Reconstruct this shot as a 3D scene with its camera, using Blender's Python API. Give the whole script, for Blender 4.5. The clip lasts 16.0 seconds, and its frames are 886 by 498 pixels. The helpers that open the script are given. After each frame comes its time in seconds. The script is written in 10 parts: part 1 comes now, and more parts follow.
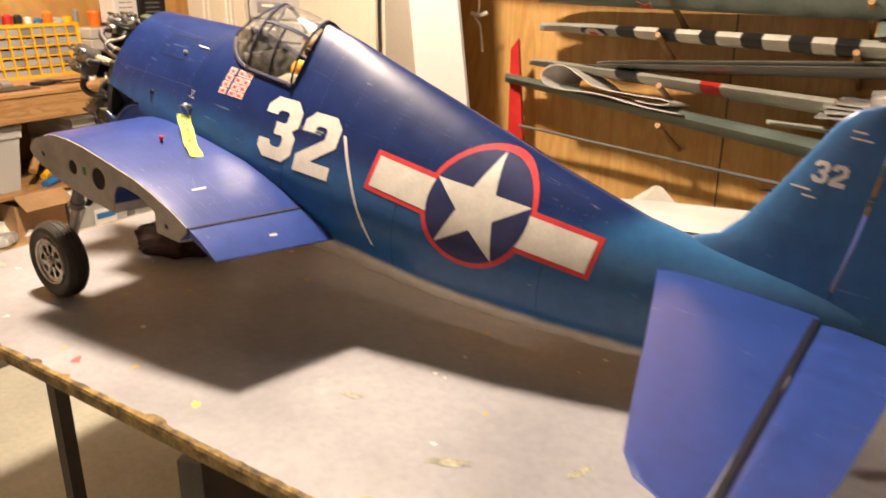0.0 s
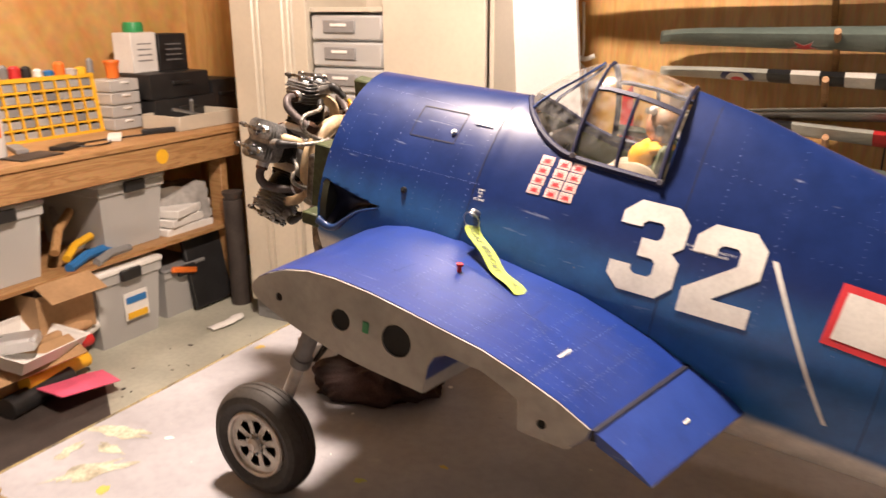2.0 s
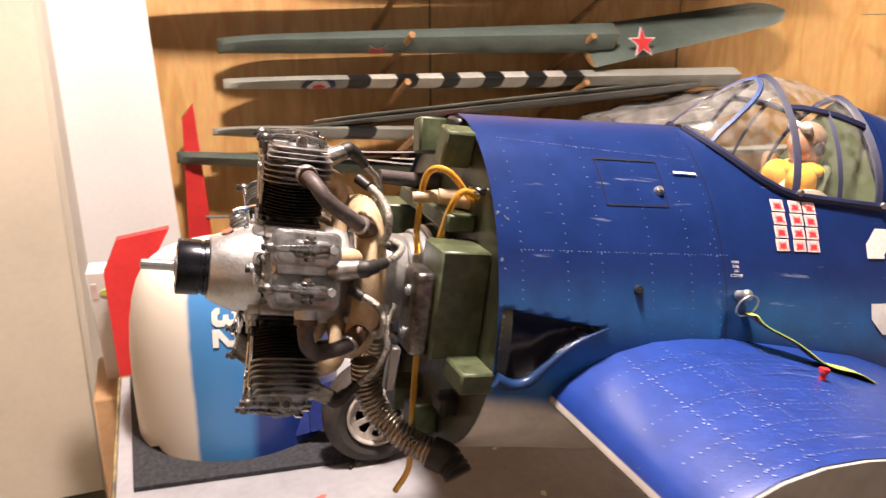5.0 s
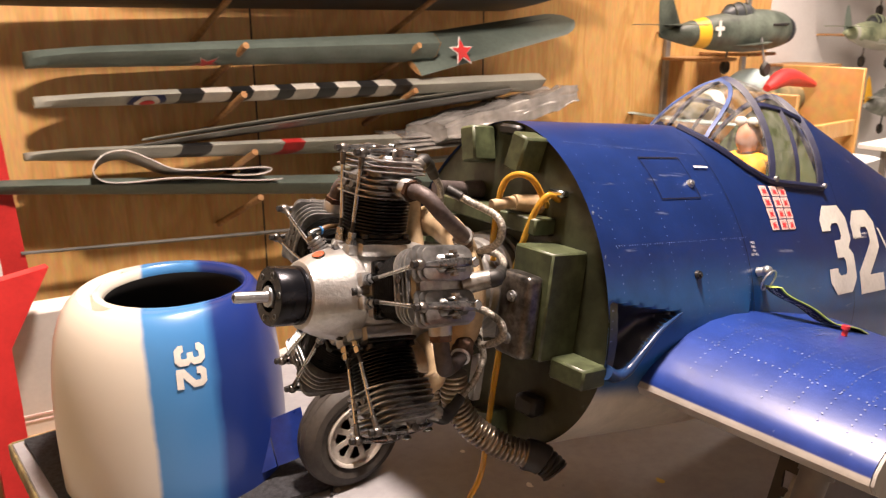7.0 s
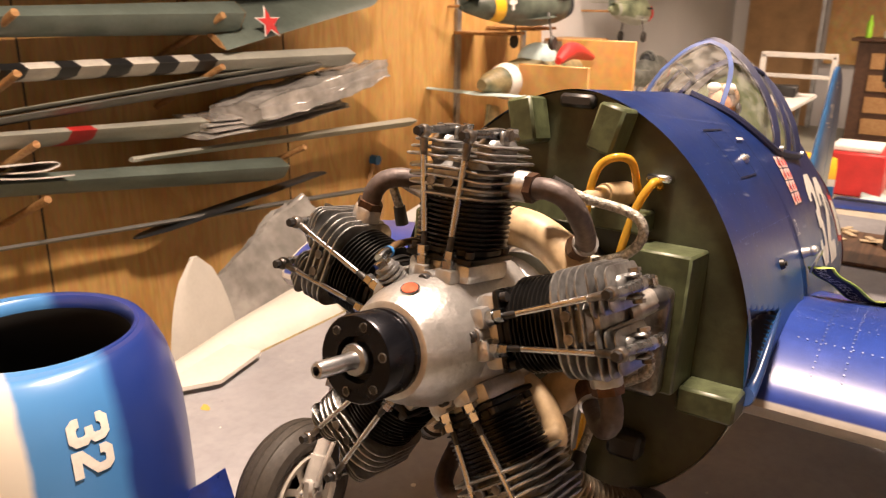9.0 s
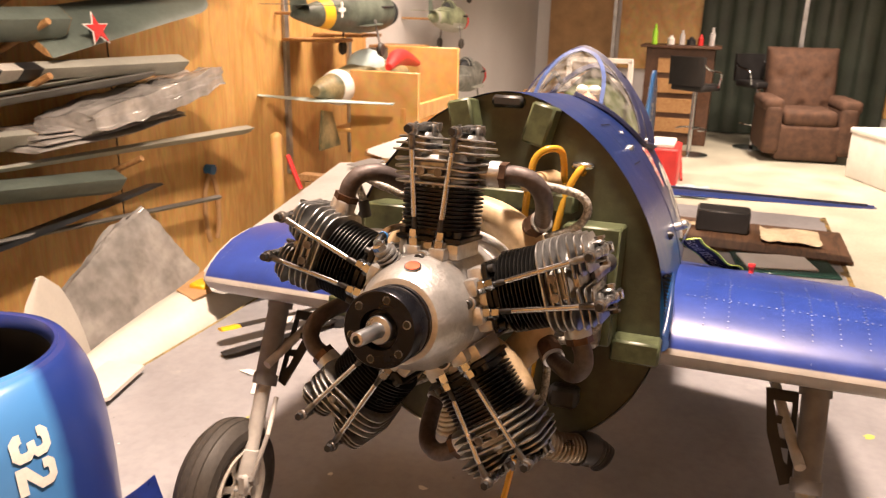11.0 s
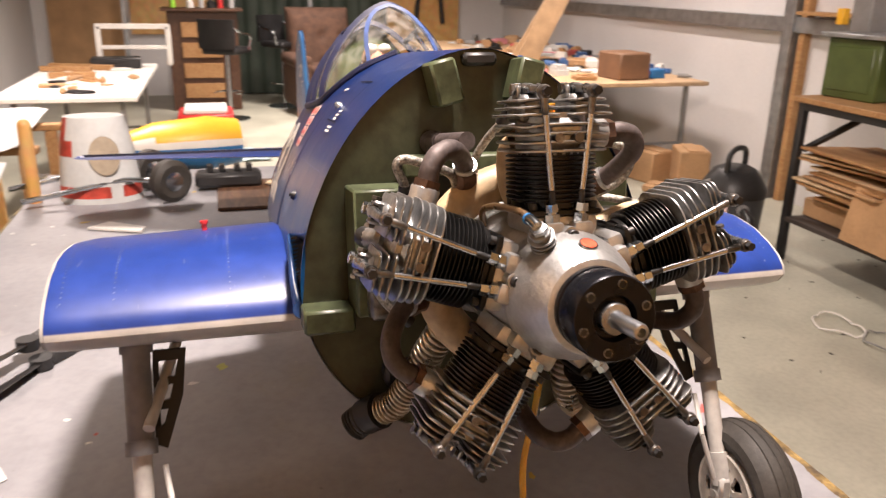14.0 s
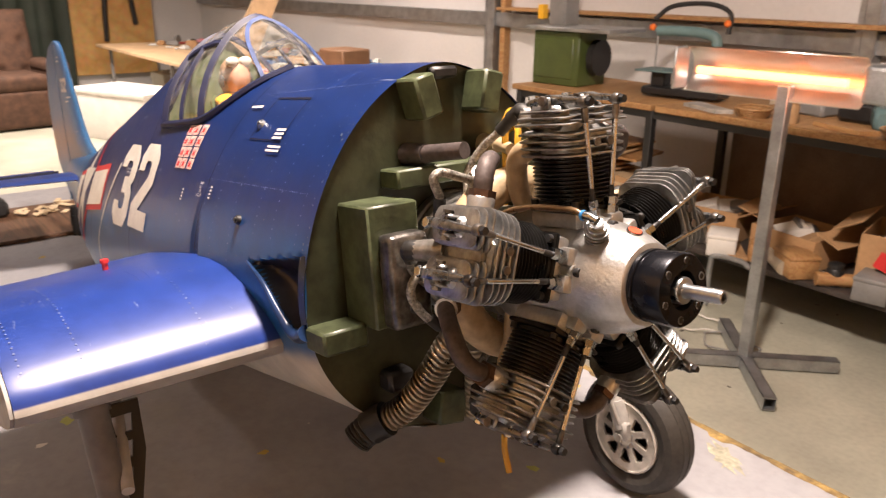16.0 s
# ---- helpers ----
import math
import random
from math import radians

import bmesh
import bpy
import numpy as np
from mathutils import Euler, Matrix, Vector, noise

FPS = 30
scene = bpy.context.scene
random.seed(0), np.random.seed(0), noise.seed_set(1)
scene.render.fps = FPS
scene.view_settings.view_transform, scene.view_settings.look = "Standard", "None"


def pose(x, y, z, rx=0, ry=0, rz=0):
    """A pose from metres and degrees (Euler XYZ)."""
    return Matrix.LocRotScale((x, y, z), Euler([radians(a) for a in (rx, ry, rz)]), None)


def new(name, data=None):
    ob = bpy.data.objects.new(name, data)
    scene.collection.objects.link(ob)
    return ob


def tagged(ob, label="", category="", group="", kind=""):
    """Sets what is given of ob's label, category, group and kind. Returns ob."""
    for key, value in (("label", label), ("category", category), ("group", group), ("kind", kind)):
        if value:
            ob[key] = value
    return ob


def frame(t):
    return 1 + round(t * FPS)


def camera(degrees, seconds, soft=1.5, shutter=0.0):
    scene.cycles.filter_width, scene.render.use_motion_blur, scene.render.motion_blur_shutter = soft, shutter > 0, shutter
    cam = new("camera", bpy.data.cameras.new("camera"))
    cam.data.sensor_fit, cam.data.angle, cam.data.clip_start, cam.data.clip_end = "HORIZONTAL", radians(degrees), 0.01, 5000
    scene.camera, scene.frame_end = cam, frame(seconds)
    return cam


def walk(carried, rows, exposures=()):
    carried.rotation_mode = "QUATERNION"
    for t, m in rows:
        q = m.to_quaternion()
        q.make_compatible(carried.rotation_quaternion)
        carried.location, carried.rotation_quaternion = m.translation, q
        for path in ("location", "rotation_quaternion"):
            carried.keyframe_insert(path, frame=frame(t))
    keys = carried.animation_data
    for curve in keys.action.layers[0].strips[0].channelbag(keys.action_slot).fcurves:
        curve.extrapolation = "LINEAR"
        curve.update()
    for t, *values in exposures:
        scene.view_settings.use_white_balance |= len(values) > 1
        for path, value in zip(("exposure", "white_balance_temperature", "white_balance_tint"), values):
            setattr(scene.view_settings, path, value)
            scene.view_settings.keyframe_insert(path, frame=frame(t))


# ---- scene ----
cam = camera(58.95, 16.0, soft=1.15, shutter=0.5)
cam.data.dof.use_dof, cam.data.dof.focus_distance, cam.data.dof.aperture_fstop = True, 0.62, 22.0
# seconds, x, y, z, yaw, pitch, roll; x runs along the model's nose, y to its port side
ROWS = [
    (0.0, -1.7040, 1.2784, 1.4725, -145.60, -19.56, -0.33),
    (0.5, -1.5597, 1.2109, 1.4872, -143.85, -17.83, -0.36),
    (1.0, -1.3490, 1.1549, 1.4713, -142.98, -16.85, -0.21),
    (1.5, -1.0251, 1.1999, 1.4839, -146.02, -16.74, 0.02),
    (2.0, -0.7852, 1.1775, 1.4823, -150.39, -17.15, 0.33),
    (2.5, -0.5323, 1.0795, 1.4813, -157.50, -17.82, 0.20),
    (3.0, -0.3408, 1.0679, 1.4773, -165.79, -18.18, 0.14),
    (3.5, -0.1222, 1.1581, 1.4897, -174.07, -18.13, 0.39),
    (4.0, 0.0525, 1.1065, 1.4751, -183.30, -17.81, 0.44),
    (4.5, 0.1921, 0.9329, 1.4833, -192.58, -17.48, 0.31),
    (7.0, 0.6041, 0.6337, 1.4837, -218.54, -16.44, 0.09),
    (7.5, 0.6250, 0.5675, 1.4687, -221.68, -16.71, 0.04),
    (8.0, 0.6067, 0.4491, 1.4578, -226.50, -17.24, -0.16),
    (10.5, 0.7465, 0.2077, 1.4460, -247.92, -17.42, -1.24),
    (11.0, 0.7689, 0.2055, 1.4529, -250.15, -17.16, -1.29),
    (11.5, 0.7737, 0.1702, 1.4561, -253.22, -17.21, -1.29),
    (12.0, 0.7078, 0.0835, 1.4470, -258.79, -17.55, -1.33),
    (12.5, 0.6942, 0.0096, 1.4428, -265.20, -17.93, -1.23),
    (13.0, 0.7415, -0.0947, 1.4503, -272.51, -18.32, -1.04),
    (13.5, 0.7563, -0.1756, 1.4459, -279.49, -18.60, -0.96),
    (14.0, 0.7033, -0.2325, 1.4313, -285.67, -18.85, -1.09),
    (14.5, 0.6355, -0.2822, 1.4346, -292.10, -19.03, -1.37),
    (15.0, 0.6223, -0.3410, 1.4414, -297.87, -19.04, -1.26),
    (15.5, 0.6182, -0.4271, 1.4473, -303.27, -19.02, -1.00),
    (16.0, 0.6181, -0.4764, 1.4468, -307.67, -18.74, -0.90),
]
walk(cam, [(t, pose(x, y, z, 90 + pitch, roll, yaw)) for t, x, y, z, yaw, pitch, roll in ROWS],
     ((0.0, 0.02, 6600, 4), (0.5, -0.03, 6300, 8), (1.5, -0.06, 6150, 10), (3.0, -0.06, 6000, 10), (4.0, -0.04, 5750, 9), (4.5, -0.04, 5750, 9), (7.0, -0.22, 6050, 10), (8.0, -0.26, 6450, 10), (10.5, -0.04, 6800, 12), (11.0, 0.0, 6700, 12), (12.5, -0.11, 5850, 8), (13.5, -0.11, 5600, 8), (14.5, 0.0, 5800, 8), (15.5, -0.02, 5900, 8), (16.0, -0.03, 5950, 8)))

# ---- light ----
world = bpy.data.worlds.new("world")
scene.world = world
world.use_nodes = True
wbg = world.node_tree.nodes["Background"]
wbg.inputs[0].default_value = (0.9, 0.8, 0.66, 1)
wbg.inputs[1].default_value = 0.003


def lamp(x, y, z, sx, sy, watts, color=(1.0, 0.76, 0.60), spread=180):
    """An unseen area light added under the ceiling to brighten its zone, shining down; spread is its cone."""
    data = bpy.data.lights.new("added_fill_light", "AREA")
    data.shape, data.size, data.size_y, data.energy, data.color = "RECTANGLE", sx, sy, watts, color
    data.spread = radians(spread)
    ob = new("added_fill_light", data)
    ob.matrix_world = pose(x, y, z)
    return ob


# the bare bulb over the model, which throws the hard shadows
bulb = bpy.data.lights.new("bare_bulb", "POINT")
bulb.energy, bulb.color, bulb.shadow_soft_size = 620, (1.0, 0.76, 0.60), 0.13
new("bare_bulb", bulb).matrix_world = pose(0.0, 0.05, 2.9)
# unseen fill lights added to lift the bench, the plywood and the far end
lamp(2.6, -0.4, 2.85, 0.3, 1.2, 16, spread=95)
lamp(-3.9, -1.1, 2.9, 1.2, 0.25, 112, spread=126)
lamp(-4.6, 2.2, 2.9, 1.2, 0.25, 70, spread=122)
lamp(-7.2, 0.8, 2.9, 1.2, 0.25, 165, spread=130)
scene.view_settings.exposure = 0.0

# ---- helpers for meshes ----


def link(nt, a, b):
    nt.links.new(a, b)


def material(name, color, rough=0.6, metal=0.0, vary=0.12, scale=8.0, fine=90.0, bump=0.15, spec=0.5, coat=0.0, stain=None, stretch=(1, 1, 1), trans=0.0, ior=1.45):
    """A surface with blotches at one scale and grain at another."""
    m = bpy.data.materials.new(name)
    m.use_nodes = True
    nt = m.node_tree
    b = nt.nodes["Principled BSDF"]
    tc = nt.nodes.new("ShaderNodeTexCoord")
    mp = nt.nodes.new("ShaderNodeMapping")
    mp.inputs["Scale"].default_value = stretch
    link(nt, tc.outputs["Object"], mp.inputs[0])
    n1, n2 = nt.nodes.new("ShaderNodeTexNoise"), nt.nodes.new("ShaderNodeTexNoise")
    for n, s, d in ((n1, scale, 4), (n2, fine, 6)):
        n.inputs["Scale"].default_value, n.inputs["Detail"].default_value = s, d
        link(nt, mp.outputs[0], n.inputs["Vector"])
    ramp = nt.nodes.new("ShaderNodeValToRGB")
    lo = tuple(max(0, c * (1 - vary * 1.6)) for c in color)
    hi = tuple(min(1, c * (1 + vary)) for c in color)
    ramp.color_ramp.elements[0].position, ramp.color_ramp.elements[1].position = 0.32, 0.68
    ramp.color_ramp.elements[0].color = (*(stain or lo), 1)
    ramp.color_ramp.elements[1].color = (*hi, 1)
    link(nt, n1.outputs[0], ramp.inputs[0])
    mix = nt.nodes.new("ShaderNodeMix")
    mix.data_type, mix.blend_type = "RGBA", "MULTIPLY"
    mix.inputs[0].default_value = min(1.0, vary * 2.2)
    gr = nt.nodes.new("ShaderNodeValToRGB")
    gr.color_ramp.elements[0].position, gr.color_ramp.elements[1].position = 0.3, 0.6
    gr.color_ramp.elements[0].color = (0.55, 0.55, 0.55, 1)
    link(nt, n2.outputs[0], gr.inputs[0])
    link(nt, ramp.outputs[0], mix.inputs[6])
    link(nt, gr.outputs[0], mix.inputs[7])
    link(nt, mix.outputs[2], b.inputs["Base Color"])
    rr = nt.nodes.new("ShaderNodeMapRange")
    rr.inputs["To Min"].default_value, rr.inputs["To Max"].default_value = max(0.02, rough - 0.1), min(1, rough + 0.1)
    link(nt, n1.outputs[0], rr.inputs[0])
    link(nt, rr.outputs[0], b.inputs["Roughness"])
    b.inputs["Metallic"].default_value = metal
    b.inputs["Specular IOR Level"].default_value = spec
    b.inputs["Coat Weight"].default_value = coat
    b.inputs["Coat Roughness"].default_value = 0.15
    b.inputs["Transmission Weight"].default_value = trans
    b.inputs["IOR"].default_value = ior
    if bump > 0:
        bp = nt.nodes.new("ShaderNodeBump")
        bp.inputs["Strength"].default_value, bp.inputs["Distance"].default_value = bump, 0.002
        link(nt, n2.outputs[0], bp.inputs["Height"])
        link(nt, bp.outputs[0], b.inputs["Normal"])
    return m


def wood(name, a, b_, rough=0.55, along=(1, 9, 9), scale=2.2, bump=0.12):
    """Sawn or rotary-cut wood: stretched rings between two tones, with pores."""
    m = bpy.data.materials.new(name)
    m.use_nodes = True
    nt = m.node_tree
    b = nt.nodes["Principled BSDF"]
    tc = nt.nodes.new("ShaderNodeTexCoord")
    mp = nt.nodes.new("ShaderNodeMapping")
    mp.inputs["Scale"].default_value = along
    oi = nt.nodes.new("ShaderNodeObjectInfo")
    sh = nt.nodes.new("ShaderNodeVectorMath")
    sh.operation = "MULTIPLY_ADD"
    sh.inputs[1].default_value = (7, 5, 3)
    link(nt, oi.outputs["Random"], sh.inputs[0])
    link(nt, tc.outputs["Object"], sh.inputs[2])
    link(nt, sh.outputs[0], mp.inputs[0])
    n1 = nt.nodes.new("ShaderNodeTexNoise")
    n1.inputs["Scale"].default_value, n1.inputs["Detail"].default_value, n1.inputs["Distortion"].default_value = scale, 3, 1.2
    link(nt, mp.outputs[0], n1.inputs["Vector"])
    wv = nt.nodes.new("ShaderNodeMath")
    wv.operation = "MULTIPLY"
    wv.inputs[1].default_value = 9.0
    link(nt, n1.outputs[0], wv.inputs[0])
    fr = nt.nodes.new("ShaderNodeMath")
    fr.operation = "PINGPONG"
    fr.inputs[1].default_value = 1.0
    link(nt, wv.outputs[0], fr.inputs[0])
    ramp = nt.nodes.new("ShaderNodeValToRGB")
    ramp.color_ramp.elements[0].position, ramp.color_ramp.elements[1].position = 0.0, 0.75
    ramp.color_ramp.elements[0].color, ramp.color_ramp.elements[1].color = (*b_, 1), (*a, 1)
    link(nt, fr.outputs[0], ramp.inputs[0])
    n2 = nt.nodes.new("ShaderNodeTexNoise")
    n2.inputs["Scale"].default_value, n2.inputs["Detail"].default_value = scale * 14, 5
    link(nt, mp.outputs[0], n2.inputs["Vector"])
    mix = nt.nodes.new("ShaderNodeMix")
    mix.data_type, mix.blend_type = "RGBA", "MULTIPLY"
    mix.inputs[0].default_value = 0.45
    link(nt, ramp.outputs[0], mix.inputs[6])
    link(nt, n2.outputs["Color"], mix.inputs[7])
    link(nt, mix.outputs[2], b.inputs["Base Color"])
    b.inputs["Roughness"].default_value = rough
    bp = nt.nodes.new("ShaderNodeBump")
    bp.inputs["Strength"].default_value, bp.inputs["Distance"].default_value = bump, 0.002
    link(nt, n2.outputs[0], bp.inputs["Height"])
    link(nt, bp.outputs[0], b.inputs["Normal"])
    return m


def glazing(name, color=(0.95, 0.96, 0.95), haze=0.05, wobble=0.25, even=0.0):
    """Thin clear sheet: see-through, glossy by Fresnel, a little hazed by scratches."""
    m = bpy.data.materials.new(name)
    m.use_nodes = True
    nt = m.node_tree
    out = nt.nodes["Material Output"]
    nt.nodes.remove(nt.nodes["Principled BSDF"])
    clear, gloss, dull = nt.nodes.new("ShaderNodeBsdfTransparent"), nt.nodes.new("ShaderNodeBsdfGlossy"), nt.nodes.new("ShaderNodeBsdfDiffuse")
    clear.inputs[0].default_value = (*color, 1)
    gloss.inputs["Roughness"].default_value = 0.07
    dull.inputs[0].default_value = (0.7, 0.7, 0.68, 1)
    tc, ns = nt.nodes.new("ShaderNodeTexCoord"), nt.nodes.new("ShaderNodeTexNoise")
    ns.inputs["Scale"].default_value, ns.inputs["Detail"].default_value = 22, 3
    link(nt, tc.outputs["Object"], ns.inputs["Vector"])
    bp = nt.nodes.new("ShaderNodeBump")
    bp.inputs["Strength"].default_value, bp.inputs["Distance"].default_value = wobble, 0.01
    link(nt, ns.outputs[0], bp.inputs["Height"])
    link(nt, bp.outputs[0], gloss.inputs["Normal"])
    face, steep, share = nt.nodes.new("ShaderNodeLayerWeight"), nt.nodes.new("ShaderNodeMath"), nt.nodes.new("ShaderNodeMath")
    face.inputs[0].default_value = 0.5
    steep.operation, share.operation = "POWER", "MULTIPLY_ADD"
    steep.inputs[1].default_value, share.inputs[1].default_value, share.inputs[2].default_value = 5.0, 0.95, 0.05
    link(nt, face.outputs["Facing"], steep.inputs[0])
    link(nt, steep.outputs[0], share.inputs[0])
    mx = nt.nodes.new("ShaderNodeMixShader")
    link(nt, share.outputs[0], mx.inputs[0])
    link(nt, clear.outputs[0], mx.inputs[1])
    link(nt, gloss.outputs[0], mx.inputs[2])
    scr = nt.nodes.new("ShaderNodeTexNoise")
    scr.inputs["Scale"].default_value, scr.inputs["Detail"].default_value = 60, 8
    link(nt, tc.outputs["Object"], scr.inputs["Vector"])
    mr = nt.nodes.new("ShaderNodeMapRange")
    mr.inputs["From Min"].default_value, mr.inputs["From Max"].default_value = 0.35, 0.75
    mr.inputs["To Min"].default_value, mr.inputs["To Max"].default_value = haze * even, haze * (2 - even)
    link(nt, scr.outputs[0], mr.inputs[0])
    mh = nt.nodes.new("ShaderNodeMixShader")
    link(nt, mr.outputs[0], mh.inputs[0])
    link(nt, mx.outputs[0], mh.inputs[1])
    link(nt, dull.outputs[0], mh.inputs[2])
    link(nt, mh.outputs[0], out.inputs[0])
    return m


def smooth(bm, angle=38):
    for f in bm.faces:
        f.smooth = True
    lim = radians(angle)
    for e in bm.edges:
        e.smooth = len(e.link_faces) == 2 and e.calc_face_angle(0) < lim


def part(name, bm, mat, parent=None, label="", angle=38):
    """Links a bmesh as one mesh object, under a thing or a part."""
    bmesh.ops.recalc_face_normals(bm, faces=bm.faces)
    smooth(bm, angle)
    me = bpy.data.meshes.new(name)
    bm.to_mesh(me)
    bm.free()
    for x in mat if isinstance(mat, (list, tuple)) else (mat,):
        me.materials.append(x)
    ob = new(name, me)
    if parent:
        ob.parent = parent
    if label:
        ob["label"] = label
    return ob


def thing(name, label, category, m=None, group="", kind=""):
    ob = new(name)
    ob.empty_display_size = 0.05
    if m is not None:
        ob.matrix_basis = m
    return tagged(ob, label, category, group, kind)


def solo(name, bm, mat, label, category, m=None, group="", kind="", angle=38):
    ob = part(name, bm, mat, None, "", angle)
    if m is not None:
        ob.matrix_basis = m
    return tagged(ob, label, category, group, kind)


def B():
    return bmesh.new()


def box(bm, c, s, bevel=0.0, rot=None, seg=1, mi=0):
    """A box of size s round c; rot turns it about its centre."""
    tmp = bmesh.new()
    bmesh.ops.create_cube(tmp, size=1.0, matrix=Matrix.Diagonal((*s, 1)))
    if bevel > 0:
        bmesh.ops.bevel(tmp, geom=list(tmp.edges), offset=bevel, segments=seg, profile=0.6, affect="EDGES")
    m = Matrix.Translation(c) @ (rot if rot is not None else Matrix())
    return merge(bm, tmp, m, mi)


def merge(bm, tmp, m=None, mi=0):
    tmp.verts.index_update()
    vs = [bm.verts.new((m @ v.co) if m is not None else v.co) for v in tmp.verts]
    for f in tmp.faces:
        g = bm.faces.new([vs[v.index] for v in f.verts])
        g.material_index = mi or f.material_index
    tmp.free()
    return vs


def frames_along(pts):
    """Smoothly carried cross-frames along a line of points."""
    pts = [Vector(p) for p in pts]
    out, up = [], None
    for i, p in enumerate(pts):
        d = (pts[min(i + 1, len(pts) - 1)] - pts[max(i - 1, 0)]).normalized()
        if up is None:
            up = d.orthogonal().normalized()
        up = (up - d * up.dot(d)).normalized()
        out.append((p, up, d.cross(up)))
    return out


def tube(bm, pts, r, n=10, cap=True, mi=0):
    """A round bar along points; r is one radius or one for each point."""
    rs = r if isinstance(r, (list, tuple)) else [r] * len(pts)
    rings = []
    for (p, u, w), q in zip(frames_along(pts), rs):
        rings.append([bm.verts.new(p + (u * math.cos(a) + w * math.sin(a)) * q) for a in (2 * math.pi * k / n for k in range(n))])
    return skin(bm, rings, True, cap, mi)


def skin(bm, rings, closed=True, cap=True, mi=0):
    n = len(rings[0])
    for a, b in zip(rings, rings[1:]):
        for k in range(n if closed else n - 1):
            j = (k + 1) % n
            bm.faces.new((a[k], a[j], b[j], b[k])).material_index = mi
    if cap and closed:
        bm.faces.new(rings[0][::-1]).material_index = mi
        bm.faces.new(rings[-1]).material_index = mi
    return rings


def curve(pts, n=8):
    """A smooth line through the points."""
    p = [Vector(q) for q in pts]
    p = [p[0] * 2 - p[1], *p, p[-1] * 2 - p[-2]]
    out = []
    for i in range(1, len(p) - 2):
        for k in range(n):
            t = k / n
            out.append(0.5 * (2 * p[i] + (p[i + 1] - p[i - 1]) * t + (2 * p[i - 1] - 5 * p[i] + 4 * p[i + 1] - p[i + 2]) * t * t + (3 * p[i] - p[i - 1] - 3 * p[i + 1] + p[i + 2]) * t ** 3))
    return out + [p[-2]]


def cyl(bm, a, b, r, r2=None, n=16, mi=0):
    return tube(bm, [a, b], [r, r if r2 is None else r2], n, True, mi)


def lathe(bm, prof, m=None, n=24, mi=0):
    """Turns a profile of (along, radius) round the x axis, then places it by m."""
    m = m if m is not None else Matrix()
    rings = [[bm.verts.new(m @ Vector((a, max(r, 1e-4) * math.cos(t), max(r, 1e-4) * math.sin(t)))) for t in (2 * math.pi * k / n for k in range(n))] for a, r in prof]
    return skin(bm, rings, True, True, mi)


def plate(bm, outline, m, thick, holes=(), mi=0):
    """A flat plate from an outline in its own x and y, with holes, thick along its z."""
    tmp = bmesh.new()
    edges = []
    for loop in (outline, *holes):
        vs = [tmp.verts.new((x, y, 0)) for x, y in loop]
        edges += [tmp.edges.new((vs[i], vs[(i + 1) % len(vs)])) for i in range(len(vs))]
    bmesh.ops.triangle_fill(tmp, use_beauty=True, use_dissolve=False, edges=edges)
    if thick:
        got = bmesh.ops.extrude_face_region(tmp, geom=list(tmp.faces))
        bmesh.ops.translate(tmp, verts=[v for v in got["geom"] if isinstance(v, bmesh.types.BMVert)], vec=(0, 0, thick))
    merge(bm, tmp, m, mi)


def ring2d(x, y, r, n=20, start=0.0):
    return [(x + r * math.cos(start + 2 * math.pi * k / n), y + r * math.sin(start + 2 * math.pi * k / n)) for k in range(n)]


def lerp(table, x):
    """Reads a table of rows (x, values...) smoothly, with x falling or rising."""
    rows = sorted(table)
    xs = [r[0] for r in rows]
    return [float(np.interp(x, xs, [r[k] for r in rows])) for k in range(1, len(rows[0]))]


# ---- materials ----
M_FLOOR = material("painted_concrete", (0.42, 0.42, 0.345), 0.40, vary=0.13, scale=2.5, fine=45, bump=0.08)
M_PLY = wood("plywood", (0.72, 0.44, 0.16), (0.62, 0.345, 0.105), 0.45, along=(5, 1, 0.9), scale=1.3, bump=0.05)
M_PINE = wood("pine", (0.50, 0.29, 0.12), (0.36, 0.18, 0.065), 0.6, along=(1, 8, 8), scale=3.0)
M_PINEX = wood("pine_lengthwise", (0.50, 0.29, 0.12), (0.34, 0.17, 0.06), 0.6, along=(10, 0.8, 10), scale=3.0)
M_WHITE = material("white_wall", (0.62, 0.615, 0.62), 0.6, vary=0.05, scale=1.2, fine=40, bump=0.04)
M_CREAM = material("cream_enamel", (0.52, 0.475, 0.385), 0.35, vary=0.05, scale=3, fine=60, bump=0.03)
M_STEEL = material("galvanised_steel", (0.42, 0.44, 0.46), 0.42, metal=0.85, vary=0.15, scale=14, fine=120, bump=0.05)
# the ceiling is out of view, near-black only to cut bounced light
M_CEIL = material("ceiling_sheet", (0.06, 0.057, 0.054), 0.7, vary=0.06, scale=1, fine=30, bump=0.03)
M_TABLE = material("grey_table_paint", (0.295, 0.298, 0.320), 0.5, vary=0.11, scale=5, fine=60, bump=0.12)
nt = M_TABLE.node_tree
tb = nt.nodes["Principled BSDF"]
base = tb.inputs["Base Color"].links[0].from_socket
tcs = nt.nodes.new("ShaderNodeTexCoord")
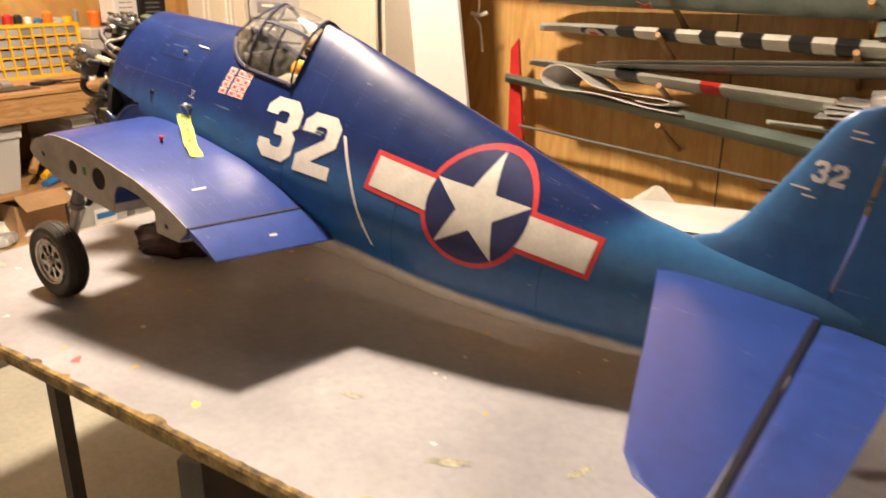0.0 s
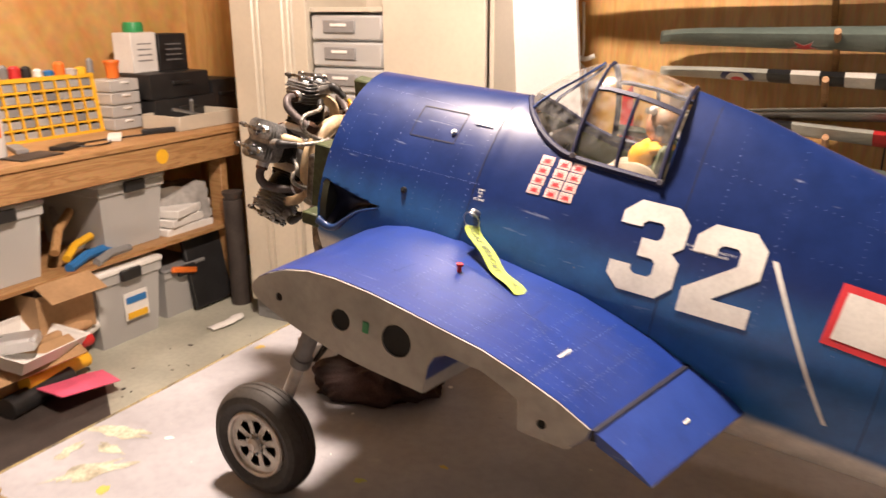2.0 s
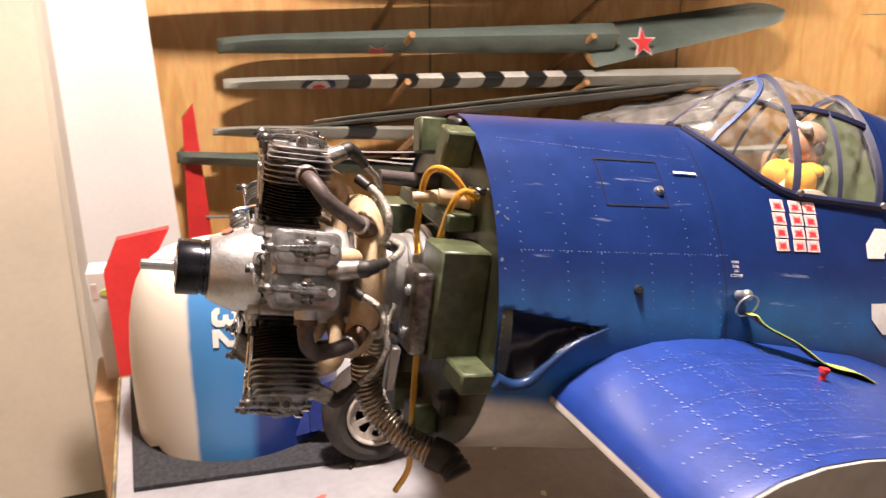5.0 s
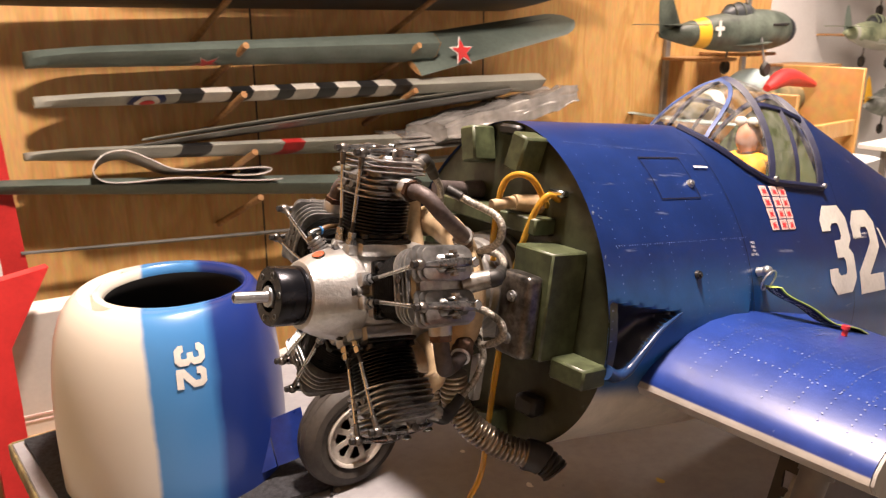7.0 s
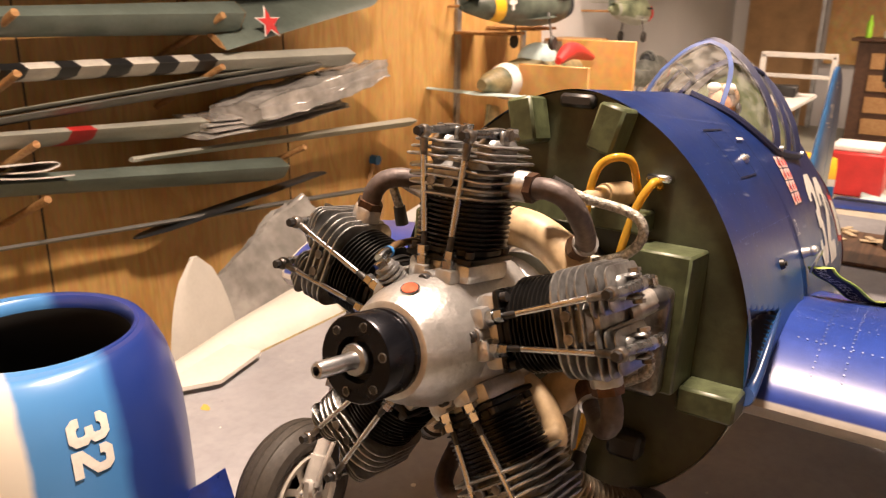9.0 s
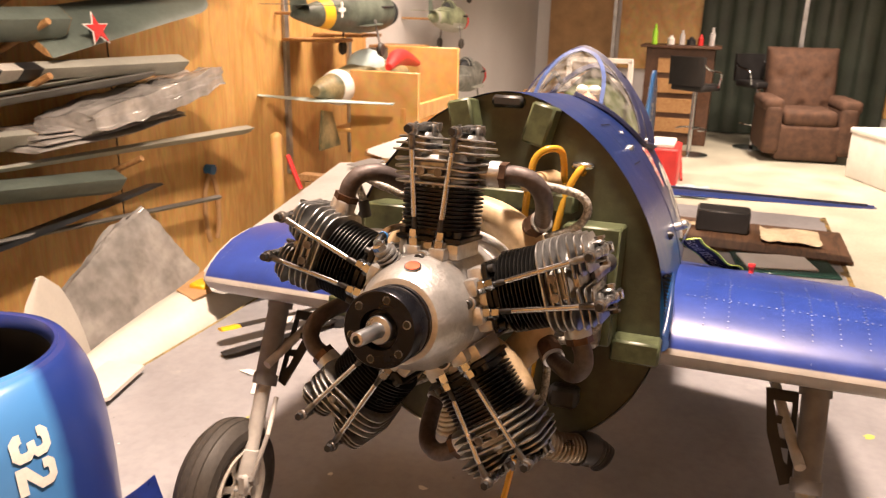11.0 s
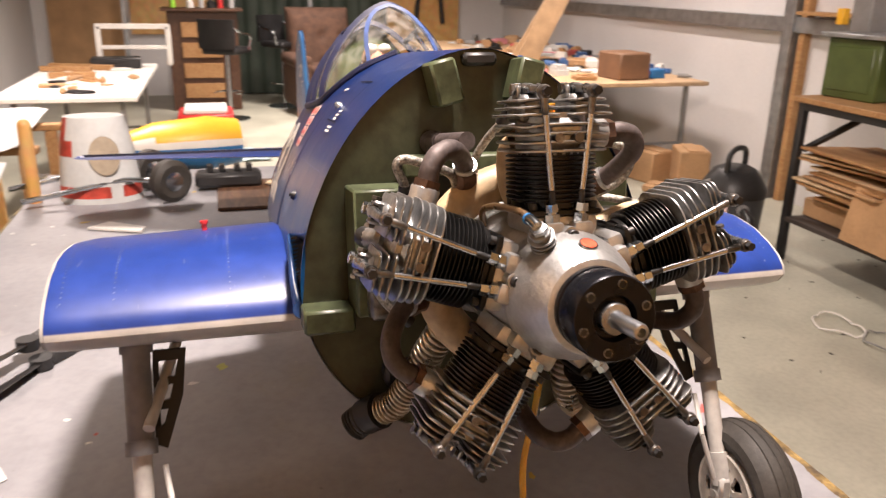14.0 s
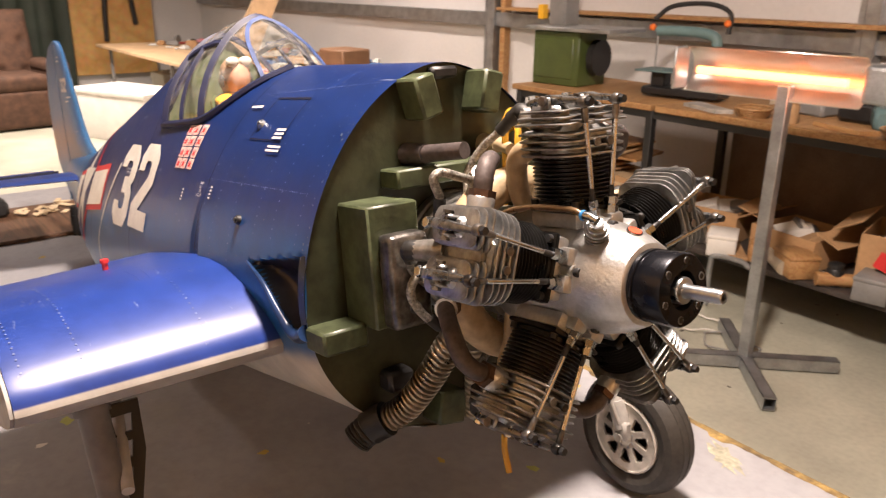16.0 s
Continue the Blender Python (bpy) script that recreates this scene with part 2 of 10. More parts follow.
for sc, lo, hi, amount, tint in ((1.7, 0.62, 0.74, 0.28, (0.42, 0.38, 0.16)), (7.0, 0.64, 0.72, 0.20, (0.55, 0.54, 0.51)), (26.0, 0.68, 0.73, 0.5, (0.12, 0.115, 0.11)), (60.0, 0.70, 0.74, 0.6, (0.62, 0.60, 0.56))):
    # faint yellow overspray, pale scuffs, dark nicks
    nz, mr, mx = nt.nodes.new("ShaderNodeTexNoise"), nt.nodes.new("ShaderNodeMapRange"), nt.nodes.new("ShaderNodeMix")
    nz.inputs["Scale"].default_value, nz.inputs["Detail"].default_value, nz.inputs["Roughness"].default_value = sc, 9, 0.65
    link(nt, tcs.outputs["Object"], nz.inputs["Vector"])
    mr.inputs["From Min"].default_value, mr.inputs["From Max"].default_value, mr.inputs["To Max"].default_value = lo, hi, amount
    link(nt, nz.outputs[0], mr.inputs[0])
    mx.data_type = "RGBA"
    mx.inputs[7].default_value = (*tint, 1)
    link(nt, mr.outputs[0], mx.inputs[0])
    link(nt, base, mx.inputs[6])
    base = mx.outputs[2]
link(nt, base, tb.inputs["Base Color"])
M_DARKGREEN = material("dark_green_sheet", (0.032, 0.045, 0.033), 0.55, vary=0.2, scale=3, fine=50, bump=0.05)
M_BLACK = material("black_plastic", (0.018, 0.018, 0.019), 0.45, vary=0.2, scale=10, fine=90, bump=0.06)
M_RUBBER = material("tyre_rubber", (0.022, 0.020, 0.018), 0.62, vary=0.3, scale=18, fine=150, bump=0.25, stain=(0.045, 0.04, 0.034))
M_GREY = material("grey_plastic", (0.22, 0.22, 0.22), 0.5, vary=0.1)
M_RED = material("red_paint", (0.55, 0.03, 0.03), 0.45, vary=0.1)
M_YELLOW = material("yellow_plastic", (0.75, 0.42, 0.02), 0.4, vary=0.06)
M_BLUEP = material("blue_plastic", (0.03, 0.16, 0.42), 0.4, vary=0.1)
M_ORANGE = material("orange_plastic", (0.75, 0.17, 0.02), 0.45, vary=0.08)
M_CARD = material("cardboard", (0.42, 0.26, 0.13), 0.8, vary=0.12, scale=5, fine=60, bump=0.1)
M_PAPER = material("white_paper", (0.72, 0.71, 0.68), 0.75, vary=0.05)
M_CLEAR = material("milky_plastic", (0.80, 0.81, 0.82), 0.3, vary=0.05, trans=0.6, bump=0.04)
M_LINER = material("bench_edge_dark", (0.05, 0.04, 0.035), 0.6, vary=0.2)

# ---- the setting ----
WALL_Y, FRONT_X, PORT_Y, FAR_X, CEIL_Z = -2.3, 2.95, 3.6, -9.9, 3.1


def slab(name, lo, hi, mat, label, category="", kind="structure"):
    bm = B()
    box(bm, [(a + b) / 2 for a, b in zip(lo, hi)], [b - a for a, b in zip(lo, hi)])
    return solo(name, bm, mat, label, category or name.split("_")[0], kind=kind)


slab("floor", (FAR_X - 0.2, WALL_Y - 0.2, -0.2), (FRONT_X + 0.2, PORT_Y + 0.2, 0.0), M_FLOOR, "pale green-grey painted concrete floor, dusty and worn")
slab("ceiling", (FAR_X - 0.2, WALL_Y - 0.2, CEIL_Z), (FRONT_X + 0.2, PORT_Y + 0.2, CEIL_Z + 0.1), M_CEIL, "unseen workshop ceiling, near-black to cut bounced light")
slab("wall_south", (-4.55, WALL_Y - 0.1, 0), (FRONT_X, WALL_Y, CEIL_Z), M_PLY, "plywood-lined workshop wall with wood grain")
slab("wall_south_far", (FAR_X, WALL_Y - 0.1, 0), (-4.55, WALL_Y, CEIL_Z), M_WHITE, "white sheet-lined workshop wall")
slab("wall_front", (FRONT_X, WALL_Y - 0.1, 0), (FRONT_X + 0.1, PORT_Y + 0.1, CEIL_Z), M_PLY, "plywood wall behind the workbench")
slab("wall_north", (FAR_X, PORT_Y, 0), (FRONT_X, PORT_Y + 0.1, CEIL_Z), M_WHITE, "white sheet-lined workshop wall")
slab("wall_far", (FAR_X - 0.1, WALL_Y - 0.1, 0), (FAR_X, PORT_Y + 0.1, CEIL_Z), M_WHITE, "white wall at the far end")

# ---- the model aeroplane ----
PITCH = 8.0
PLANE_M = pose(0.026, 0, 1.19, 0, -PITCH, 0)
PLANE_I = PLANE_M.inverted()
# along, top, bottom, widest height, half width, power of the upper and lower section
BODY = [
    (0.0, 0.186, -0.186, -0.028, 0.173, 1.8, 2.05),
    (-0.1, 0.190, -0.196, -0.022, 0.174, 1.7, 2.05),
    (-0.29, 0.198, -0.216, -0.02, 0.175, 1.55, 2.1),
    (-0.42, 0.225, -0.229, -0.03, 0.170, 1.42, 2.1),
    (-0.535, 0.253, -0.235, -0.038, 0.167, 1.32, 2.1),
    (-0.62, 0.236, -0.236, -0.046, 0.165, 1.36, 2.1),
    (-0.724, 0.207, -0.236, -0.056, 0.163, 1.45, 2.1),
    (-0.934, 0.152, -0.234, -0.066, 0.147, 1.55, 2.1),
    (-1.123, 0.101, -0.226, -0.07, 0.116, 1.65, 2.0),
    (-1.297, 0.061, -0.207, -0.07, 0.078, 1.8, 2.0),
    (-1.40, 0.050, -0.188, -0.066, 0.056, 1.9, 1.9),
    (-1.55, 0.042, -0.145, -0.05, 0.030, 2.0, 1.8),
    (-1.66, 0.03, -0.10, -0.03, 0.012, 2.0, 1.8),
]


def half_width(s, h):
    top, bot, hc, w, pt, pb = lerp(BODY, s)
    q, p = ((h - hc) / (top - hc), pt) if h >= hc else ((hc - h) / (hc - bot), pb)
    q = min(max(q, 0.0), 1.0)
    return w * (1 - q ** p) ** (1 / p)


def on_skin(s, h, side, lift=0.0):
    """A point of the fuselage's side, lifted off it along its normal."""
    y = half_width(s, h)
    e = 0.004
    ds = Vector((2 * e, side * (half_width(s + e, h) - half_width(s - e, h)), 0))
    dh = Vector((0, side * (half_width(s, h + e) - half_width(s, h - e)), 2 * e))
    n = ds.cross(dh).normalized()
    if n.y * side < 0:
        n = -n
    return Vector((s, side * y, h)) + n * lift


def paint(name, scheme):
    """The blue aeroplane paint: deep blue above, mid blue below, off-white belly, each blown softly into the next."""
    m = bpy.data.materials.new(name)
    m.use_nodes = True
    nt = m.node_tree
    b = nt.nodes["Principled BSDF"]
    tc = nt.nodes.new("ShaderNodeTexCoord")
    sep = nt.nodes.new("ShaderNodeSeparateXYZ")
    link(nt, tc.outputs["Object"], sep.inputs[0])
    ns = nt.nodes.new("ShaderNodeTexNoise")
    ns.inputs["Scale"].default_value, ns.inputs["Detail"].default_value = 7, 3
    link(nt, tc.outputs["Object"], ns.inputs["Vector"])

    def step(value, edge, soft, lo, hi):
        sub = nt.nodes.new("ShaderNodeMath")
        sub.operation = "SUBTRACT"
        link(nt, value, sub.inputs[0])
        if isinstance(edge, float):
            sub.inputs[1].default_value = edge
        else:
            link(nt, edge, sub.inputs[1])
        mr = nt.nodes.new("ShaderNodeMapRange")
        mr.interpolation_type = "SMOOTHSTEP"
        mr.inputs["From Min"].default_value, mr.inputs["From Max"].default_value = -soft, soft
        link(nt, sub.outputs[0], mr.inputs[0])
        mx = nt.nodes.new("ShaderNodeMix")
        mx.data_type = "RGBA"
        link(nt, mr.outputs[0], mx.inputs[0])
        for sock, c in ((mx.inputs[6], lo), (mx.inputs[7], hi)):
            if isinstance(c, tuple):
                sock.default_value = (*c, 1)
            else:
                link(nt, c, sock)
        return mx.outputs[2]

    def along(stops):
        """A height that changes along the fuselage."""
        mr = nt.nodes.new("ShaderNodeMapRange")
        mr.inputs["From Min"].default_value, mr.inputs["From Max"].default_value = -1.7, 0.1
        link(nt, sep.outputs[0], mr.inputs[0])
        rp = nt.nodes.new("ShaderNodeValToRGB")
        rp.color_ramp.interpolation = "B_SPLINE"
        rp.color_ramp.elements[0].position = 0.0
        while len(rp.color_ramp.elements) < len(stops):
            rp.color_ramp.elements.new(0.5)
        for el, (s, h) in zip(rp.color_ramp.elements, sorted(stops)):
            el.position = (s + 1.7) / 1.8
            el.color = (h + 0.5, h + 0.5, h + 0.5, 1)
        link(nt, mr.outputs[0], rp.inputs[0])
        sb = nt.nodes.new("ShaderNodeMath")
        sb.operation = "SUBTRACT"
        sb.inputs[1].default_value = 0.5
        link(nt, rp.outputs[0], sb.inputs[0])
        return sb.outputs[0]

    wob = nt.nodes.new("ShaderNodeMath")
    wob.operation = "MULTIPLY_ADD"
    wob.inputs[1].default_value = 0.03
    link(nt, ns.outputs[0], wob.inputs[0])
    link(nt, sep.outputs[2], wob.inputs[2])
    deep, mid, pale, white = (0.007, 0.021, 0.105), (0.015, 0.088, 0.26), (0.036, 0.134, 0.31), (0.62, 0.58, 0.50)
    if scheme == "body":
        low = step(sep.outputs[0], -1.25, 0.22, pale, mid)
        two = step(wob.outputs[0], along([(-1.7, 0.35), (-1.40, 0.25), (-1.3, 0.075), (-1.2, 0.03), (-0.7, 0.03), (-0.45, 0.04), (-0.2, 0.05), (0.1, 0.045)]), 0.035, low, deep)
        col = step(wob.outputs[0], along([(-1.7, -0.12), (-1.3, -0.158), (-1.0, -0.153), (-0.76, -0.134), (-0.6, -0.122), (-0.3, -0.09), (-0.05, -0.072), (0.1, -0.04)]), 0.012, white, two)
    elif scheme == "fin":
        col = step(wob.outputs[0], 0.30, 0.12, pale, (0.033, 0.108, 0.29))
    else:
        col = step(sep.outputs[2], along([(-1.7, -0.132), (-0.6, -0.124), (-0.35, -0.110), (-0.17, -0.088), (-0.06, -0.064), (0.1, -0.062)]), 0.0012, (0.40, 0.385, 0.36), (0.012, 0.036, 0.215)) if scheme == "wing" else step(wob.outputs[0], 0.0, 0.2, (0.024, 0.055, 0.26), (0.024, 0.055, 0.26))
    fine = nt.nodes.new("ShaderNodeTexNoise")
    fine.inputs["Scale"].default_value, fine.inputs["Detail"].default_value, fine.inputs["Roughness"].default_value = 26, 8, 0.7
    link(nt, tc.outputs["Object"], fine.inputs["Vector"])
    fm = nt.nodes.new("ShaderNodeMapRange")
    fm.inputs["From Min"].default_value, fm.inputs["From Max"].default_value = 0.35, 0.7
    fm.inputs["To Min"].default_value, fm.inputs["To Max"].default_value = 0.82, 1.15
    link(nt, fine.outputs[0], fm.inputs[0])
    mul = nt.nodes.new("ShaderNodeVectorMath")
    mul.operation = "SCALE"
    link(nt, col, mul.inputs[0])
    link(nt, fm.outputs[0], mul.inputs["Scale"])
    # worn specks and thin scratches down to the primer
    mp = nt.nodes.new("ShaderNodeMapping")
    mp.inputs["Scale"].default_value = (9, 60, 60)
    mp.inputs["Rotation"].default_value = (0, 0, 0.9)
    link(nt, tc.outputs["Object"], mp.inputs[0])
    sc = nt.nodes.new("ShaderNodeTexNoise")
    sc.inputs["Scale"].default_value, sc.inputs["Detail"].default_value = 1.6, 5
    link(nt, mp.outputs[0], sc.inputs["Vector"])
    sr = nt.nodes.new("ShaderNodeMapRange")
    sr.inputs["From Min"].default_value, sr.inputs["From Max"].default_value = 0.685, 0.75
    sr.inputs["To Max"].default_value = 0.30 if scheme in ("wing", "stab") else 0.26
    link(nt, sc.outputs[0], sr.inputs[0])
    wear = nt.nodes.new("ShaderNodeMix")
    wear.data_type = "RGBA"
    wear.inputs[7].default_value = (0.38, 0.42, 0.52, 1)
    link(nt, sr.outputs[0], wear.inputs[0])
    link(nt, mul.outputs[0], wear.inputs[6])
    link(nt, wear.outputs[2], b.inputs["Base Color"])
    rr = nt.nodes.new("ShaderNodeMapRange")
    rr.inputs["To Min"].default_value, rr.inputs["To Max"].default_value = (0.26, 0.46) if scheme in ("wing", "stab") else (0.25, 0.42)
    link(nt, fine.outputs[0], rr.inputs[0])
    link(nt, rr.outputs[0], b.inputs["Roughness"])
    b.inputs["Metallic"].default_value = 0.0
    b.inputs["Specular IOR Level"].default_value = 0.3
    b.inputs["Coat Weight"].default_value, b.inputs["Coat Roughness"].default_value = (0.7, 0.38) if scheme in ("wing", "stab") else (0.25, 0.26)
    bp = nt.nodes.new("ShaderNodeBump")
    bp.inputs["Strength"].default_value, bp.inputs["Distance"].default_value = 0.08, 0.002
    link(nt, fine.outputs[0], bp.inputs["Height"])
    link(nt, bp.outputs[0], b.inputs["Normal"])
    return m


M_BODY, M_FIN, M_WING, M_STAB = paint("fuselage_paint", "body"), paint("fin_paint", "fin"), paint("wing_paint", "wing"), paint("tailplane_paint", "stab")
M_NAVY = material("navy_frame_paint", (0.010, 0.014, 0.050), 0.55, vary=0.2, scale=20)
M_FRAME = material("blue_frame_paint", (0.035, 0.065, 0.19), 0.5, vary=0.2, scale=20)
M_DECALW = material("white_marking", (0.66, 0.66, 0.62), 0.5, vary=0.08, scale=25, fine=200, bump=0.03)
M_DECALR = material("red_marking", (0.56, 0.035, 0.045), 0.5, vary=0.08, scale=25, bump=0.03)
M_DECALB = material("blue_marking", (0.012, 0.02, 0.10), 0.45, vary=0.15, scale=25, bump=0.03)
M_PINK = material("pale_pink_marking", (0.74, 0.57, 0.54), 0.5, vary=0.08, scale=60, bump=0.0)
M_RIVET = material("pale_rivet_marks", (0.17, 0.21, 0.40), 0.5, vary=0.3, scale=60, bump=0.0)
M_SCUFF = material("rubbed_pale_paint", (0.075, 0.105, 0.30), 0.5, vary=0.35, scale=40, bump=0.0)
M_LINE = material("dark_panel_line", (0.006, 0.007, 0.02), 0.6, vary=0.1, bump=0.0)
M_RIB = material("grey_rib_paint", (0.34, 0.33, 0.31), 0.6, vary=0.14, scale=10, fine=70, bump=0.1)
M_INSIDE = material("cockpit_green", (0.10, 0.13, 0.06), 0.6, vary=0.2, scale=20)
# near-black that puts the shade of hollows and gaps into the colour
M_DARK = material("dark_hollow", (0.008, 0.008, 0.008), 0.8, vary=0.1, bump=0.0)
M_CANOPY = glazing("canopy_glazing", haze=0.10, wobble=0.06)

plane = thing("model_aeroplane", "large blue model fighter aeroplane with bare engine and removed outer wings", "model aeroplane", PLANE_M)
SILL = [(-0.285, 0.197), (-0.31, 0.178), (-0.34, 0.158), (-0.375, 0.142), (-0.41, 0.136), (-0.535, 0.131)]


def scoop_depth(s, h):
    """How far the cooling scoop sinks into the side behind the firewall."""
    u = (-s - 0.004) / 0.116
    if not 0 <= u <= 1:
        return 0.0
    top = 0.024 - 0.021 * u
    bot = float(np.interp(u, [0, 0.22, 0.40, 0.55, 0.78, 1.0], [-0.046, -0.054, -0.044, -0.024, -0.007, 0.003]))
    if not bot < h < top:
        return 0.0
    v = (h - bot) / (top - bot)
    lo, hi = min(1.0, v / 0.5), min(1.0, (1 - v) / 0.6)
    return 0.034 * (1 - u) ** 0.6 * lo * (2 - lo) * hi * (2 - hi) * min(1.0, u / 0.05 + 0.12)


def body_skin(stations, limit, n):
    """Half rings up both sides of the fuselage, closed over the top where limit gives none."""
    bm = B()
    rings = []
    for s in stations:
        top, bot, *_ = lerp(BODY, s)
        lim = limit(s, top)
        row = []
        for k in range(n + 1):
            u = k / n
            h = bot + (lim - bot) * (0.5 - 0.5 * math.cos(math.pi * u) if lim >= top - 1e-6 else math.sin(math.pi / 2 * (0.02 + 0.98 * u)) ** 1.3)
            row.append((s, half_width(s, h) - scoop_depth(s, h), h))
        rings.append([bm.verts.new((x, -y, z)) for x, y, z in row[::-1]] + [bm.verts.new(p) for p in row[1:]])
    skin(bm, rings, False, False)
    bmesh.ops.remove_doubles(bm, verts=bm.verts, dist=0.0004)
    return bm


front = [0.0, -0.004] + [-0.004 - 0.00225 * k for k in range(1, 56)] + [-0.14, -0.16, -0.18, -0.20, -0.22, -0.24, -0.26] + [-0.285, -0.295, -0.31, -0.325, -0.34, -0.36, -0.38, -0.41, -0.44, -0.47, -0.5, -0.535]
M_SCOOP = material("glossy_blue_black", (0.008, 0.010, 0.026), 0.32, vary=0.2, scale=14, bump=0.02)
bm = body_skin(front, lambda s, top: top if s > -0.284 else min(top, lerp(SILL, s)[0]), 190)
# faces sunk into the scoop turn blue-black, its shade put into the colour
for f in bm.faces:
    c = f.calc_center_median()
    f.material_index = 1 if scoop_depth(c.x, c.z) > 0.002 else 0
part("forward_skin", bm, [M_BODY, M_SCOOP], plane, "blue nose skin with a cooling scoop on each side, its shade painted in")
rear = [-0.535 - 0.0225 * k for k in range(0, 51)]
part("rear_skin", body_skin(rear, lambda s, top: top, 44), M_BODY, plane)

# cockpit tub, rear bulkhead and coaming
bm = B()
tub = [[bm.verts.new((s, y * w, h)) for y, h in ((-1, d), (-1, 0.03), (1, 0.03), (1, d))] for s, w, d in ((-0.292, 0.03, 0.17), (-0.34, 0.075, 0.145), (-0.41, 0.09, 0.125), (-0.533, 0.088, 0.12))]
skin(bm, tub, False, False)
bm.faces.new(tub[0])
part("cockpit_tub", bm, M_INSIDE, plane, "green-painted cockpit interior")
bm = B()
arc = [Vector((-0.5355, side * half_width(-0.535, h), h)) for side, hs in ((1, np.linspace(0.03, 0.252, 14)), (-1, np.linspace(0.252, 0.03, 14))) for h in hs]
bm.faces.new([bm.verts.new(p) for p in arc])
part("rear_bulkhead", bm, M_INSIDE, plane)
bm = B()
box(bm, (-0.345, 0, 0.12), (0.02, 0.12, 0.075), 0.006)
for y in (-0.03, 0.0, 0.03):
    cyl(bm, (-0.354, y, 0.125), (-0.358, y, 0.125), 0.011)
part("instrument_panel", bm, M_BLACK, plane)
bm = B()
box(bm, (-0.50, 0, 0.10), (0.02, 0.075, 0.14), 0.008, pose(0, 0, 0, 0, -10, 0))
box(bm, (-0.47, 0, 0.05), (0.07, 0.075, 0.015), 0.005)
part("pilot_seat", bm, M_INSIDE, plane)

# canopy: one blown shell, dark frames
CAN = [(-0.283, 0.198, 0.012), (-0.31, 0.220, 0.05), (-0.345, 0.246, 0.074), (-0.38, 0.264, 0.086), (-0.42, 0.271, 0.092), (-0.47, 0.268, 0.092), (-0.51, 0.260, 0.090), (-0.535, 0.253, 0.088)]


def can_pt(s, a, lift=0.0):
    """A point of the canopy; a runs from 0 at the port sill to pi at the starboard sill."""
    top, _ = lerp(CAN, s)
    sill = lerp(SILL, s)[0]
    w = half_width(s, sill)
    sn = max(math.sin(a), 0) ** 1.25
    cs = math.copysign(abs(math.cos(a)) ** 1.3, math.cos(a))
    return Vector((s, cs * (w + lift), sill + (top - sill + lift) * sn))


bm = B()
rings = [[bm.verts.new(can_pt(s, math.pi * k / 24)) for k in range(25)] for s in np.linspace(-0.287, -0.535, 20)]
skin(bm, rings, False, False)
shell = part("canopy_glass", bm, M_CANOPY, plane, "clear scratched canopy glazing", 80)
shell.visible_shadow = False


def bar(name, pts, r, mat=M_NAVY):
    bm = B()
    tube(bm, pts, r, 8)
    return part(name, bm, mat, plane)


def band(name, where, width, mat=M_NAVY, thick=0.0028):
    """A flat frame strip lying on the canopy along a run of (station, angle)."""
    bm = B()
    pts = [can_pt(s, a, 0.0) for s, a in where]
    rings = []
    for i, (s, a) in enumerate(where):
        t = (pts[min(i + 1, len(pts) - 1)] - pts[max(i - 1, 0)]).normalized()
        n = Vector((0.25, pts[i].y * 2.2, pts[i].z - 0.10)).normalized()
        w = t.cross(n).normalized() * width * 0.5
        n = w.cross(t).normalized() * (1 if w.cross(t).dot(n) > 0 else -1)
        rings.append([bm.verts.new(pts[i] + q) for q in (w - n * 0.001, w + n * thick, -w + n * thick, -w - n * 0.001)])
    skin(bm, rings, True, True)
    return part(name, bm, mat, plane)


turn = [math.pi * k / 24 for k in range(25)]
def shield(t):
    """A point of the flat windscreen's edge, from the port foot (-1) over the apex (0) to the starboard foot (1)."""
    s = -0.390 + 0.090 * abs(t) ** 1.15
    w = half_width(s, lerp(SILL, s)[0])
    y = 0.046 * (1 - (1 - abs(t)) ** 2) ** 0.5
    a = math.acos(min(1.0, y / w) ** (1 / 1.3))
    return (s, a if t < 0 else math.pi - a)


band("windscreen_arch", [shield(t) for t in np.linspace(-1, 1, 33)], 0.0055, M_FRAME, 0.002)
band("canopy_arch", [(-0.398 - 0.006 * math.sin(a), a) for a in turn], 0.0085)
band("canopy_rear_arch", [(-0.531, a) for a in turn], 0.009)
for side in (1, -1):
    a = (lambda x: x) if side > 0 else (lambda x: math.pi - x)
    bar("canopy_sill", curve([on_skin(s, lerp(SILL, s)[0], side, 0.001) for s in np.linspace(-0.287, -0.536, 14)], 3), 0.0056)
    band("canopy_rail", [(s, a(0.92)) for s in np.linspace(-0.404, -0.531, 8)], 0.007)
    band("canopy_post", [(-0.466, a(0.03 + 0.9 * k / 8)) for k in range(9)], 0.005)
for s, h in ((-0.40, 0.139), (-0.532, 0.132)):
    bm = B()
    p = on_skin(s, h, 1, 0.006)
    cyl(bm, p, p + Vector((0, 0.004, 0)), 0.004)
    part("canopy_screw", bm, M_STEEL, plane)

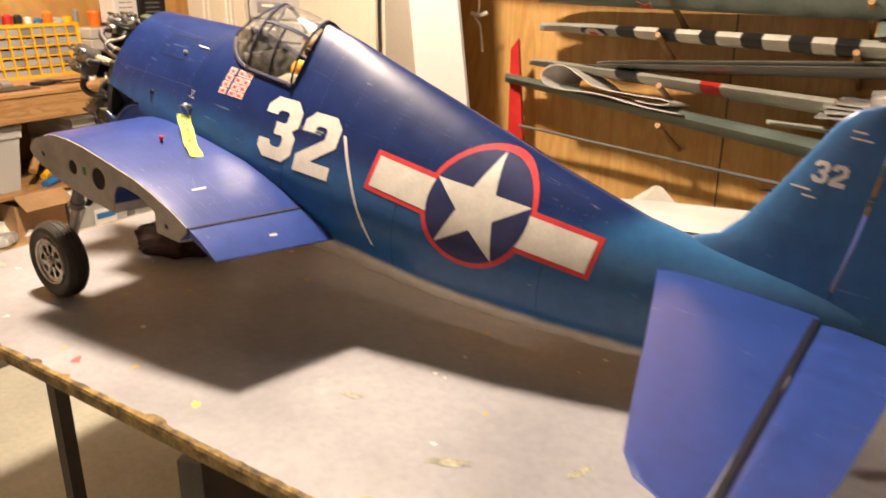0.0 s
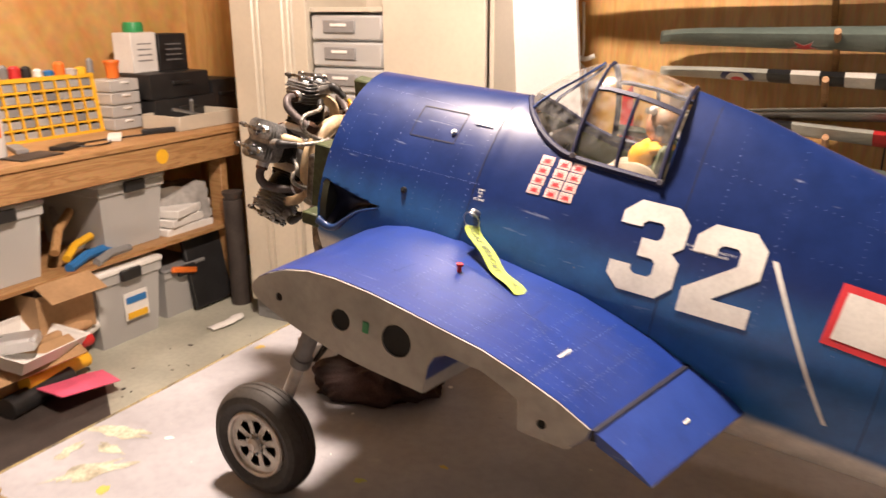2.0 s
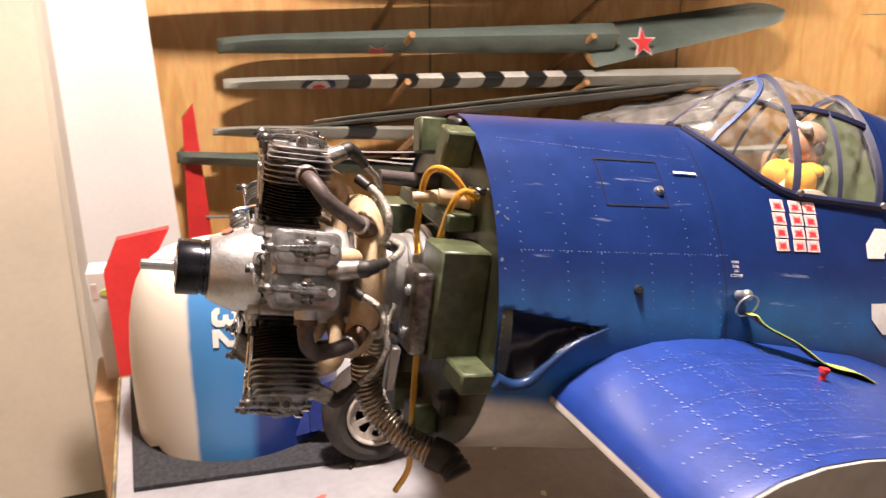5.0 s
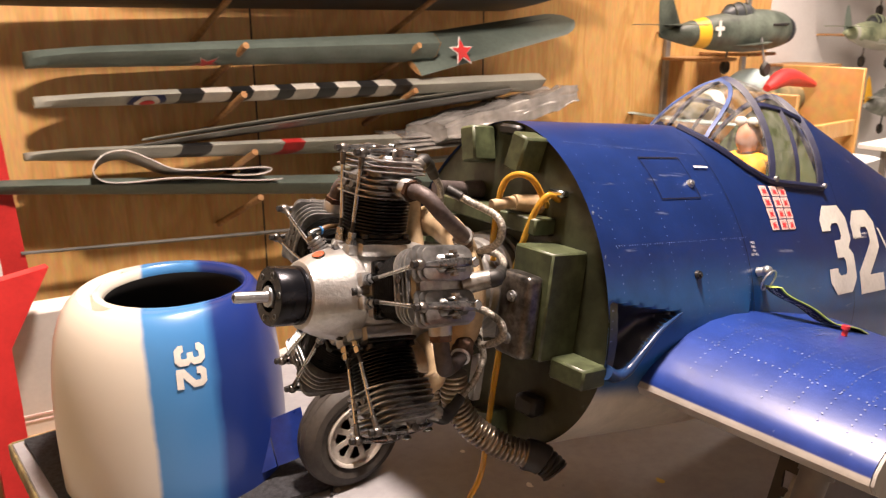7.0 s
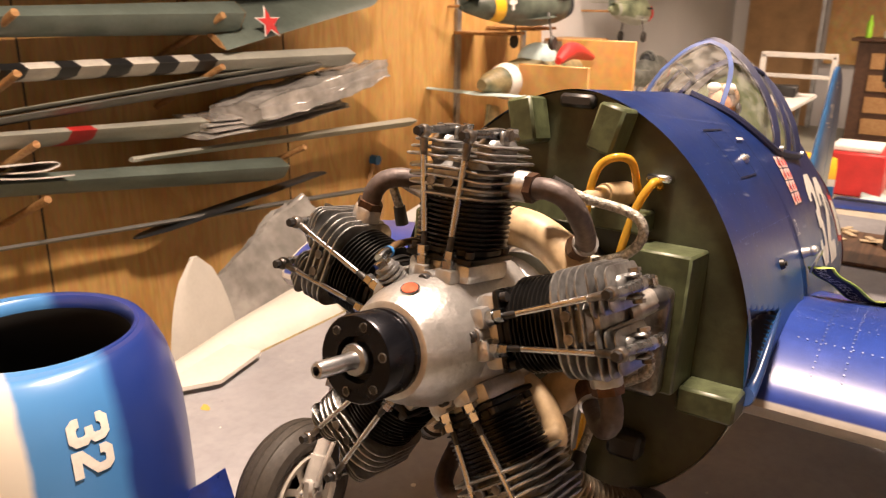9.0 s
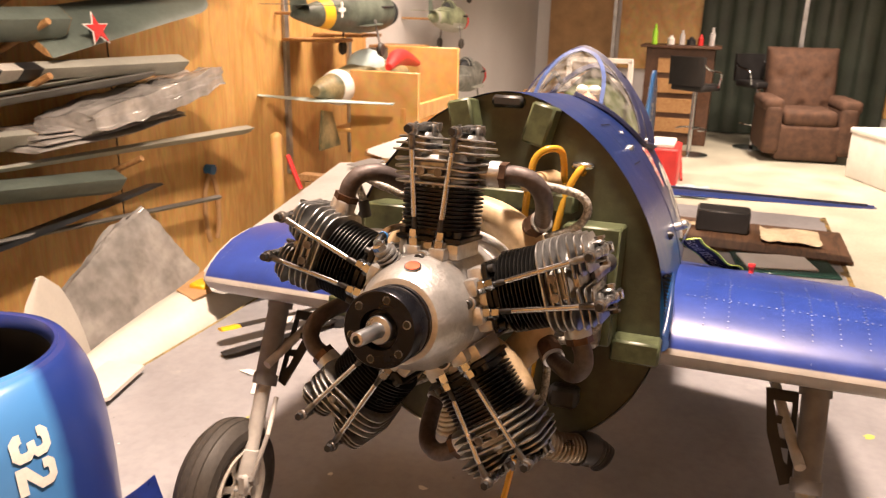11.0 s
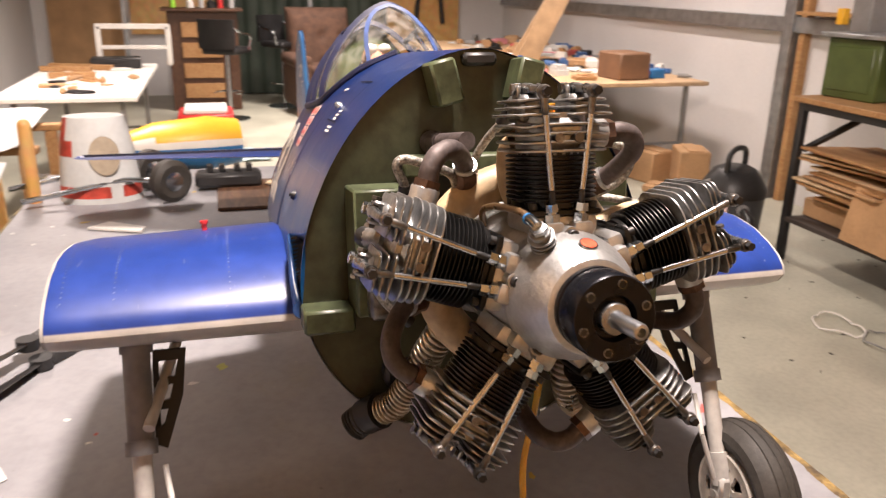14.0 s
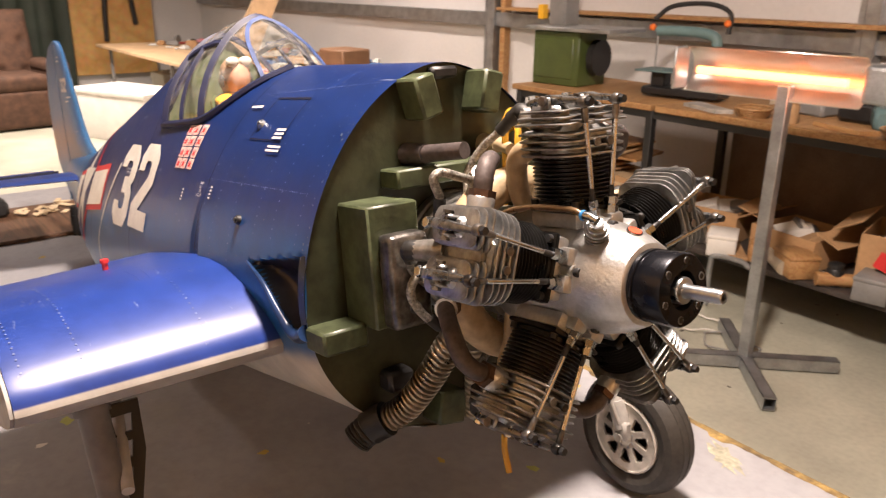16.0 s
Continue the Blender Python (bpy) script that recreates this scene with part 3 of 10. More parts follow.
# markings, laid on the skin
def decal(name, polys, mat, side, lift=0.0009, cut=0.012, label=""):
    """Flat outlines in (along, height), cut fine and wrapped on one side of the fuselage."""
    bm = B()
    for poly in polys:
        plate(bm, poly, Matrix(), 0)
    for axis in (0, 1):
        lo, hi = min(v.co[axis] for v in bm.verts), max(v.co[axis] for v in bm.verts)
        for q in np.arange(lo + cut, hi, cut):
            no = [0, 0, 0]
            no[axis] = 1
            co = [0, 0, 0]
            co[axis] = q
            bmesh.ops.bisect_plane(bm, geom=bm.verts[:] + bm.edges[:] + bm.faces[:], plane_co=co, plane_no=no)
    for v in bm.verts:
        v.co = on_skin(v.co.x, v.co.y, side, lift)
    return part(name, bm, mat, plane, label)


THREE = [(0, .72), (0, .85), (.15, 1), (.55, 1), (.7, .85), (.7, .6), (.6, .515), (.7, .43), (.7, .15), (.55, 0), (.15, 0), (0, .15), (0, .3), (.23, .3), (.23, .25), (.28, .21), (.42, .21), (.46, .25), (.46, .37), (.42, .41), (.26, .41), (.26, .61), (.42, .61), (.46, .65), (.46, .76), (.42, .8), (.28, .8), (.23, .76), (.23, .72)]
TWO = [(0, .68), (0, .85), (.15, 1), (.55, 1), (.7, .85), (.7, .54), (.3, .22), (.7, .22), (.7, 0), (0, 0), (0, .27), (.46, .62), (.46, .76), (.42, .8), (.28, .8), (.24, .76), (.24, .68)]


def digit(shape, s0, h0, w, hgt, side):
    """An outline whose left edge, to a reader on that side, stands at s0."""
    return [(s0 - side * x / 0.7 * w, h0 + y * hgt) for x, y in shape]


STAR_S, STAR_H, RAD = -1.016, 0.0145, 0.098


def tilted(pts, deg=5.5):
    """Insignia outlines, turned a little tail-down about the star's centre."""
    c, n = math.cos(radians(deg)), math.sin(radians(deg))
    return [(STAR_S + (x - STAR_S) * c - (y - STAR_H) * n, STAR_H + (x - STAR_S) * n + (y - STAR_H) * c) for x, y in pts]


def lettering(words, size):
    """A line of the built-in font as flat faces, centred on its own middle."""
    data = bpy.data.curves.new("letters", "FONT")
    data.body, data.size, data.align_x = words, size, "CENTER"
    data.resolution_u = 2
    ob = bpy.data.objects.new("letters", data)
    me = ob.to_mesh()
    bm = B()
    bm.from_mesh(me)
    ob.to_mesh_clear()
    bpy.data.objects.remove(ob)
    bpy.data.curves.remove(data)
    return bm


def stencil(lines, s, h, size, side, mat=None):
    """Small stencilled words laid on the fuselage, line under line."""
    for k, words in enumerate(lines):
        bm = lettering(words, size)
        for v in bm.verts:
            v.co = on_skin(s - side * v.co.x, h - k * size * 1.05 + v.co.y, side, 0.0027)
        part("stencil_line", bm, mat or M_DECALW, plane)


for side in (1, -1):
    first, second = (-0.4975, -0.601) if side > 0 else (-0.692, -0.5885)
    decal("number_marking", [digit(THREE if side > 0 else THREE, first, -0.012 if side > 0 else -0.018, 0.0915, 0.119, side), digit(TWO, second, -0.0185 if side > 0 else -0.012, 0.0915, 0.117, side)], M_DECALW, side, 0.0012, label="white block number 32")
    ex = 0.0095
    hb, half = STAR_H - 0.007, 0.223
    decal("insignia_border", [tilted([(STAR_S + half + ex, hb - 0.0375), (STAR_S + half + ex, hb + 0.0375), (STAR_S - half - ex, hb + 0.0375), (STAR_S - half - ex, hb - 0.0375)])], M_DECALR, side, 0.0008, label="red insignia border")
    decal("insignia_ring", [ring2d(STAR_S, STAR_H, RAD + ex, 40)], M_DECALR, side, 0.0011)
    for q in (1, -1):
        decal("insignia_bar", [tilted([(STAR_S + q * half, hb - 0.0285), (STAR_S + q * half, hb + 0.0285), (STAR_S + q * 0.9 * RAD, hb + 0.0285), (STAR_S + q * 0.9 * RAD, hb - 0.0285)])], M_DECALW, side, 0.0014, label="white insignia bar")
    decal("insignia_disc", [ring2d(STAR_S, STAR_H, RAD, 40)], M_DECALB, side, 0.0017, label="dark blue insignia disc")
    star = tilted([(STAR_S + r * math.sin(a), STAR_H + r * math.cos(a)) for r, a in ((RAD if k % 2 == 0 else RAD * 0.39, math.pi * k / 5) for k in range(10))], 4)
    decal("insignia_star", [star], M_DECALW, side, 0.0021, label="white five-pointed star")
    decal("stripe_marking", [[(-0.700, 0.072), (-0.7075, 0.072), (-0.8185, -0.116), (-0.8125, -0.116)]], M_DECALW, side, 0.0012)
    # victory tallies: three columns of small flags
    for c, s0 in enumerate((-0.3555, -0.3825, -0.4045)):
        for r in range(4):
            h0 = 0.1265 - 0.0134 * r - 0.0004 * c
            s1 = s0 + 0.0015 * r
            decal("tally_marking", [[(s1, h0 - 0.006), (s1, h0 + 0.006), (s1 - 0.0195, h0 + 0.006), (s1 - 0.0195, h0 - 0.006)]], M_PINK, side, 0.0012, 0.02)
            rays = [(s1 - 0.00975 + max(-0.0093, min(0.0093, q * math.cos(a) * 1.6)), h0 - 0.001 + max(-0.0046, min(0.0066, q * math.sin(a)))) for q, a in ((0.0085 if k % 2 else 0.0021, math.pi * k / 10) for k in range(20))]
            decal("tally_sunburst", [rays], M_DECALR, side, 0.0017, 0.02)
    # inspection hatch outline, catch and small stencils
    hatch = [(-0.1305, 0.1595), (-0.2115, 0.161), (-0.2105, 0.1185), (-0.131, 0.1175)]
    inner = [(-0.1317, 0.1583), (-0.2103, 0.1598), (-0.2093, 0.1197), (-0.1322, 0.1187)]
    for k in range(4):
        decal("hatch_outline", [[hatch[k], hatch[(k + 1) % 4], inner[(k + 1) % 4], inner[k]]], M_LINE, side, 0.0010, 0.006)
    for s, h in ((-0.2025, 0.1335), (-0.157, 0.040)):
        bm = B()
        p, q = on_skin(s, h, side, 0), on_skin(s, h, side, 0.004)
        cyl(bm, p, q, 0.0055, 0.0045, 14)
        cyl(bm, q, p + (q - p) * 1.5, 0.0025, n=10)
        part("fastener", bm, M_STEEL if h > 0.1 else M_BLACK, plane)
    for lines, s, h, size, deg in ((("MAIN", "FUEL", "100", "OCTANE"), -0.2845, 0.067, 0.0042, 0), (("DO NOT STAND ON WALKWAY", "WHILE WING IS FOLDED"), -0.622, 0.064, 0.0046, 0)):
        stencil(lines, s, h, size, side)
    extra = ((-0.128, 0.129, 0.022, 3), (-0.118, 0.113, 0.032, 2), (-0.345, 0.058, 0.006, 4), (-0.248, 0.067, 0.006, 4)) if side < 0 else ()
    for s, h, w, rows in ((-0.229, 0.152, 0.031, 1),) + extra:
        for k in range(rows):
            decal("stencil_line", [[(s, h - 0.0038 * k), (s - w, h - 0.0038 * k), (s - w, h - 0.0038 * k - 0.002), (s, h - 0.0038 * k - 0.002)]], M_DECALW, side, 0.0026, 0.02)

# rivet and panel lines over nose and rear
bm = B()
def rivet_row(side, pts, r=0.0007):
    for s, h in pts:
        n = on_skin(s, h, side, 0.001)
        t1 = (on_skin(s + 0.003, h, side, 0.001) - n).normalized() * r
        t2 = (on_skin(s, h + 0.003, side, 0.001) - n).normalized() * r
        bm.faces.new([bm.verts.new(n + t1 * a + t2 * b_) for a, b_ in ((1, 0.4), (0.4, 1), (-0.4, 1), (-1, 0.4), (-1, -0.4), (-0.4, -1), (0.4, -1), (1, -0.4))])


for side in (1, -1):
    for s in (-0.025, -0.075, -0.115, -0.175, -0.225, -0.262, -0.62, -0.70, -0.80, -0.90, -1.0, -1.1, -1.2):
        top = lerp(BODY, s)[0]
        rivet_row(side, [(s, h) for h in np.arange(-0.02, top - 0.012, 0.0085) if not (-0.29 > s > -0.535 and h > 0.12) and not (s > -0.12 and h < 0.028)])
    for h0, h1, a, b_ in ((0.075, 0.075, -0.02, -0.28), (0.17, 0.165, -0.02, -0.26), (0.10, 0.045, -0.56, -1.25), (0.17, 0.07, -0.56, -1.2)):
        rivet_row(side, [(a + (b_ - a) * k / 60, h0 + (h1 - h0) * k / 60) for k in range(61) if k % 5])
tagged(part("rivet_marks", bm, M_RIVET, plane), kind="stuff")
bm = B()
for side in (1, -1):
    for s in (-0.27, -0.575, -0.86, -1.16):
        row = [(on_skin(s, h, side, 0.0006), on_skin(s - 0.0011, h, side, 0.0006)) for h in np.linspace(-0.15, lerp(BODY, s)[0] - 0.006, 24)]
        vs = [(bm.verts.new(a), bm.verts.new(b_)) for a, b_ in row]
        for (a, b_), (c, d) in zip(vs, vs[1:]):
            bm.faces.new((a, b_, d, c))
tagged(part("panel_lines", bm, M_LINE, plane), kind="stuff")
# chipped paint round the nose rim and along the number
bm = B()
chip = random.Random(11)
for k in range(64):
    side = chip.choice((1, -1))
    s, h = (-0.0015 - abs(chip.gauss(0, 0.006)), chip.uniform(-0.02, 0.178)) if k < 40 else (chip.uniform(-1.2, -0.05), chip.uniform(-0.05, 0.11))
    r = chip.uniform(0.0004, 0.0015)
    c = on_skin(s, h, side, 0.0011)
    t1, t2 = (on_skin(s - 0.003, h, side, 0.0011) - c).normalized() * r, (on_skin(s, h - 0.003, side, 0.0011) - c).normalized() * r
    bm.faces.new([bm.verts.new(c + t1 * math.cos(a) * chip.uniform(0.4, 1.5) + t2 * math.sin(a) * chip.uniform(0.4, 1.5)) for a in (2 * math.pi * j / 7 for j in range(7))])
tagged(part("paint_chips", bm, material("bare_primer_chip", (0.12, 0.135, 0.20), 0.6), plane), kind="stuff")

M_LIP = material("dark_blue_lip", (0.014, 0.036, 0.11), 0.3, vary=0.2, scale=20)
# scoops beside the wing's root
for side in (1, -1):
    bm = B()
    tube(bm, curve([on_skin(s, h, side, 0.0012) for s, h in ((-0.003, -0.047), (-0.022, -0.0545), (-0.040, -0.051), (-0.058, -0.034), (-0.085, -0.012), (-0.122, 0.003))], 6), [0.0080 - 0.00022 * k for k in range(30)] + [0.0008], 12)
    part("scoop_lip", bm, M_LIP, plane, "thick dark blue lip of the scoop")

# fuel plug with ring and ribbon tag
for side in (1,):
    bm = B()
    p, q = on_skin(-0.2875, 0.0355, side, 0), on_skin(-0.2875, 0.0355, side, 0.012)
    cyl(bm, p, q, 0.006, 0.005)
    bmesh.ops.create_uvsphere(bm, u_segments=12, v_segments=8, radius=0.0065, matrix=Matrix.Translation(q))
    part("fuel_plug", bm, M_STEEL, plane)
    bm = B()
    tube(bm, [q + Vector((0.013 * math.cos(t), 0.004 + 0.004 * math.sin(t), -0.011 + 0.013 * math.sin(t))) for t in (2 * math.pi * k / 20 for k in range(21))], 0.0011, 6)
    part("key_ring", bm, M_STEEL, plane)
M_LIME = material("lime_ribbon", (0.50, 0.64, 0.13), 0.65, vary=0.08, scale=40, fine=300, bump=0.2)
M_RIBBON = material("dark_ribbon_face", (0.02, 0.025, 0.05), 0.7, vary=0.1, scale=60, fine=300, bump=0.2)

# wing centre section: the profile in the world's (x, z) at the cut, turned into the model's frame
UPPER = [(-0.54, 1.021), (-0.50, 1.046), (-0.45, 1.070), (-0.40, 1.091), (-0.343, 1.107), (-0.29, 1.122), (-0.237, 1.136), (-0.182, 1.146), (-0.14, 1.149), (-0.10, 1.145), (-0.068, 1.135), (-0.048, 1.125), (-0.037, 1.115), (-0.034, 1.105)]
LOWER = [(-0.042, 1.094), (-0.06, 1.083), (-0.085, 1.071), (-0.12, 1.057), (-0.17, 1.040), (-0.23, 1.026), (-0.315, 1.011), (-0.323, 1.050), (-0.333, 1.066), (-0.35, 1.073), (-0.40, 1.063), (-0.432, 1.047), (-0.449, 1.036), (-0.449, 0.995), (-0.51, 0.987), (-0.535, 1.008)]
PROFILE = UPPER + LOWER


def prof(x, z, y):
    """The section grows a little towards the root, about the leading edge."""
    k = 1 + 0.10 * (0.408 - abs(y)) / 0.26
    xx, zz = -0.034 + (x + 0.034) * k, 1.105 + (z - 1.105) * (1 + (k - 1) * 1.2)
    return PLANE_I @ Vector((xx, y, zz))


for side in (1, -1):
    bm = B()
    rings = []
    for y in (0.10, 0.16, 0.22, 0.28, 0.34, 0.385, 0.400, 0.406):
        r = [prof(x, z, side * y) for x, z in PROFILE]
        if y > 0.4:
            c = sum(r, Vector()) / len(r)
            r = [c + (p - c) * 0.996 for p in r]
        rings.append([bm.verts.new(p) for p in r])
    skin(bm, rings, True, True)
    wing = part("wing_stub", bm, M_WING, plane, "blue centre-section wing stub with rivet lines")
    # the open end rib with its lightening holes
    flat = [(p.x, p.z) for p in (prof(x, z, side * 0.408) for x, z in PROFILE)]
    cx, cz = sum(p[0] for p in flat) / len(flat), sum(p[1] for p in flat) / len(flat)
    flat = [(cx + (x - cx) * 0.992, cz + (z - cz) * 0.978) for x, z in flat]
    holes = []
    for x, z, r in ((-0.086, 1.102, 0.006), (-0.19, 1.088, 0.0155), (-0.277, 1.076, 0.0225), (-0.478, 1.013, 0.006)):
        p = PLANE_I @ Vector((x, 0, z))
        holes.append(ring2d(p.x, p.z, r, 20))
    bm = B()
    plate(bm, flat, Matrix(((1, 0, 0, 0), (0, 0, side, side * 0.4065), (0, 1, 0, 0), (0, 0, 0, 1))), 0.003, holes)
    part("end_rib", bm, M_RIB, wing, "grey end rib with round lightening holes")
    # near-black discs stand for the shade behind the lightening holes
    for hole in holes:
        bm = B()
        hx, hz = sum(p[0] for p in hole) / 20, sum(p[1] for p in hole) / 20
        hr = hole[0][0] - hx
        cyl(bm, (hx, side * 0.4062, hz), (hx, side * 0.4068, hz), hr * 1.05, n=20)
        part("hole_backing", bm, M_DARK, wing)
    bm = B()
    p = PLANE_I @ Vector((-0.231, 0.4105 * side, 1.086))
    box(bm, p, (0.009, 0.003, 0.016), 0.001)
    part("servo_socket", bm, material("green_plug", (0.05, 0.22, 0.10), 0.5), wing)
    # flap behind a dark hinge gap
    bm = B()
    rings = []
    for y in (0.155, 0.28, 0.409):
        a, c = prof(-0.5435, 1.0205, side * y), prof(-0.612, 0.972, side * y)
        d = prof(-0.546, 1.004, side * y)
        rings.append([bm.verts.new(p) for p in (a, a + (c - a) * 0.5 + Vector((0, 0, 0.003)), c, c - Vector((0, 0, 0.0025)), d)])
    skin(bm, rings, True, True)
    part("flap", bm, M_STAB, wing, "blue flap with a dark hinge gap")
    bm = B()
    rings = [[bm.verts.new(p) for p in (prof(-0.539, 1.0222, side * y), prof(-0.5455, 1.0215, side * y), prof(-0.5455, 1.008, side * y), prof(-0.537, 1.008, side * y))] for y in (0.15, 0.4085)]
    skin(bm, rings, True, True)
    part("hinge_gap", bm, M_LINE, wing)
    # rivet rows and the small red-headed pin
    bm = B()
    def up(x, y):
        z = float(np.interp(x, [q[0] for q in UPPER], [q[1] for q in UPPER]))
        return prof(x, z + 0.0009, side * y)
    def dots(x0, y0, x1, y1, n):
        for k in range(n):
            x, y = x0 + (x1 - x0) * k / (n - 1), y0 + (y1 - y0) * k / (n - 1)
            c = up(x, y)
            t1, t2 = (up(x + 0.004, y) - c).normalized() * 0.0010, Vector((0, 0.0010, 0))
            bm.faces.new([bm.verts.new(c + t1 * a + t2 * b_) for a, b_ in ((1, 0.4), (0.4, 1), (-0.4, 1), (-1, 0.4), (-1, -0.4), (-0.4, -1), (0.4, -1), (1, -0.4))])
    for y in (0.21, 0.235, 0.29, 0.318, 0.345, 0.372, 0.393) if side > 0 else (0.235, 0.345, 0.393):
        dots(-0.06, y, -0.52, y, 62)
    for x in (-0.10, -0.14, -0.17, -0.25, -0.33, -0.37, -0.42, -0.46, -0.50) if side > 0 else (-0.17, -0.33, -0.42, -0.50):
        dots(x, 0.19, x, 0.40, 28)
    dots(-0.25, 0.20, -0.46, 0.33, 40)
    tagged(part("wing_rivets", bm, M_RIVET, wing), kind="stuff")
    # long thin scuffs in the paint
    bm = B()
    scuff = random.Random(31 if side > 0 else 32)
    for k in range(46 if side > 0 else 16):
        x, y, long, w = scuff.uniform(-0.50, -0.15), scuff.uniform(0.20, 0.395), scuff.uniform(0.01, 0.11), scuff.uniform(0.0002, 0.0006)
        turn = scuff.gauss(0, 0.12) + (math.pi / 2 if k % 3 == 0 else 0)
        line = []
        for q in range(9):
            px, py = x - math.cos(turn) * long * q / 8, y + math.sin(turn) * long * q / 8 + scuff.gauss(0, 0.0002)
            if -0.53 < px < -0.05 and 0.18 < py < 0.402:
                t = w * math.sin(math.pi * (q + 0.5) / 9)
                c = up(px, py) + Vector((0, 0, 0.0002))
                d = Vector((0, t, 0)) if k % 3 else (up(px + 0.004, py) - up(px, py)).normalized() * t
                line.append((bm.verts.new(c + d), bm.verts.new(c - d)))
        for (a, b_), (c, d) in zip(line, line[1:]):
            bm.faces.new((a, b_, d, c))
    tagged(part("wing_scuffs", bm, M_SCUFF, wing), kind="stuff")
    polys = ((0.262, 0.278, -0.585), (0.305, 0.335, -0.455))
    for a, b_, x in polys:
        bm = B()
        vs = [prof(xx, (1.0205 - (-(xx) - 0.5435) * 0.705) if xx < -0.54 else float(np.interp(xx, [q[0] for q in UPPER], [q[1] for q in UPPER])) + 0.0014, side * yy) + Vector((0, 0, 0.0035 if xx < -0.54 else 0)) for xx, yy in ((x, a), (x, b_), (x - 0.0035, b_), (x - 0.0035, a))]
        bm.faces.new([bm.verts.new(v) for v in vs])
        part("wing_stencil", bm, M_DECALW, wing)
    base = PLANE_I @ Vector((-0.287, side * 0.262, 1.118))
    bm = B()
    cyl(bm, base - Vector((0, 0, 0.003)), base + Vector((0, 0, 0.003)), 0.006, n=12)
    cyl(bm, base, base + Vector((0, 0, 0.012)), 0.0024, n=10)
    pin = part("lock_pin", bm, M_BLACK, wing, "red-headed lock pin")
    bm = B()
    cyl(bm, base + Vector((0, 0, 0.010)), base + Vector((0, 0, 0.020)), 0.0034, n=12)
    cyl(bm, base + Vector((0, 0, 0.018)), base + Vector((0, 0, 0.022)), 0.0048, n=12)
    part("pin_head", bm, M_RED, pin)

# tail: fin with rudder, tailplanes with elevators
def aerofoil_ring(le, te, thick, n=9):
    """A lens section from leading to trailing edge, thick across the given vector."""
    out = []
    for k in range(2 * n):
        u = k / n if k < n else 2 - k / n
        t = 2.4 * (0.2969 * math.sqrt(max(u, 0)) - 0.126 * u - 0.3516 * u * u + 0.2843 * u ** 3 - 0.1036 * u ** 4)
        out.append(le + (te - le) * u + thick * t * (1 if k < n else -1))
    return out


bm = B()
FIN = [(0.02, -1.335, -1.60), (0.055, -1.375, -1.602), (0.075, -1.415, -1.605), (0.11, -1.445, -1.607), (0.17, -1.478, -1.61), (0.24, -1.512, -1.612), (0.29, -1.535, -1.612), (0.315, -1.555, -1.612), (0.328, -1.585, -1.611)]
FIN_PROF = [(0, 0), (0.03, 0.35), (0.10, 0.62), (0.25, 0.9), (0.45, 1.0), (0.7, 0.95), (1.0, 0.8)]


def blade_ring(le, te, h, prof):
    """A fin section: half widths along the chord, mirrored, thinner towards the tip."""
    w = 0.015 - 0.025 * h
    pts = [(u, t) for u, t in prof] + [(u, -t) for u, t in reversed(prof) if t]
    return [Vector((le + (te - le) * u, t * w, h)) for u, t in pts]


def on_fin(s, h):
    """Half width of the fin's skin at a place along and up."""
    le, te = (np.interp(h, [f[0] for f in FIN], [f[j] for f in FIN]) for j in (1, 2))
    return (0.015 - 0.025 * h) * np.interp((s - le) / (te - le), [u for u, t in FIN_PROF], [t for u, t in FIN_PROF])


rings = [[bm.verts.new(p) for p in blade_ring(le, te, h, FIN_PROF)] for h, le, te in FIN]
skin(bm, rings, True, True)
fin = part("fin", bm, M_FIN, plane, "lighter blue tail fin")
bm = B()
RUD = [(-0.08, -1.66, -1.72), (0.02, -1.606, -1.79), (0.11, -1.613, -1.80), (0.20, -1.617, -1.785), (0.28, -1.617, -1.745), (0.315, -1.616, -1.70), (0.326, -1.616, -1.65)]
rings = [[bm.verts.new(p) for p in blade_ring(le, te, h, [(0, 0.8), (0.25, 0.65), (0.6, 0.36), (1.0, 0.08)])] for h, le, te in RUD]
skin(bm, rings, True, True)
part("rudder", bm, M_FIN, plane)
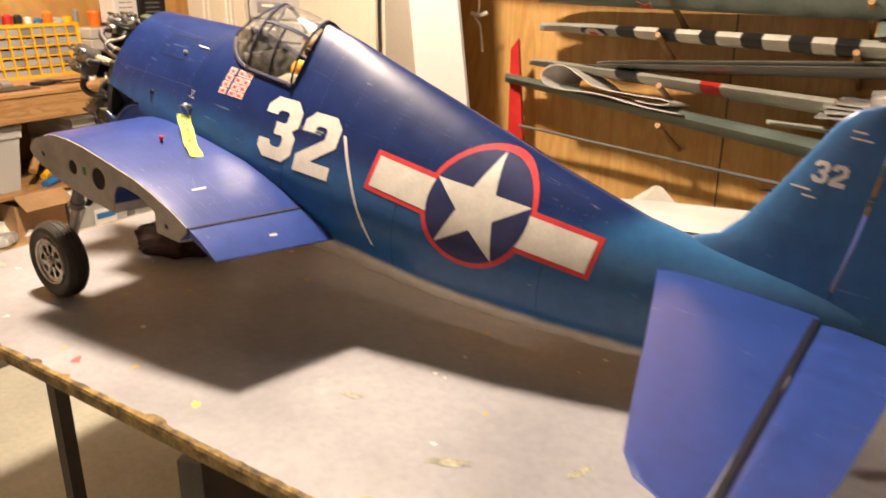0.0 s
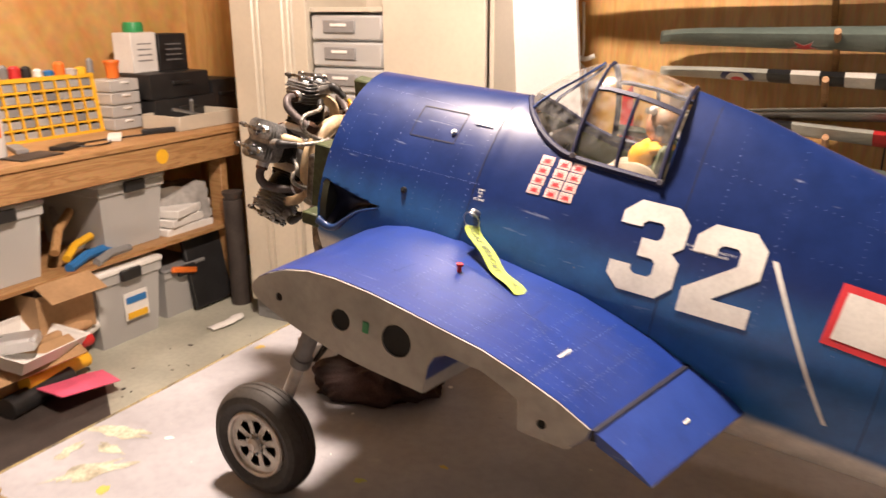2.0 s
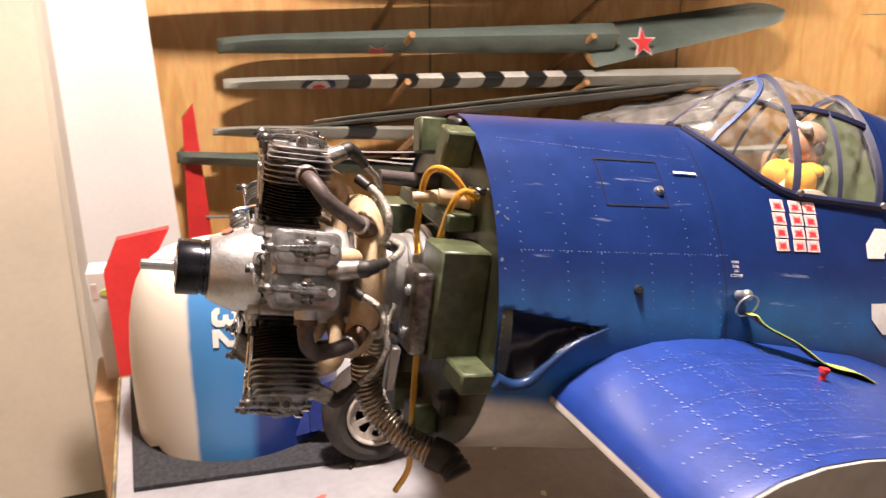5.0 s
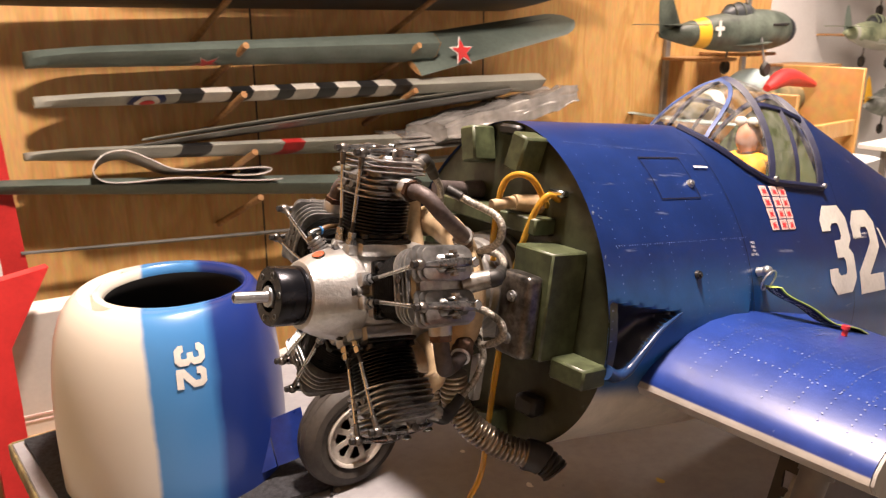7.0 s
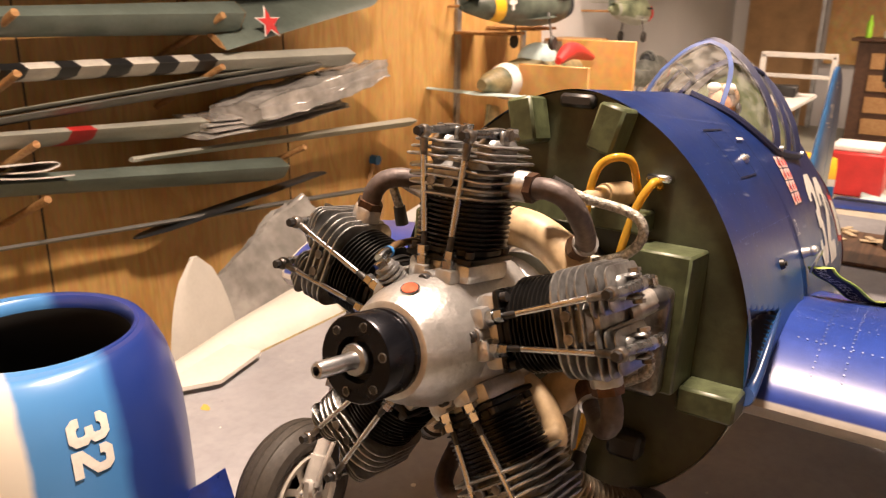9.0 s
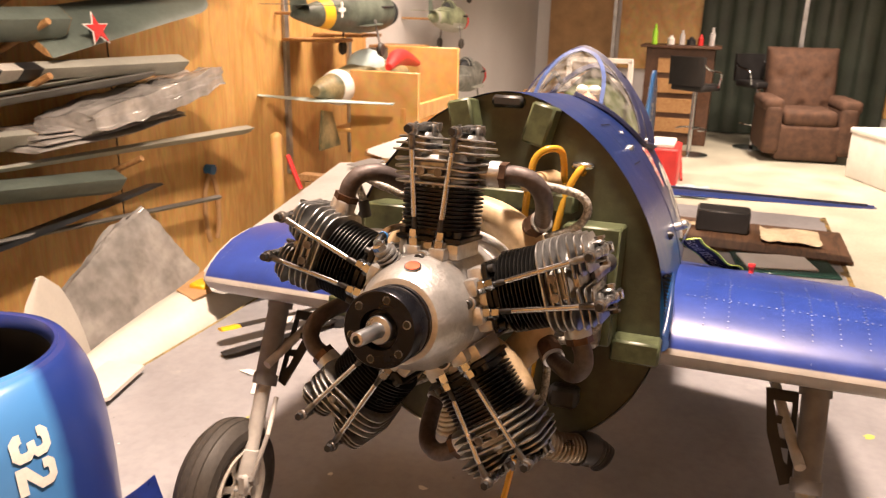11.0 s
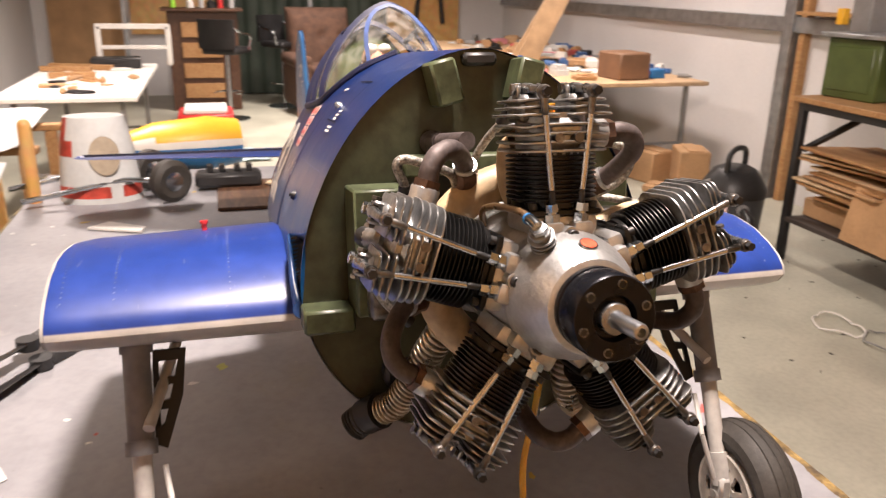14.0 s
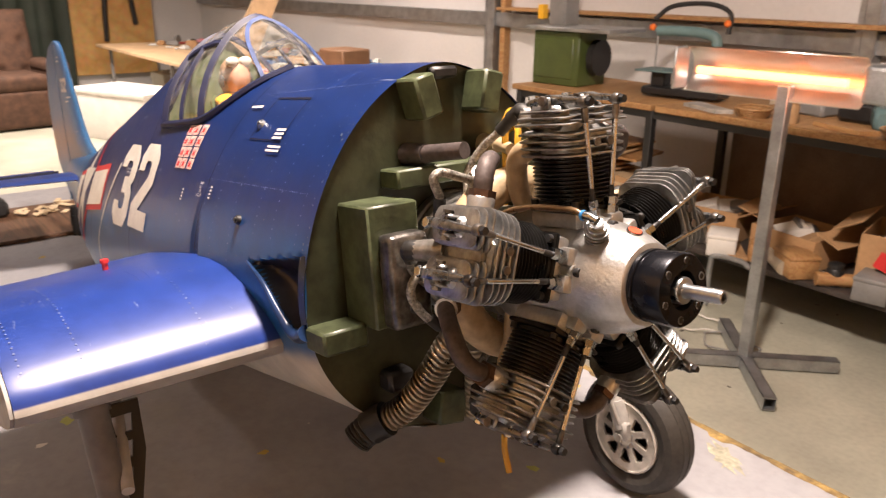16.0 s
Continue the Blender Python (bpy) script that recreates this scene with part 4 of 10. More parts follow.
for side in (1, -1):
    s0 = -1.545 if side > 0 else -1.587
    for k, shp in enumerate((THREE, TWO)):
        bm = B()
        q = [((-1.525 - 0.026 * k) - side * (x / 0.7 * 0.022) if side > 0 else (-1.573 + 0.026 * k) + x / 0.7 * 0.022, 0.20 + y * 0.034) for x, y in shp]
        plate(bm, q, Matrix(((1, 0, 0, 0), (0, 0, 1, side * 0.0215), (0, 1, 0, 0), (0, 0, 0, 1))), 0)
        for v in bm.verts:
            v.co.y = side * (on_fin(v.co.x, v.co.z) + 0.0012)
        part("fin_number", bm, M_DECALW, fin)
    for s, h, w in ((-1.50, 0.185, 0.03), (-1.52, 0.175, 0.02), (-1.56, 0.275, 0.03), (-1.56, 0.285, 0.02)):
        bm = B()
        plate(bm, [(s, h), (s - w, h), (s - w, h + 0.003), (s, h + 0.003)], Matrix(((1, 0, 0, 0), (0, 0, 1, side * 0.0222), (0, 1, 0, 0), (0, 0, 0, 1))), 0)
        for v in bm.verts:
            v.co.y = side * (on_fin(v.co.x, v.co.z) + 0.0015)
        part("fin_stencil", bm, M_DECALW, fin)
    # tailplane, rounded at its tip
    bm = B()
    STAB = [(0.02, -1.336, -1.602), (0.06, -1.349, -1.602), (0.18, -1.385, -1.600), (0.30, -1.420, -1.598), (0.45, -1.462, -1.595), (0.56, -1.495, -1.593), (0.595, -1.520, -1.592), (0.612, -1.560, -1.592)]
    rings = [[bm.verts.new(p) for p in aerofoil_ring(Vector((le, side * y, -0.003)), Vector((te, side * y, -0.003)), Vector((0, 0, 0.026 - 0.028 * y)))] for y, le, te in STAB]
    skin(bm, rings, True, True)
    st = part("tailplane", bm, M_STAB, plane, "blue tailplane with a dark elevator gap")
    bm = B()
    ELE = [(0.045, -1.610, -1.735), (0.25, -1.607, -1.72), (0.45, -1.603, -1.70), (0.56, -1.601, -1.675), (0.60, -1.601, -1.64), (0.613, -1.601, -1.612)]
    rings = [[bm.verts.new(p) for p in aerofoil_ring(Vector((le, side * y, -0.003)), Vector((te, side * y, -0.003)), Vector((0, 0, 0.013)))] for y, le, te in ELE]
    skin(bm, rings, True, True)
    part("elevator", bm, M_STAB, st)
    bm = B()
    box(bm, (-1.6005, side * 0.32, -0.003), (0.009, 0.55, 0.012), 0, pose(0, 0, 0, 0, 0, 0))
    part("hinge_gap", bm, M_LINE, st)

# undercarriage
M_LEGHI = material("grey_strut_paint", (0.15, 0.15, 0.155), 0.5, vary=0.15, scale=20)
M_LEGLO = material("pale_strut_paint", (0.42, 0.41, 0.39), 0.45, vary=0.15, scale=20)
M_HUB = material("cast_wheel_hub", (0.55, 0.52, 0.47), 0.42, metal=0.35, vary=0.2, scale=30)
for side in (1, -1):
    W = lambda x, y, z: PLANE_I @ Vector((x, side * y, z))
    bm = B()
    cyl(bm, W(-0.112, 0.335, 1.09), W(-0.052, 0.335, 0.965), 0.0145, 0.0135, 16)
    cyl(bm, W(-0.058, 0.335, 0.975), W(-0.051, 0.335, 0.962), 0.0165, n=16)
    cyl(bm, W(-0.105, 0.335, 1.07), W(-0.098, 0.335, 1.055), 0.017, n=16)
    leg = part("undercarriage_leg", bm, M_LEGHI, plane, "grey oleo strut")
    bm = B()
    cyl(bm, W(-0.053, 0.335, 0.966), W(-0.008, 0.335, 0.873), 0.010, n=14)
    cyl(bm, W(-0.012, 0.335, 0.885), W(0.004, 0.335, 0.848), 0.0125, n=14)
    cyl(bm, W(0.006, 0.322, 0.836), W(0.006, 0.394, 0.832), 0.0065, n=12)
    box(bm, W(0.004, 0.333, 0.845), (0.026, 0.016, 0.03), 0.004)
    part("oleo_tube", bm, M_LEGLO, leg, "pale lower strut tube")
    bm = B()
    for a, b_ in (((-0.045, 0.313, 0.95), (-0.008, 0.305, 0.915)), ((-0.008, 0.305, 0.915), (0.01, 0.318, 0.862))):
        cyl(bm, W(*a), W(*b_), 0.0032, n=8)
    part("torque_link", bm, M_LEGLO, leg)
    bm = B()
    outline = [(0, 0), (0.10, 0.0), (0.105, 0.012), (0.05, 0.03), (0, 0.035)]
    wins = [[(0.012 + 0.026 * k, 0.006), (0.03 + 0.026 * k, 0.006), (0.03 + 0.024 * k, 0.022 - 0.006 * k), (0.012 + 0.026 * k, 0.026 - 0.006 * k)] for k in range(3)]
    o = W(-0.125, 0.322, 1.045)
    plate(bm, [(x, y) for x, y in outline], Matrix(((0.45, 0, 0, o.x), (0, -side * 1.0, 0, o.y), (-0.89, 0, 0, o.z), (0, 0, 0, 1))), 0, wins)
    got = bmesh.ops.extrude_face_region(bm, geom=list(bm.faces))
    bmesh.ops.translate(bm, verts=[v for v in got["geom"] if isinstance(v, bmesh.types.BMVert)], vec=(0.004, 0, 0))
    part("drag_brace", bm, M_BLACK, leg, "black pierced brace")
    bm = B()
    cyl(bm, W(-0.045, 0.325, 0.995), W(-0.20, 0.29, 1.05), 0.006, n=10)
    part("retract_strut", bm, M_LEGLO, leg)
    # wheel: grooved balloon tyre on an eight-spoke hub
    c = W(0.006, 0.364, 0.832)
    mw = Matrix.Translation(c) @ PLANE_I.to_3x3().to_4x4() @ pose(0, 0, 0, 0, 0, 90)
    bm = B()
    tw = 0.0275
    prof_t = [(-tw * 0.62, 0.052), (-tw * 0.86, 0.060), (-tw, 0.071), (-tw * 0.9, 0.081), (-tw * 0.62, 0.0885), (-tw * 0.44, 0.0908), (-tw * 0.40, 0.0893), (-tw * 0.36, 0.0912), (-tw * 0.08, 0.0922), (-tw * 0.04, 0.0906)]
    prof_t = prof_t + [(-a, r) for a, r in prof_t[::-1]]
    lathe(bm, prof_t, mw, 48)
    tyre = part("wheel_tyre", bm, M_RUBBER, plane, "worn black rubber tyre with grooves", 30)
    for f in (1, -1):
        bm = B()
        lo = Matrix.Translation(c + Vector((0, f * side * 0.020, 0))) @ pose(0, 0, 0, 90, 0, 0)
        slots = []
        for k in range(8):
            a = 2 * math.pi * k / 8
            slots.append([(r * math.cos(a + d), r * math.sin(a + d)) for r, d in ((0.0205, -0.17), (0.0385, -0.26), (0.041, 0.0), (0.0385, 0.26), (0.0205, 0.17), (0.0185, 0))])
        plate(bm, ring2d(0, 0, 0.0535, 40), lo, 0.005, slots)
        mx = Matrix.Translation(c + Vector((0, f * side * 0.0185, 0))) @ pose(0, 0, 0, 0, 0, 90 * f * side)
        lathe(bm, [(0.0, 0.0555), (0.006, 0.0555), (0.008, 0.053), (0.006, 0.050), (0.0, 0.049)], mx, 40)
        lathe(bm, [(0.0, 0.013), (0.009, 0.012), (0.011, 0.008), (0.013, 0.006)], mx, 20)
        part("hub", bm, M_HUB, tyre, "cast eight-spoke wheel hub")
        bm = B()
        for k in range(8):
            a = 2 * math.pi * (k + 0.5) / 8
            cyl(bm, mx @ Vector((0.003, 0.0155 * math.cos(a), 0.0155 * math.sin(a))), mx @ Vector((0.0075, 0.0155 * math.cos(a), 0.0155 * math.sin(a))), 0.0018, n=6)
        part("hub_bolts", bm, M_STEEL, tyre)
    # near-black core paints in the shade behind the spokes
    bm = B()
    cyl(bm, c - Vector((0, 0.008, 0)), c + Vector((0, 0.008, 0)), 0.051, n=30)
    part("hub_core", bm, M_DARK, tyre)
# tail wheel
tw0 = PLANE_I @ Vector((-1.40, 0, 0.772))
bm = B()
lathe(bm, [(-0.011, 0.014), (-0.012, 0.024), (-0.007, 0.031), (0.007, 0.031), (0.012, 0.024), (0.011, 0.014)], Matrix.Translation(tw0) @ pose(0, 0, 0, 0, 0, 90), 24)
tail_tyre = part("tail_wheel", bm, M_RUBBER, plane, "small black tail wheel")
bm = B()
cyl(bm, tw0 + Vector((0, 0.016, 0)), tw0 + Vector((0.03, 0.012, 0.09)), 0.004)
cyl(bm, tw0 + Vector((0, -0.016, 0)), tw0 + Vector((0.03, -0.012, 0.09)), 0.004)
cyl(bm, tw0 + Vector((0, -0.018, 0)), tw0 + Vector((0, 0.018, 0)), 0.004)
part("tail_fork", bm, M_LEGLO, tail_tyre)

# ribbon tag hanging on the fuel plug
q = PLANE_M @ (on_skin(-0.2875, 0.0355, 1, 0.014))
line = curve([q + Vector((0.002, 0.004, -0.02)), Vector((-0.272, 0.186, 1.165)), Vector((-0.308, 0.208, 1.137)), Vector((-0.345, 0.229, 1.116)), Vector((-0.378, 0.243, 1.104))], 6)
TAGW, TAGN = Vector((-0.345, -0.911, -0.225)), Vector((-0.66, 0.064, 0.75))
bm = B()
rings = [[bm.verts.new(p + TAGW * e * 0.0150 * min(1, 0.45 + i * 0.2) + TAGN * (o + 0.0022 * math.sin(i * 0.7))) for e, o in ((-1, 0), (1, 0), (1, 0.0012), (-1, 0.0012))] for i, p in enumerate(line)]
skin(bm, rings, True, True)
tag = solo("ribbon_tag", bm, M_LIME, "lime green fabric ribbon tag hanging from the fuel plug", "ribbon tag")
for o, mat, ink in ((0.0022, material("grey_tag_print", (0.16, 0.17, 0.14), 0.7), 1), (-0.0012, M_DECALW, -1)):
    bm = lettering("REMOVE BEFORE FLIGHT", 0.0145)
    bmesh.ops.triangulate(bm, faces=bm.faces)
    wide = max(v.co.x for v in bm.verts) * 2
    for v in bm.verts:
        u = (v.co.x / wide + 0.5) * 0.84 + 0.10
        k = min(int(u * (len(line) - 1)), len(line) - 2)
        i = u * (len(line) - 1)
        p = line[k].lerp(line[k + 1], i - k)
        v.co = p + TAGW * (-ink * (v.co.y - 0.0045) * 1.25) + TAGN * (o + 0.0022 * math.sin(i * 0.7))
    part("printed_words", bm, mat, tag)
bm = B()
rings = [[bm.verts.new(p + TAGW * e * 0.0122 + TAGN * (-0.0008 + 0.0022 * math.sin((i + 2) * 0.7))) for e in (-1, 1)] for i, p in enumerate(line[2:])]
skin(bm, rings, False, False)
part("printed_panel", bm, M_RIBBON, tag, "dark printed strip of the tag")

# ---- firewall and radial engine ----
M_OLIVE = material("olive_firewall_paint", (0.038, 0.045, 0.024), 0.42, vary=0.35, scale=16, fine=90, bump=0.25, coat=0.15)
M_OLIVE2 = material("olive_block_paint", (0.060, 0.075, 0.037), 0.42, vary=0.3, scale=30, fine=120, bump=0.2)
M_CAST = material("cast_aluminium", (0.50, 0.505, 0.505), 0.36, metal=0.8, vary=0.14, scale=26, fine=260, bump=0.25)
M_HEAD = material("bare_alloy_head", (0.35, 0.358, 0.362), 0.34, metal=0.8, vary=0.3, scale=40, fine=200, bump=0.2)
M_BARREL = material("black_oxide_barrel", (0.012, 0.012, 0.012), 0.30, metal=0.4, vary=0.3, scale=40, bump=0.1)
M_CHROME = material("polished_steel", (0.47, 0.50, 0.53), 0.2, metal=1.0, vary=0.1, scale=40, bump=0.0)
M_ANOD = material("black_anodised_hub", (0.012, 0.013, 0.018), 0.26, metal=0.6, vary=0.15, scale=40, bump=0.03)
M_PIPE = material("burnt_exhaust_pipe", (0.085, 0.070, 0.068), 0.55, metal=0.35, vary=0.35, scale=30, fine=200, bump=0.25, stain=(0.06, 0.05, 0.05))
M_COLLECT = material("beige_collector_paint", (0.50, 0.38, 0.23), 0.5, vary=0.25, scale=25, fine=120, bump=0.1)
M_BRAID = material("braided_hose", (0.36, 0.345, 0.31), 0.45, metal=0.5, vary=0.4, scale=300, fine=700, bump=0.6)
M_FLEX = material("bronze_flex_hose", (0.36, 0.31, 0.24), 0.30, metal=0.9, vary=0.25, scale=40, bump=0.05)
M_DUCT = material("pale_duct_metal", (0.46, 0.42, 0.34), 0.35, metal=0.6, vary=0.2, scale=40, bump=0.05)
M_AMBER = material("amber_fuel_line", (0.85, 0.50, 0.06), 0.12, vary=0.08, scale=30, trans=0.6, bump=0.0)
M_LEADBLK = material("oily_alloy_block", (0.20, 0.19, 0.18), 0.32, metal=0.85, vary=0.5, scale=45, fine=200, bump=0.3)
M_RUBK = material("black_rubber_boot", (0.015, 0.015, 0.015), 0.5, vary=0.2)
M_ROCKER = material("worn_rocker_steel", (0.28, 0.29, 0.30), 0.28, metal=0.9, vary=0.35, scale=90, fine=300, bump=0.1)
M_ROD = material("steel_rod", (0.53, 0.545, 0.56), 0.24, metal=1.0, vary=0.12, scale=60, bump=0.0)
M_NUT = material("heat_stained_nut", (0.10, 0.055, 0.035), 0.42, metal=0.5, vary=0.4, scale=60, fine=200, bump=0.15)
M_CAP = material("grey_plug_cap", (0.30, 0.29, 0.27), 0.34, metal=0.6, vary=0.3, scale=60, fine=200, bump=0.1)
M_BROWN = material("brown_oil_pipe", (0.16, 0.10, 0.05), 0.3, metal=0.3, vary=0.2, scale=60)
M_BADGE = material("red_enamel_badge", (0.52, 0.10, 0.05), 0.3, vary=0.3, scale=120)


def ringpt(s, r, deg, t=0.0):
    """A point at that distance from the thrust line, deg clockwise from the top as seen from ahead, t along the clockwise tangent."""
    a = radians(deg)
    return Vector((s, r * math.sin(a) + t * math.cos(a), r * math.cos(a) - t * math.sin(a)))


bm = B()
outline = [(half_width(-0.004, h) * 0.992, h) for h in np.linspace(-0.1845, 0.1845, 30)]
outline = outline + [(-y, h) for y, h in outline[::-1]]
plate(bm, outline, Matrix(((0, 0, 1, -0.016), (1, 0, 0, 0), (0, 1, 0, 0), (0, 0, 0, 1))), 0.012)
fw = part("firewall", bm, M_OLIVE, plane, "olive green painted firewall")
for deg, r, w, l, d in ((14, 0.160, 0.024, 0.040, 0.034), (-14, 0.160, 0.024, 0.040, 0.034), (109, 0.160, 0.022, 0.046, 0.036), (-109, 0.160, 0.022, 0.046, 0.036), (168, 0.16, 0.034, 0.035, 0.03), (-168, 0.16, 0.034, 0.035, 0.03)):
    bm = B()
    box(bm, (0, 0, 0), (d, w, l), 0.0025)
    for v in bm.verts:
        v.co = Matrix.Translation(ringpt(-0.004 + d / 2, r, deg)) @ (pose(0, 0, 0, -deg if abs(deg) < 60 or abs(deg) > 150 else -math.copysign(90, deg), 0, 0) @ v.co)
    part("mount_block", bm, M_OLIVE2, fw, "olive wooden cowl mounting block")
for side in (1, -1):
    bm = B()
    box(bm, (0.022, side * 0.102, 0.01), (0.052, 0.054, 0.112), 0.002)
    part("servo_box", bm, M_OLIVE2, fw, "olive green box on the firewall")
    bm = B()
    box(bm, (0.057, side * 0.100, -0.002), (0.022, 0.042, 0.086), 0.007, seg=3)
    part("alloy_block", bm, M_LEADBLK, fw, "oily bare metal block")
    for h in (0.018, -0.026):
        bm = B()
        cyl(bm, (0.066, side * 0.1, h), (0.0705, side * 0.1, h), 0.0058, n=14)
        cyl(bm, (0.070, side * 0.1, h), (0.072, side * 0.1, h), 0.003, n=6)
        part("block_screw", bm, M_STEEL, fw)
bm = B()
box(bm, (0.012, 0.0, 0.082), (0.032, 0.16, 0.018), 0.002)
part("shelf_block", bm, M_OLIVE2, fw)
bm = B()
for k, (a, r) in enumerate(((-0.002, 0.062), (0.012, 0.060), (0.024, 0.054), (0.036, 0.049))):
    lathe(bm, [(a, r), (a + 0.009, r), (a + 0.011, r - 0.002)], None, 40)
part("mount_ring", bm, M_CAST, fw, "pale round engine mount")
bm = B()
box(bm, (0.0, 0.0, 0.176), (0.012, 0.032, 0.012), 0.003)
part("top_latch", bm, M_BLACK, fw)
bm = B()
box(bm, (0.004, -0.085, -0.115), (0.022, 0.03, 0.022), 0.004)
part("cable_clamp", bm, M_BLACK, fw)
bm = B()
box(bm, (0.004, 0.085, -0.115), (0.022, 0.03, 0.022), 0.004)
part("cable_clamp", bm, M_BLACK, fw)

# crankcase: a conical nose cover bolted to a five-lobed case
def lobed(bm, prof, depth, n=80):
    """A turned body whose rim swells towards each cylinder."""
    rings = [[bm.verts.new((x, r * (1 + d * depth * math.cos(5 * t)) * math.sin(t), r * (1 + d * depth * math.cos(5 * t)) * math.cos(t))) for t in (2 * math.pi * k / n for k in range(n))] for x, r, d in prof]
    skin(bm, rings, True, True)


bm = B()
lobed(bm, [(0.110, 0.040, 0), (0.112, 0.048, 1), (0.120, 0.0505, 1), (0.188, 0.0505, 1), (0.194, 0.0495, 1), (0.1975, 0.0475, 0.8), (0.1985, 0.0465, 0.5), (0.1998, 0.0465, 0.4), (0.2005, 0.0472, 0.4), (0.2073, 0.0466, 0.25), (0.2172, 0.0450, 0.1), (0.2270, 0.0424, 0), (0.2357, 0.0393, 0), (0.2425, 0.0362, 0), (0.2475, 0.0338, 0), (0.2499, 0.0325, 0), (0.2510, 0.030, 0)], 0.055)
engine = part("engine_crankcase", bm, M_CAST, plane, "pale cast crankcase of a five-cylinder radial engine", 30)
engine.matrix_basis = Matrix.Translation((0.1, 0, 0)) @ pose(0, 0, 0, 0, -1.9, -1.7) @ Matrix.Translation((-0.1, 0, 0))


def turned(k):
    """The frame of one cylinder: x ahead, y along the clockwise tangent, z outward."""
    ca, sa = math.cos(radians(72 * k)), math.sin(radians(72 * k))
    return Matrix(((1, 0, 0, 0.174), (0, ca, sa, 0), (0, -sa, ca, 0), (0, 0, 0, 1)))


for k in range(5):
    m = turned(k)
    tmp, bm = bmesh.new(), B()
    box(tmp, (0.0, 0, 0.049), (0.054, 0.052, 0.014), 0.005, seg=2)
    merge(bm, tmp, m)
    part("cylinder_pad", bm, M_CAST, engine)
    # the boss and black socket screw of the nose cover, in line with the cylinder
    bm = B()
    cyl(bm, m @ Vector((0.020, 0, 0.0435)), m @ Vector((0.0395, 0, 0.0435)), 0.0064, 0.0058, 18)
    part("screw_boss", bm, M_CAST, engine)
    bm = B()
    lathe(bm, [(0.038, 0.0042), (0.0435, 0.0042), (0.0442, 0.0036), (0.0442, 0.0020), (0.0412, 0.0019)], m @ Matrix.Translation((0, 0, 0.0435)), 14)
    part("socket_screw", bm, M_BLACK, engine, "black socket-head screw")
    for sd in (-1, 1):
        tmp, bm = bmesh.new(), B()
        box(tmp, (0.0295, sd * 0.0108, 0.0465), (0.016, 0.015, 0.012), 0.004, seg=2)
        merge(bm, tmp, m)
        part("tappet_boss", bm, M_CAST, engine)

bm = B()
lathe(bm, [(0.2500, 0.022), (0.2507, 0.0285), (0.2550, 0.0285), (0.2557, 0.0271), (0.2583, 0.0271), (0.2590, 0.0285), (0.2795, 0.0285), (0.2811, 0.0274), (0.2813, 0.0150), (0.2800, 0.0142), (0.2745, 0.0138), (0.2745, 0.0070)], None, 64)
part("prop_driver", bm, M_ANOD, engine, "black anodised propeller driver")
for k in range(6):
    a = 2 * math.pi * (k + 0.3) / 6
    bm = B()
    at = Matrix.Translation((0.2807, 0.0222 * math.cos(a), 0.0222 * math.sin(a)))
    lathe(bm, [(0.0, 0.0033), (0.0011, 0.0031), (0.0011, 0.0025), (0.0, 0.0023)], at, 16)
    part("bolt_hole", bm, M_ROCKER, engine, "bright-rimmed threaded hole")
    bm = B()
    cyl(bm, at @ Vector((0.0002, 0, 0)), at @ Vector((0.0008, 0, 0)), 0.0023, n=14)
    part("hole_shadow", bm, M_BLACK, engine)
bm = B()
lathe(bm, [(0.270, 0.0105), (0.2815, 0.0105), (0.2830, 0.0098), (0.2835, 0.0060), (0.2860, 0.0054), (0.3130, 0.0054), (0.3152, 0.0046), (0.3155, 0.0028), (0.3080, 0.0024)], None, 26)
part("prop_shaft", bm, material("satin_steel_shaft", (0.42, 0.44, 0.47), 0.30, metal=0.95, vary=0.1, scale=60), engine, "bare hollow-ended steel propeller shaft")

c = ringpt(0.2345, 0.0394, 4)
nrm = (c - Vector((0.215, 0, 0))).normalized()
bm = B()
cyl(bm, c, c + nrm * 0.0016, 0.0068, 0.0064, 24)
part("maker_badge", bm, M_CHROME, engine, "small round enamel badge in a bright rim")
bm = B()
cyl(bm, c + nrm * 0.0012, c + nrm * 0.0020, 0.0057, 0.0055, 24)
part("badge_enamel", bm, M_BADGE, engine, "red enamel")
# finned breather with its brown pipe running back over the case
bm = B()
q = Matrix.Translation(ringpt(0.2150, 0.0390, -30)) @ Vector((1, 0, 0)).rotation_difference(ringpt(0.25, 1, -30).normalized() * 0.95 + Vector((0.30, 0, 0))).to_matrix().to_4x4()
lathe(bm, [v for k in range(5) for v in ((0.0036 * k, 0.0095), (0.0036 * k + 0.0017, 0.0095), (0.0036 * k + 0.0019, 0.0070), (0.0036 * k + 0.0034, 0.0070))] + [(0.0185, 0.0078), (0.0200, 0.0072)], q, 22)
part("finned_breather", bm, M_HEAD, engine, "finned alloy breather")
bm = B()
lathe(bm, [(0.0195, 0.0062), (0.0245, 0.0062), (0.0250, 0.0040)], q, 6)
elbow = q @ Vector((0.0255, 0, 0))
tube(bm, [elbow, elbow + Vector((-0.006, -0.001, 0.003)), elbow + Vector((-0.013, -0.002, 0.004))], 0.0038, 12)
part("breather_elbow", bm, M_CHROME, engine)
bm = B()
cyl(bm, elbow + Vector((-0.011, -0.0018, 0.0038)), elbow + Vector((-0.0135, -0.0021, 0.0040)), 0.0042, n=12)
part("blue_collar", bm, M_BLUEP, engine)
bm = B()
tube(bm, curve([elbow + Vector((-0.012, -0.002, 0.004)), elbow + Vector((-0.026, -0.004, 0.008)), ringpt(0.160, 0.072, -33), ringpt(0.128, 0.066, -36), ringpt(0.105, 0.050, -38)], 8), 0.0027, 10)
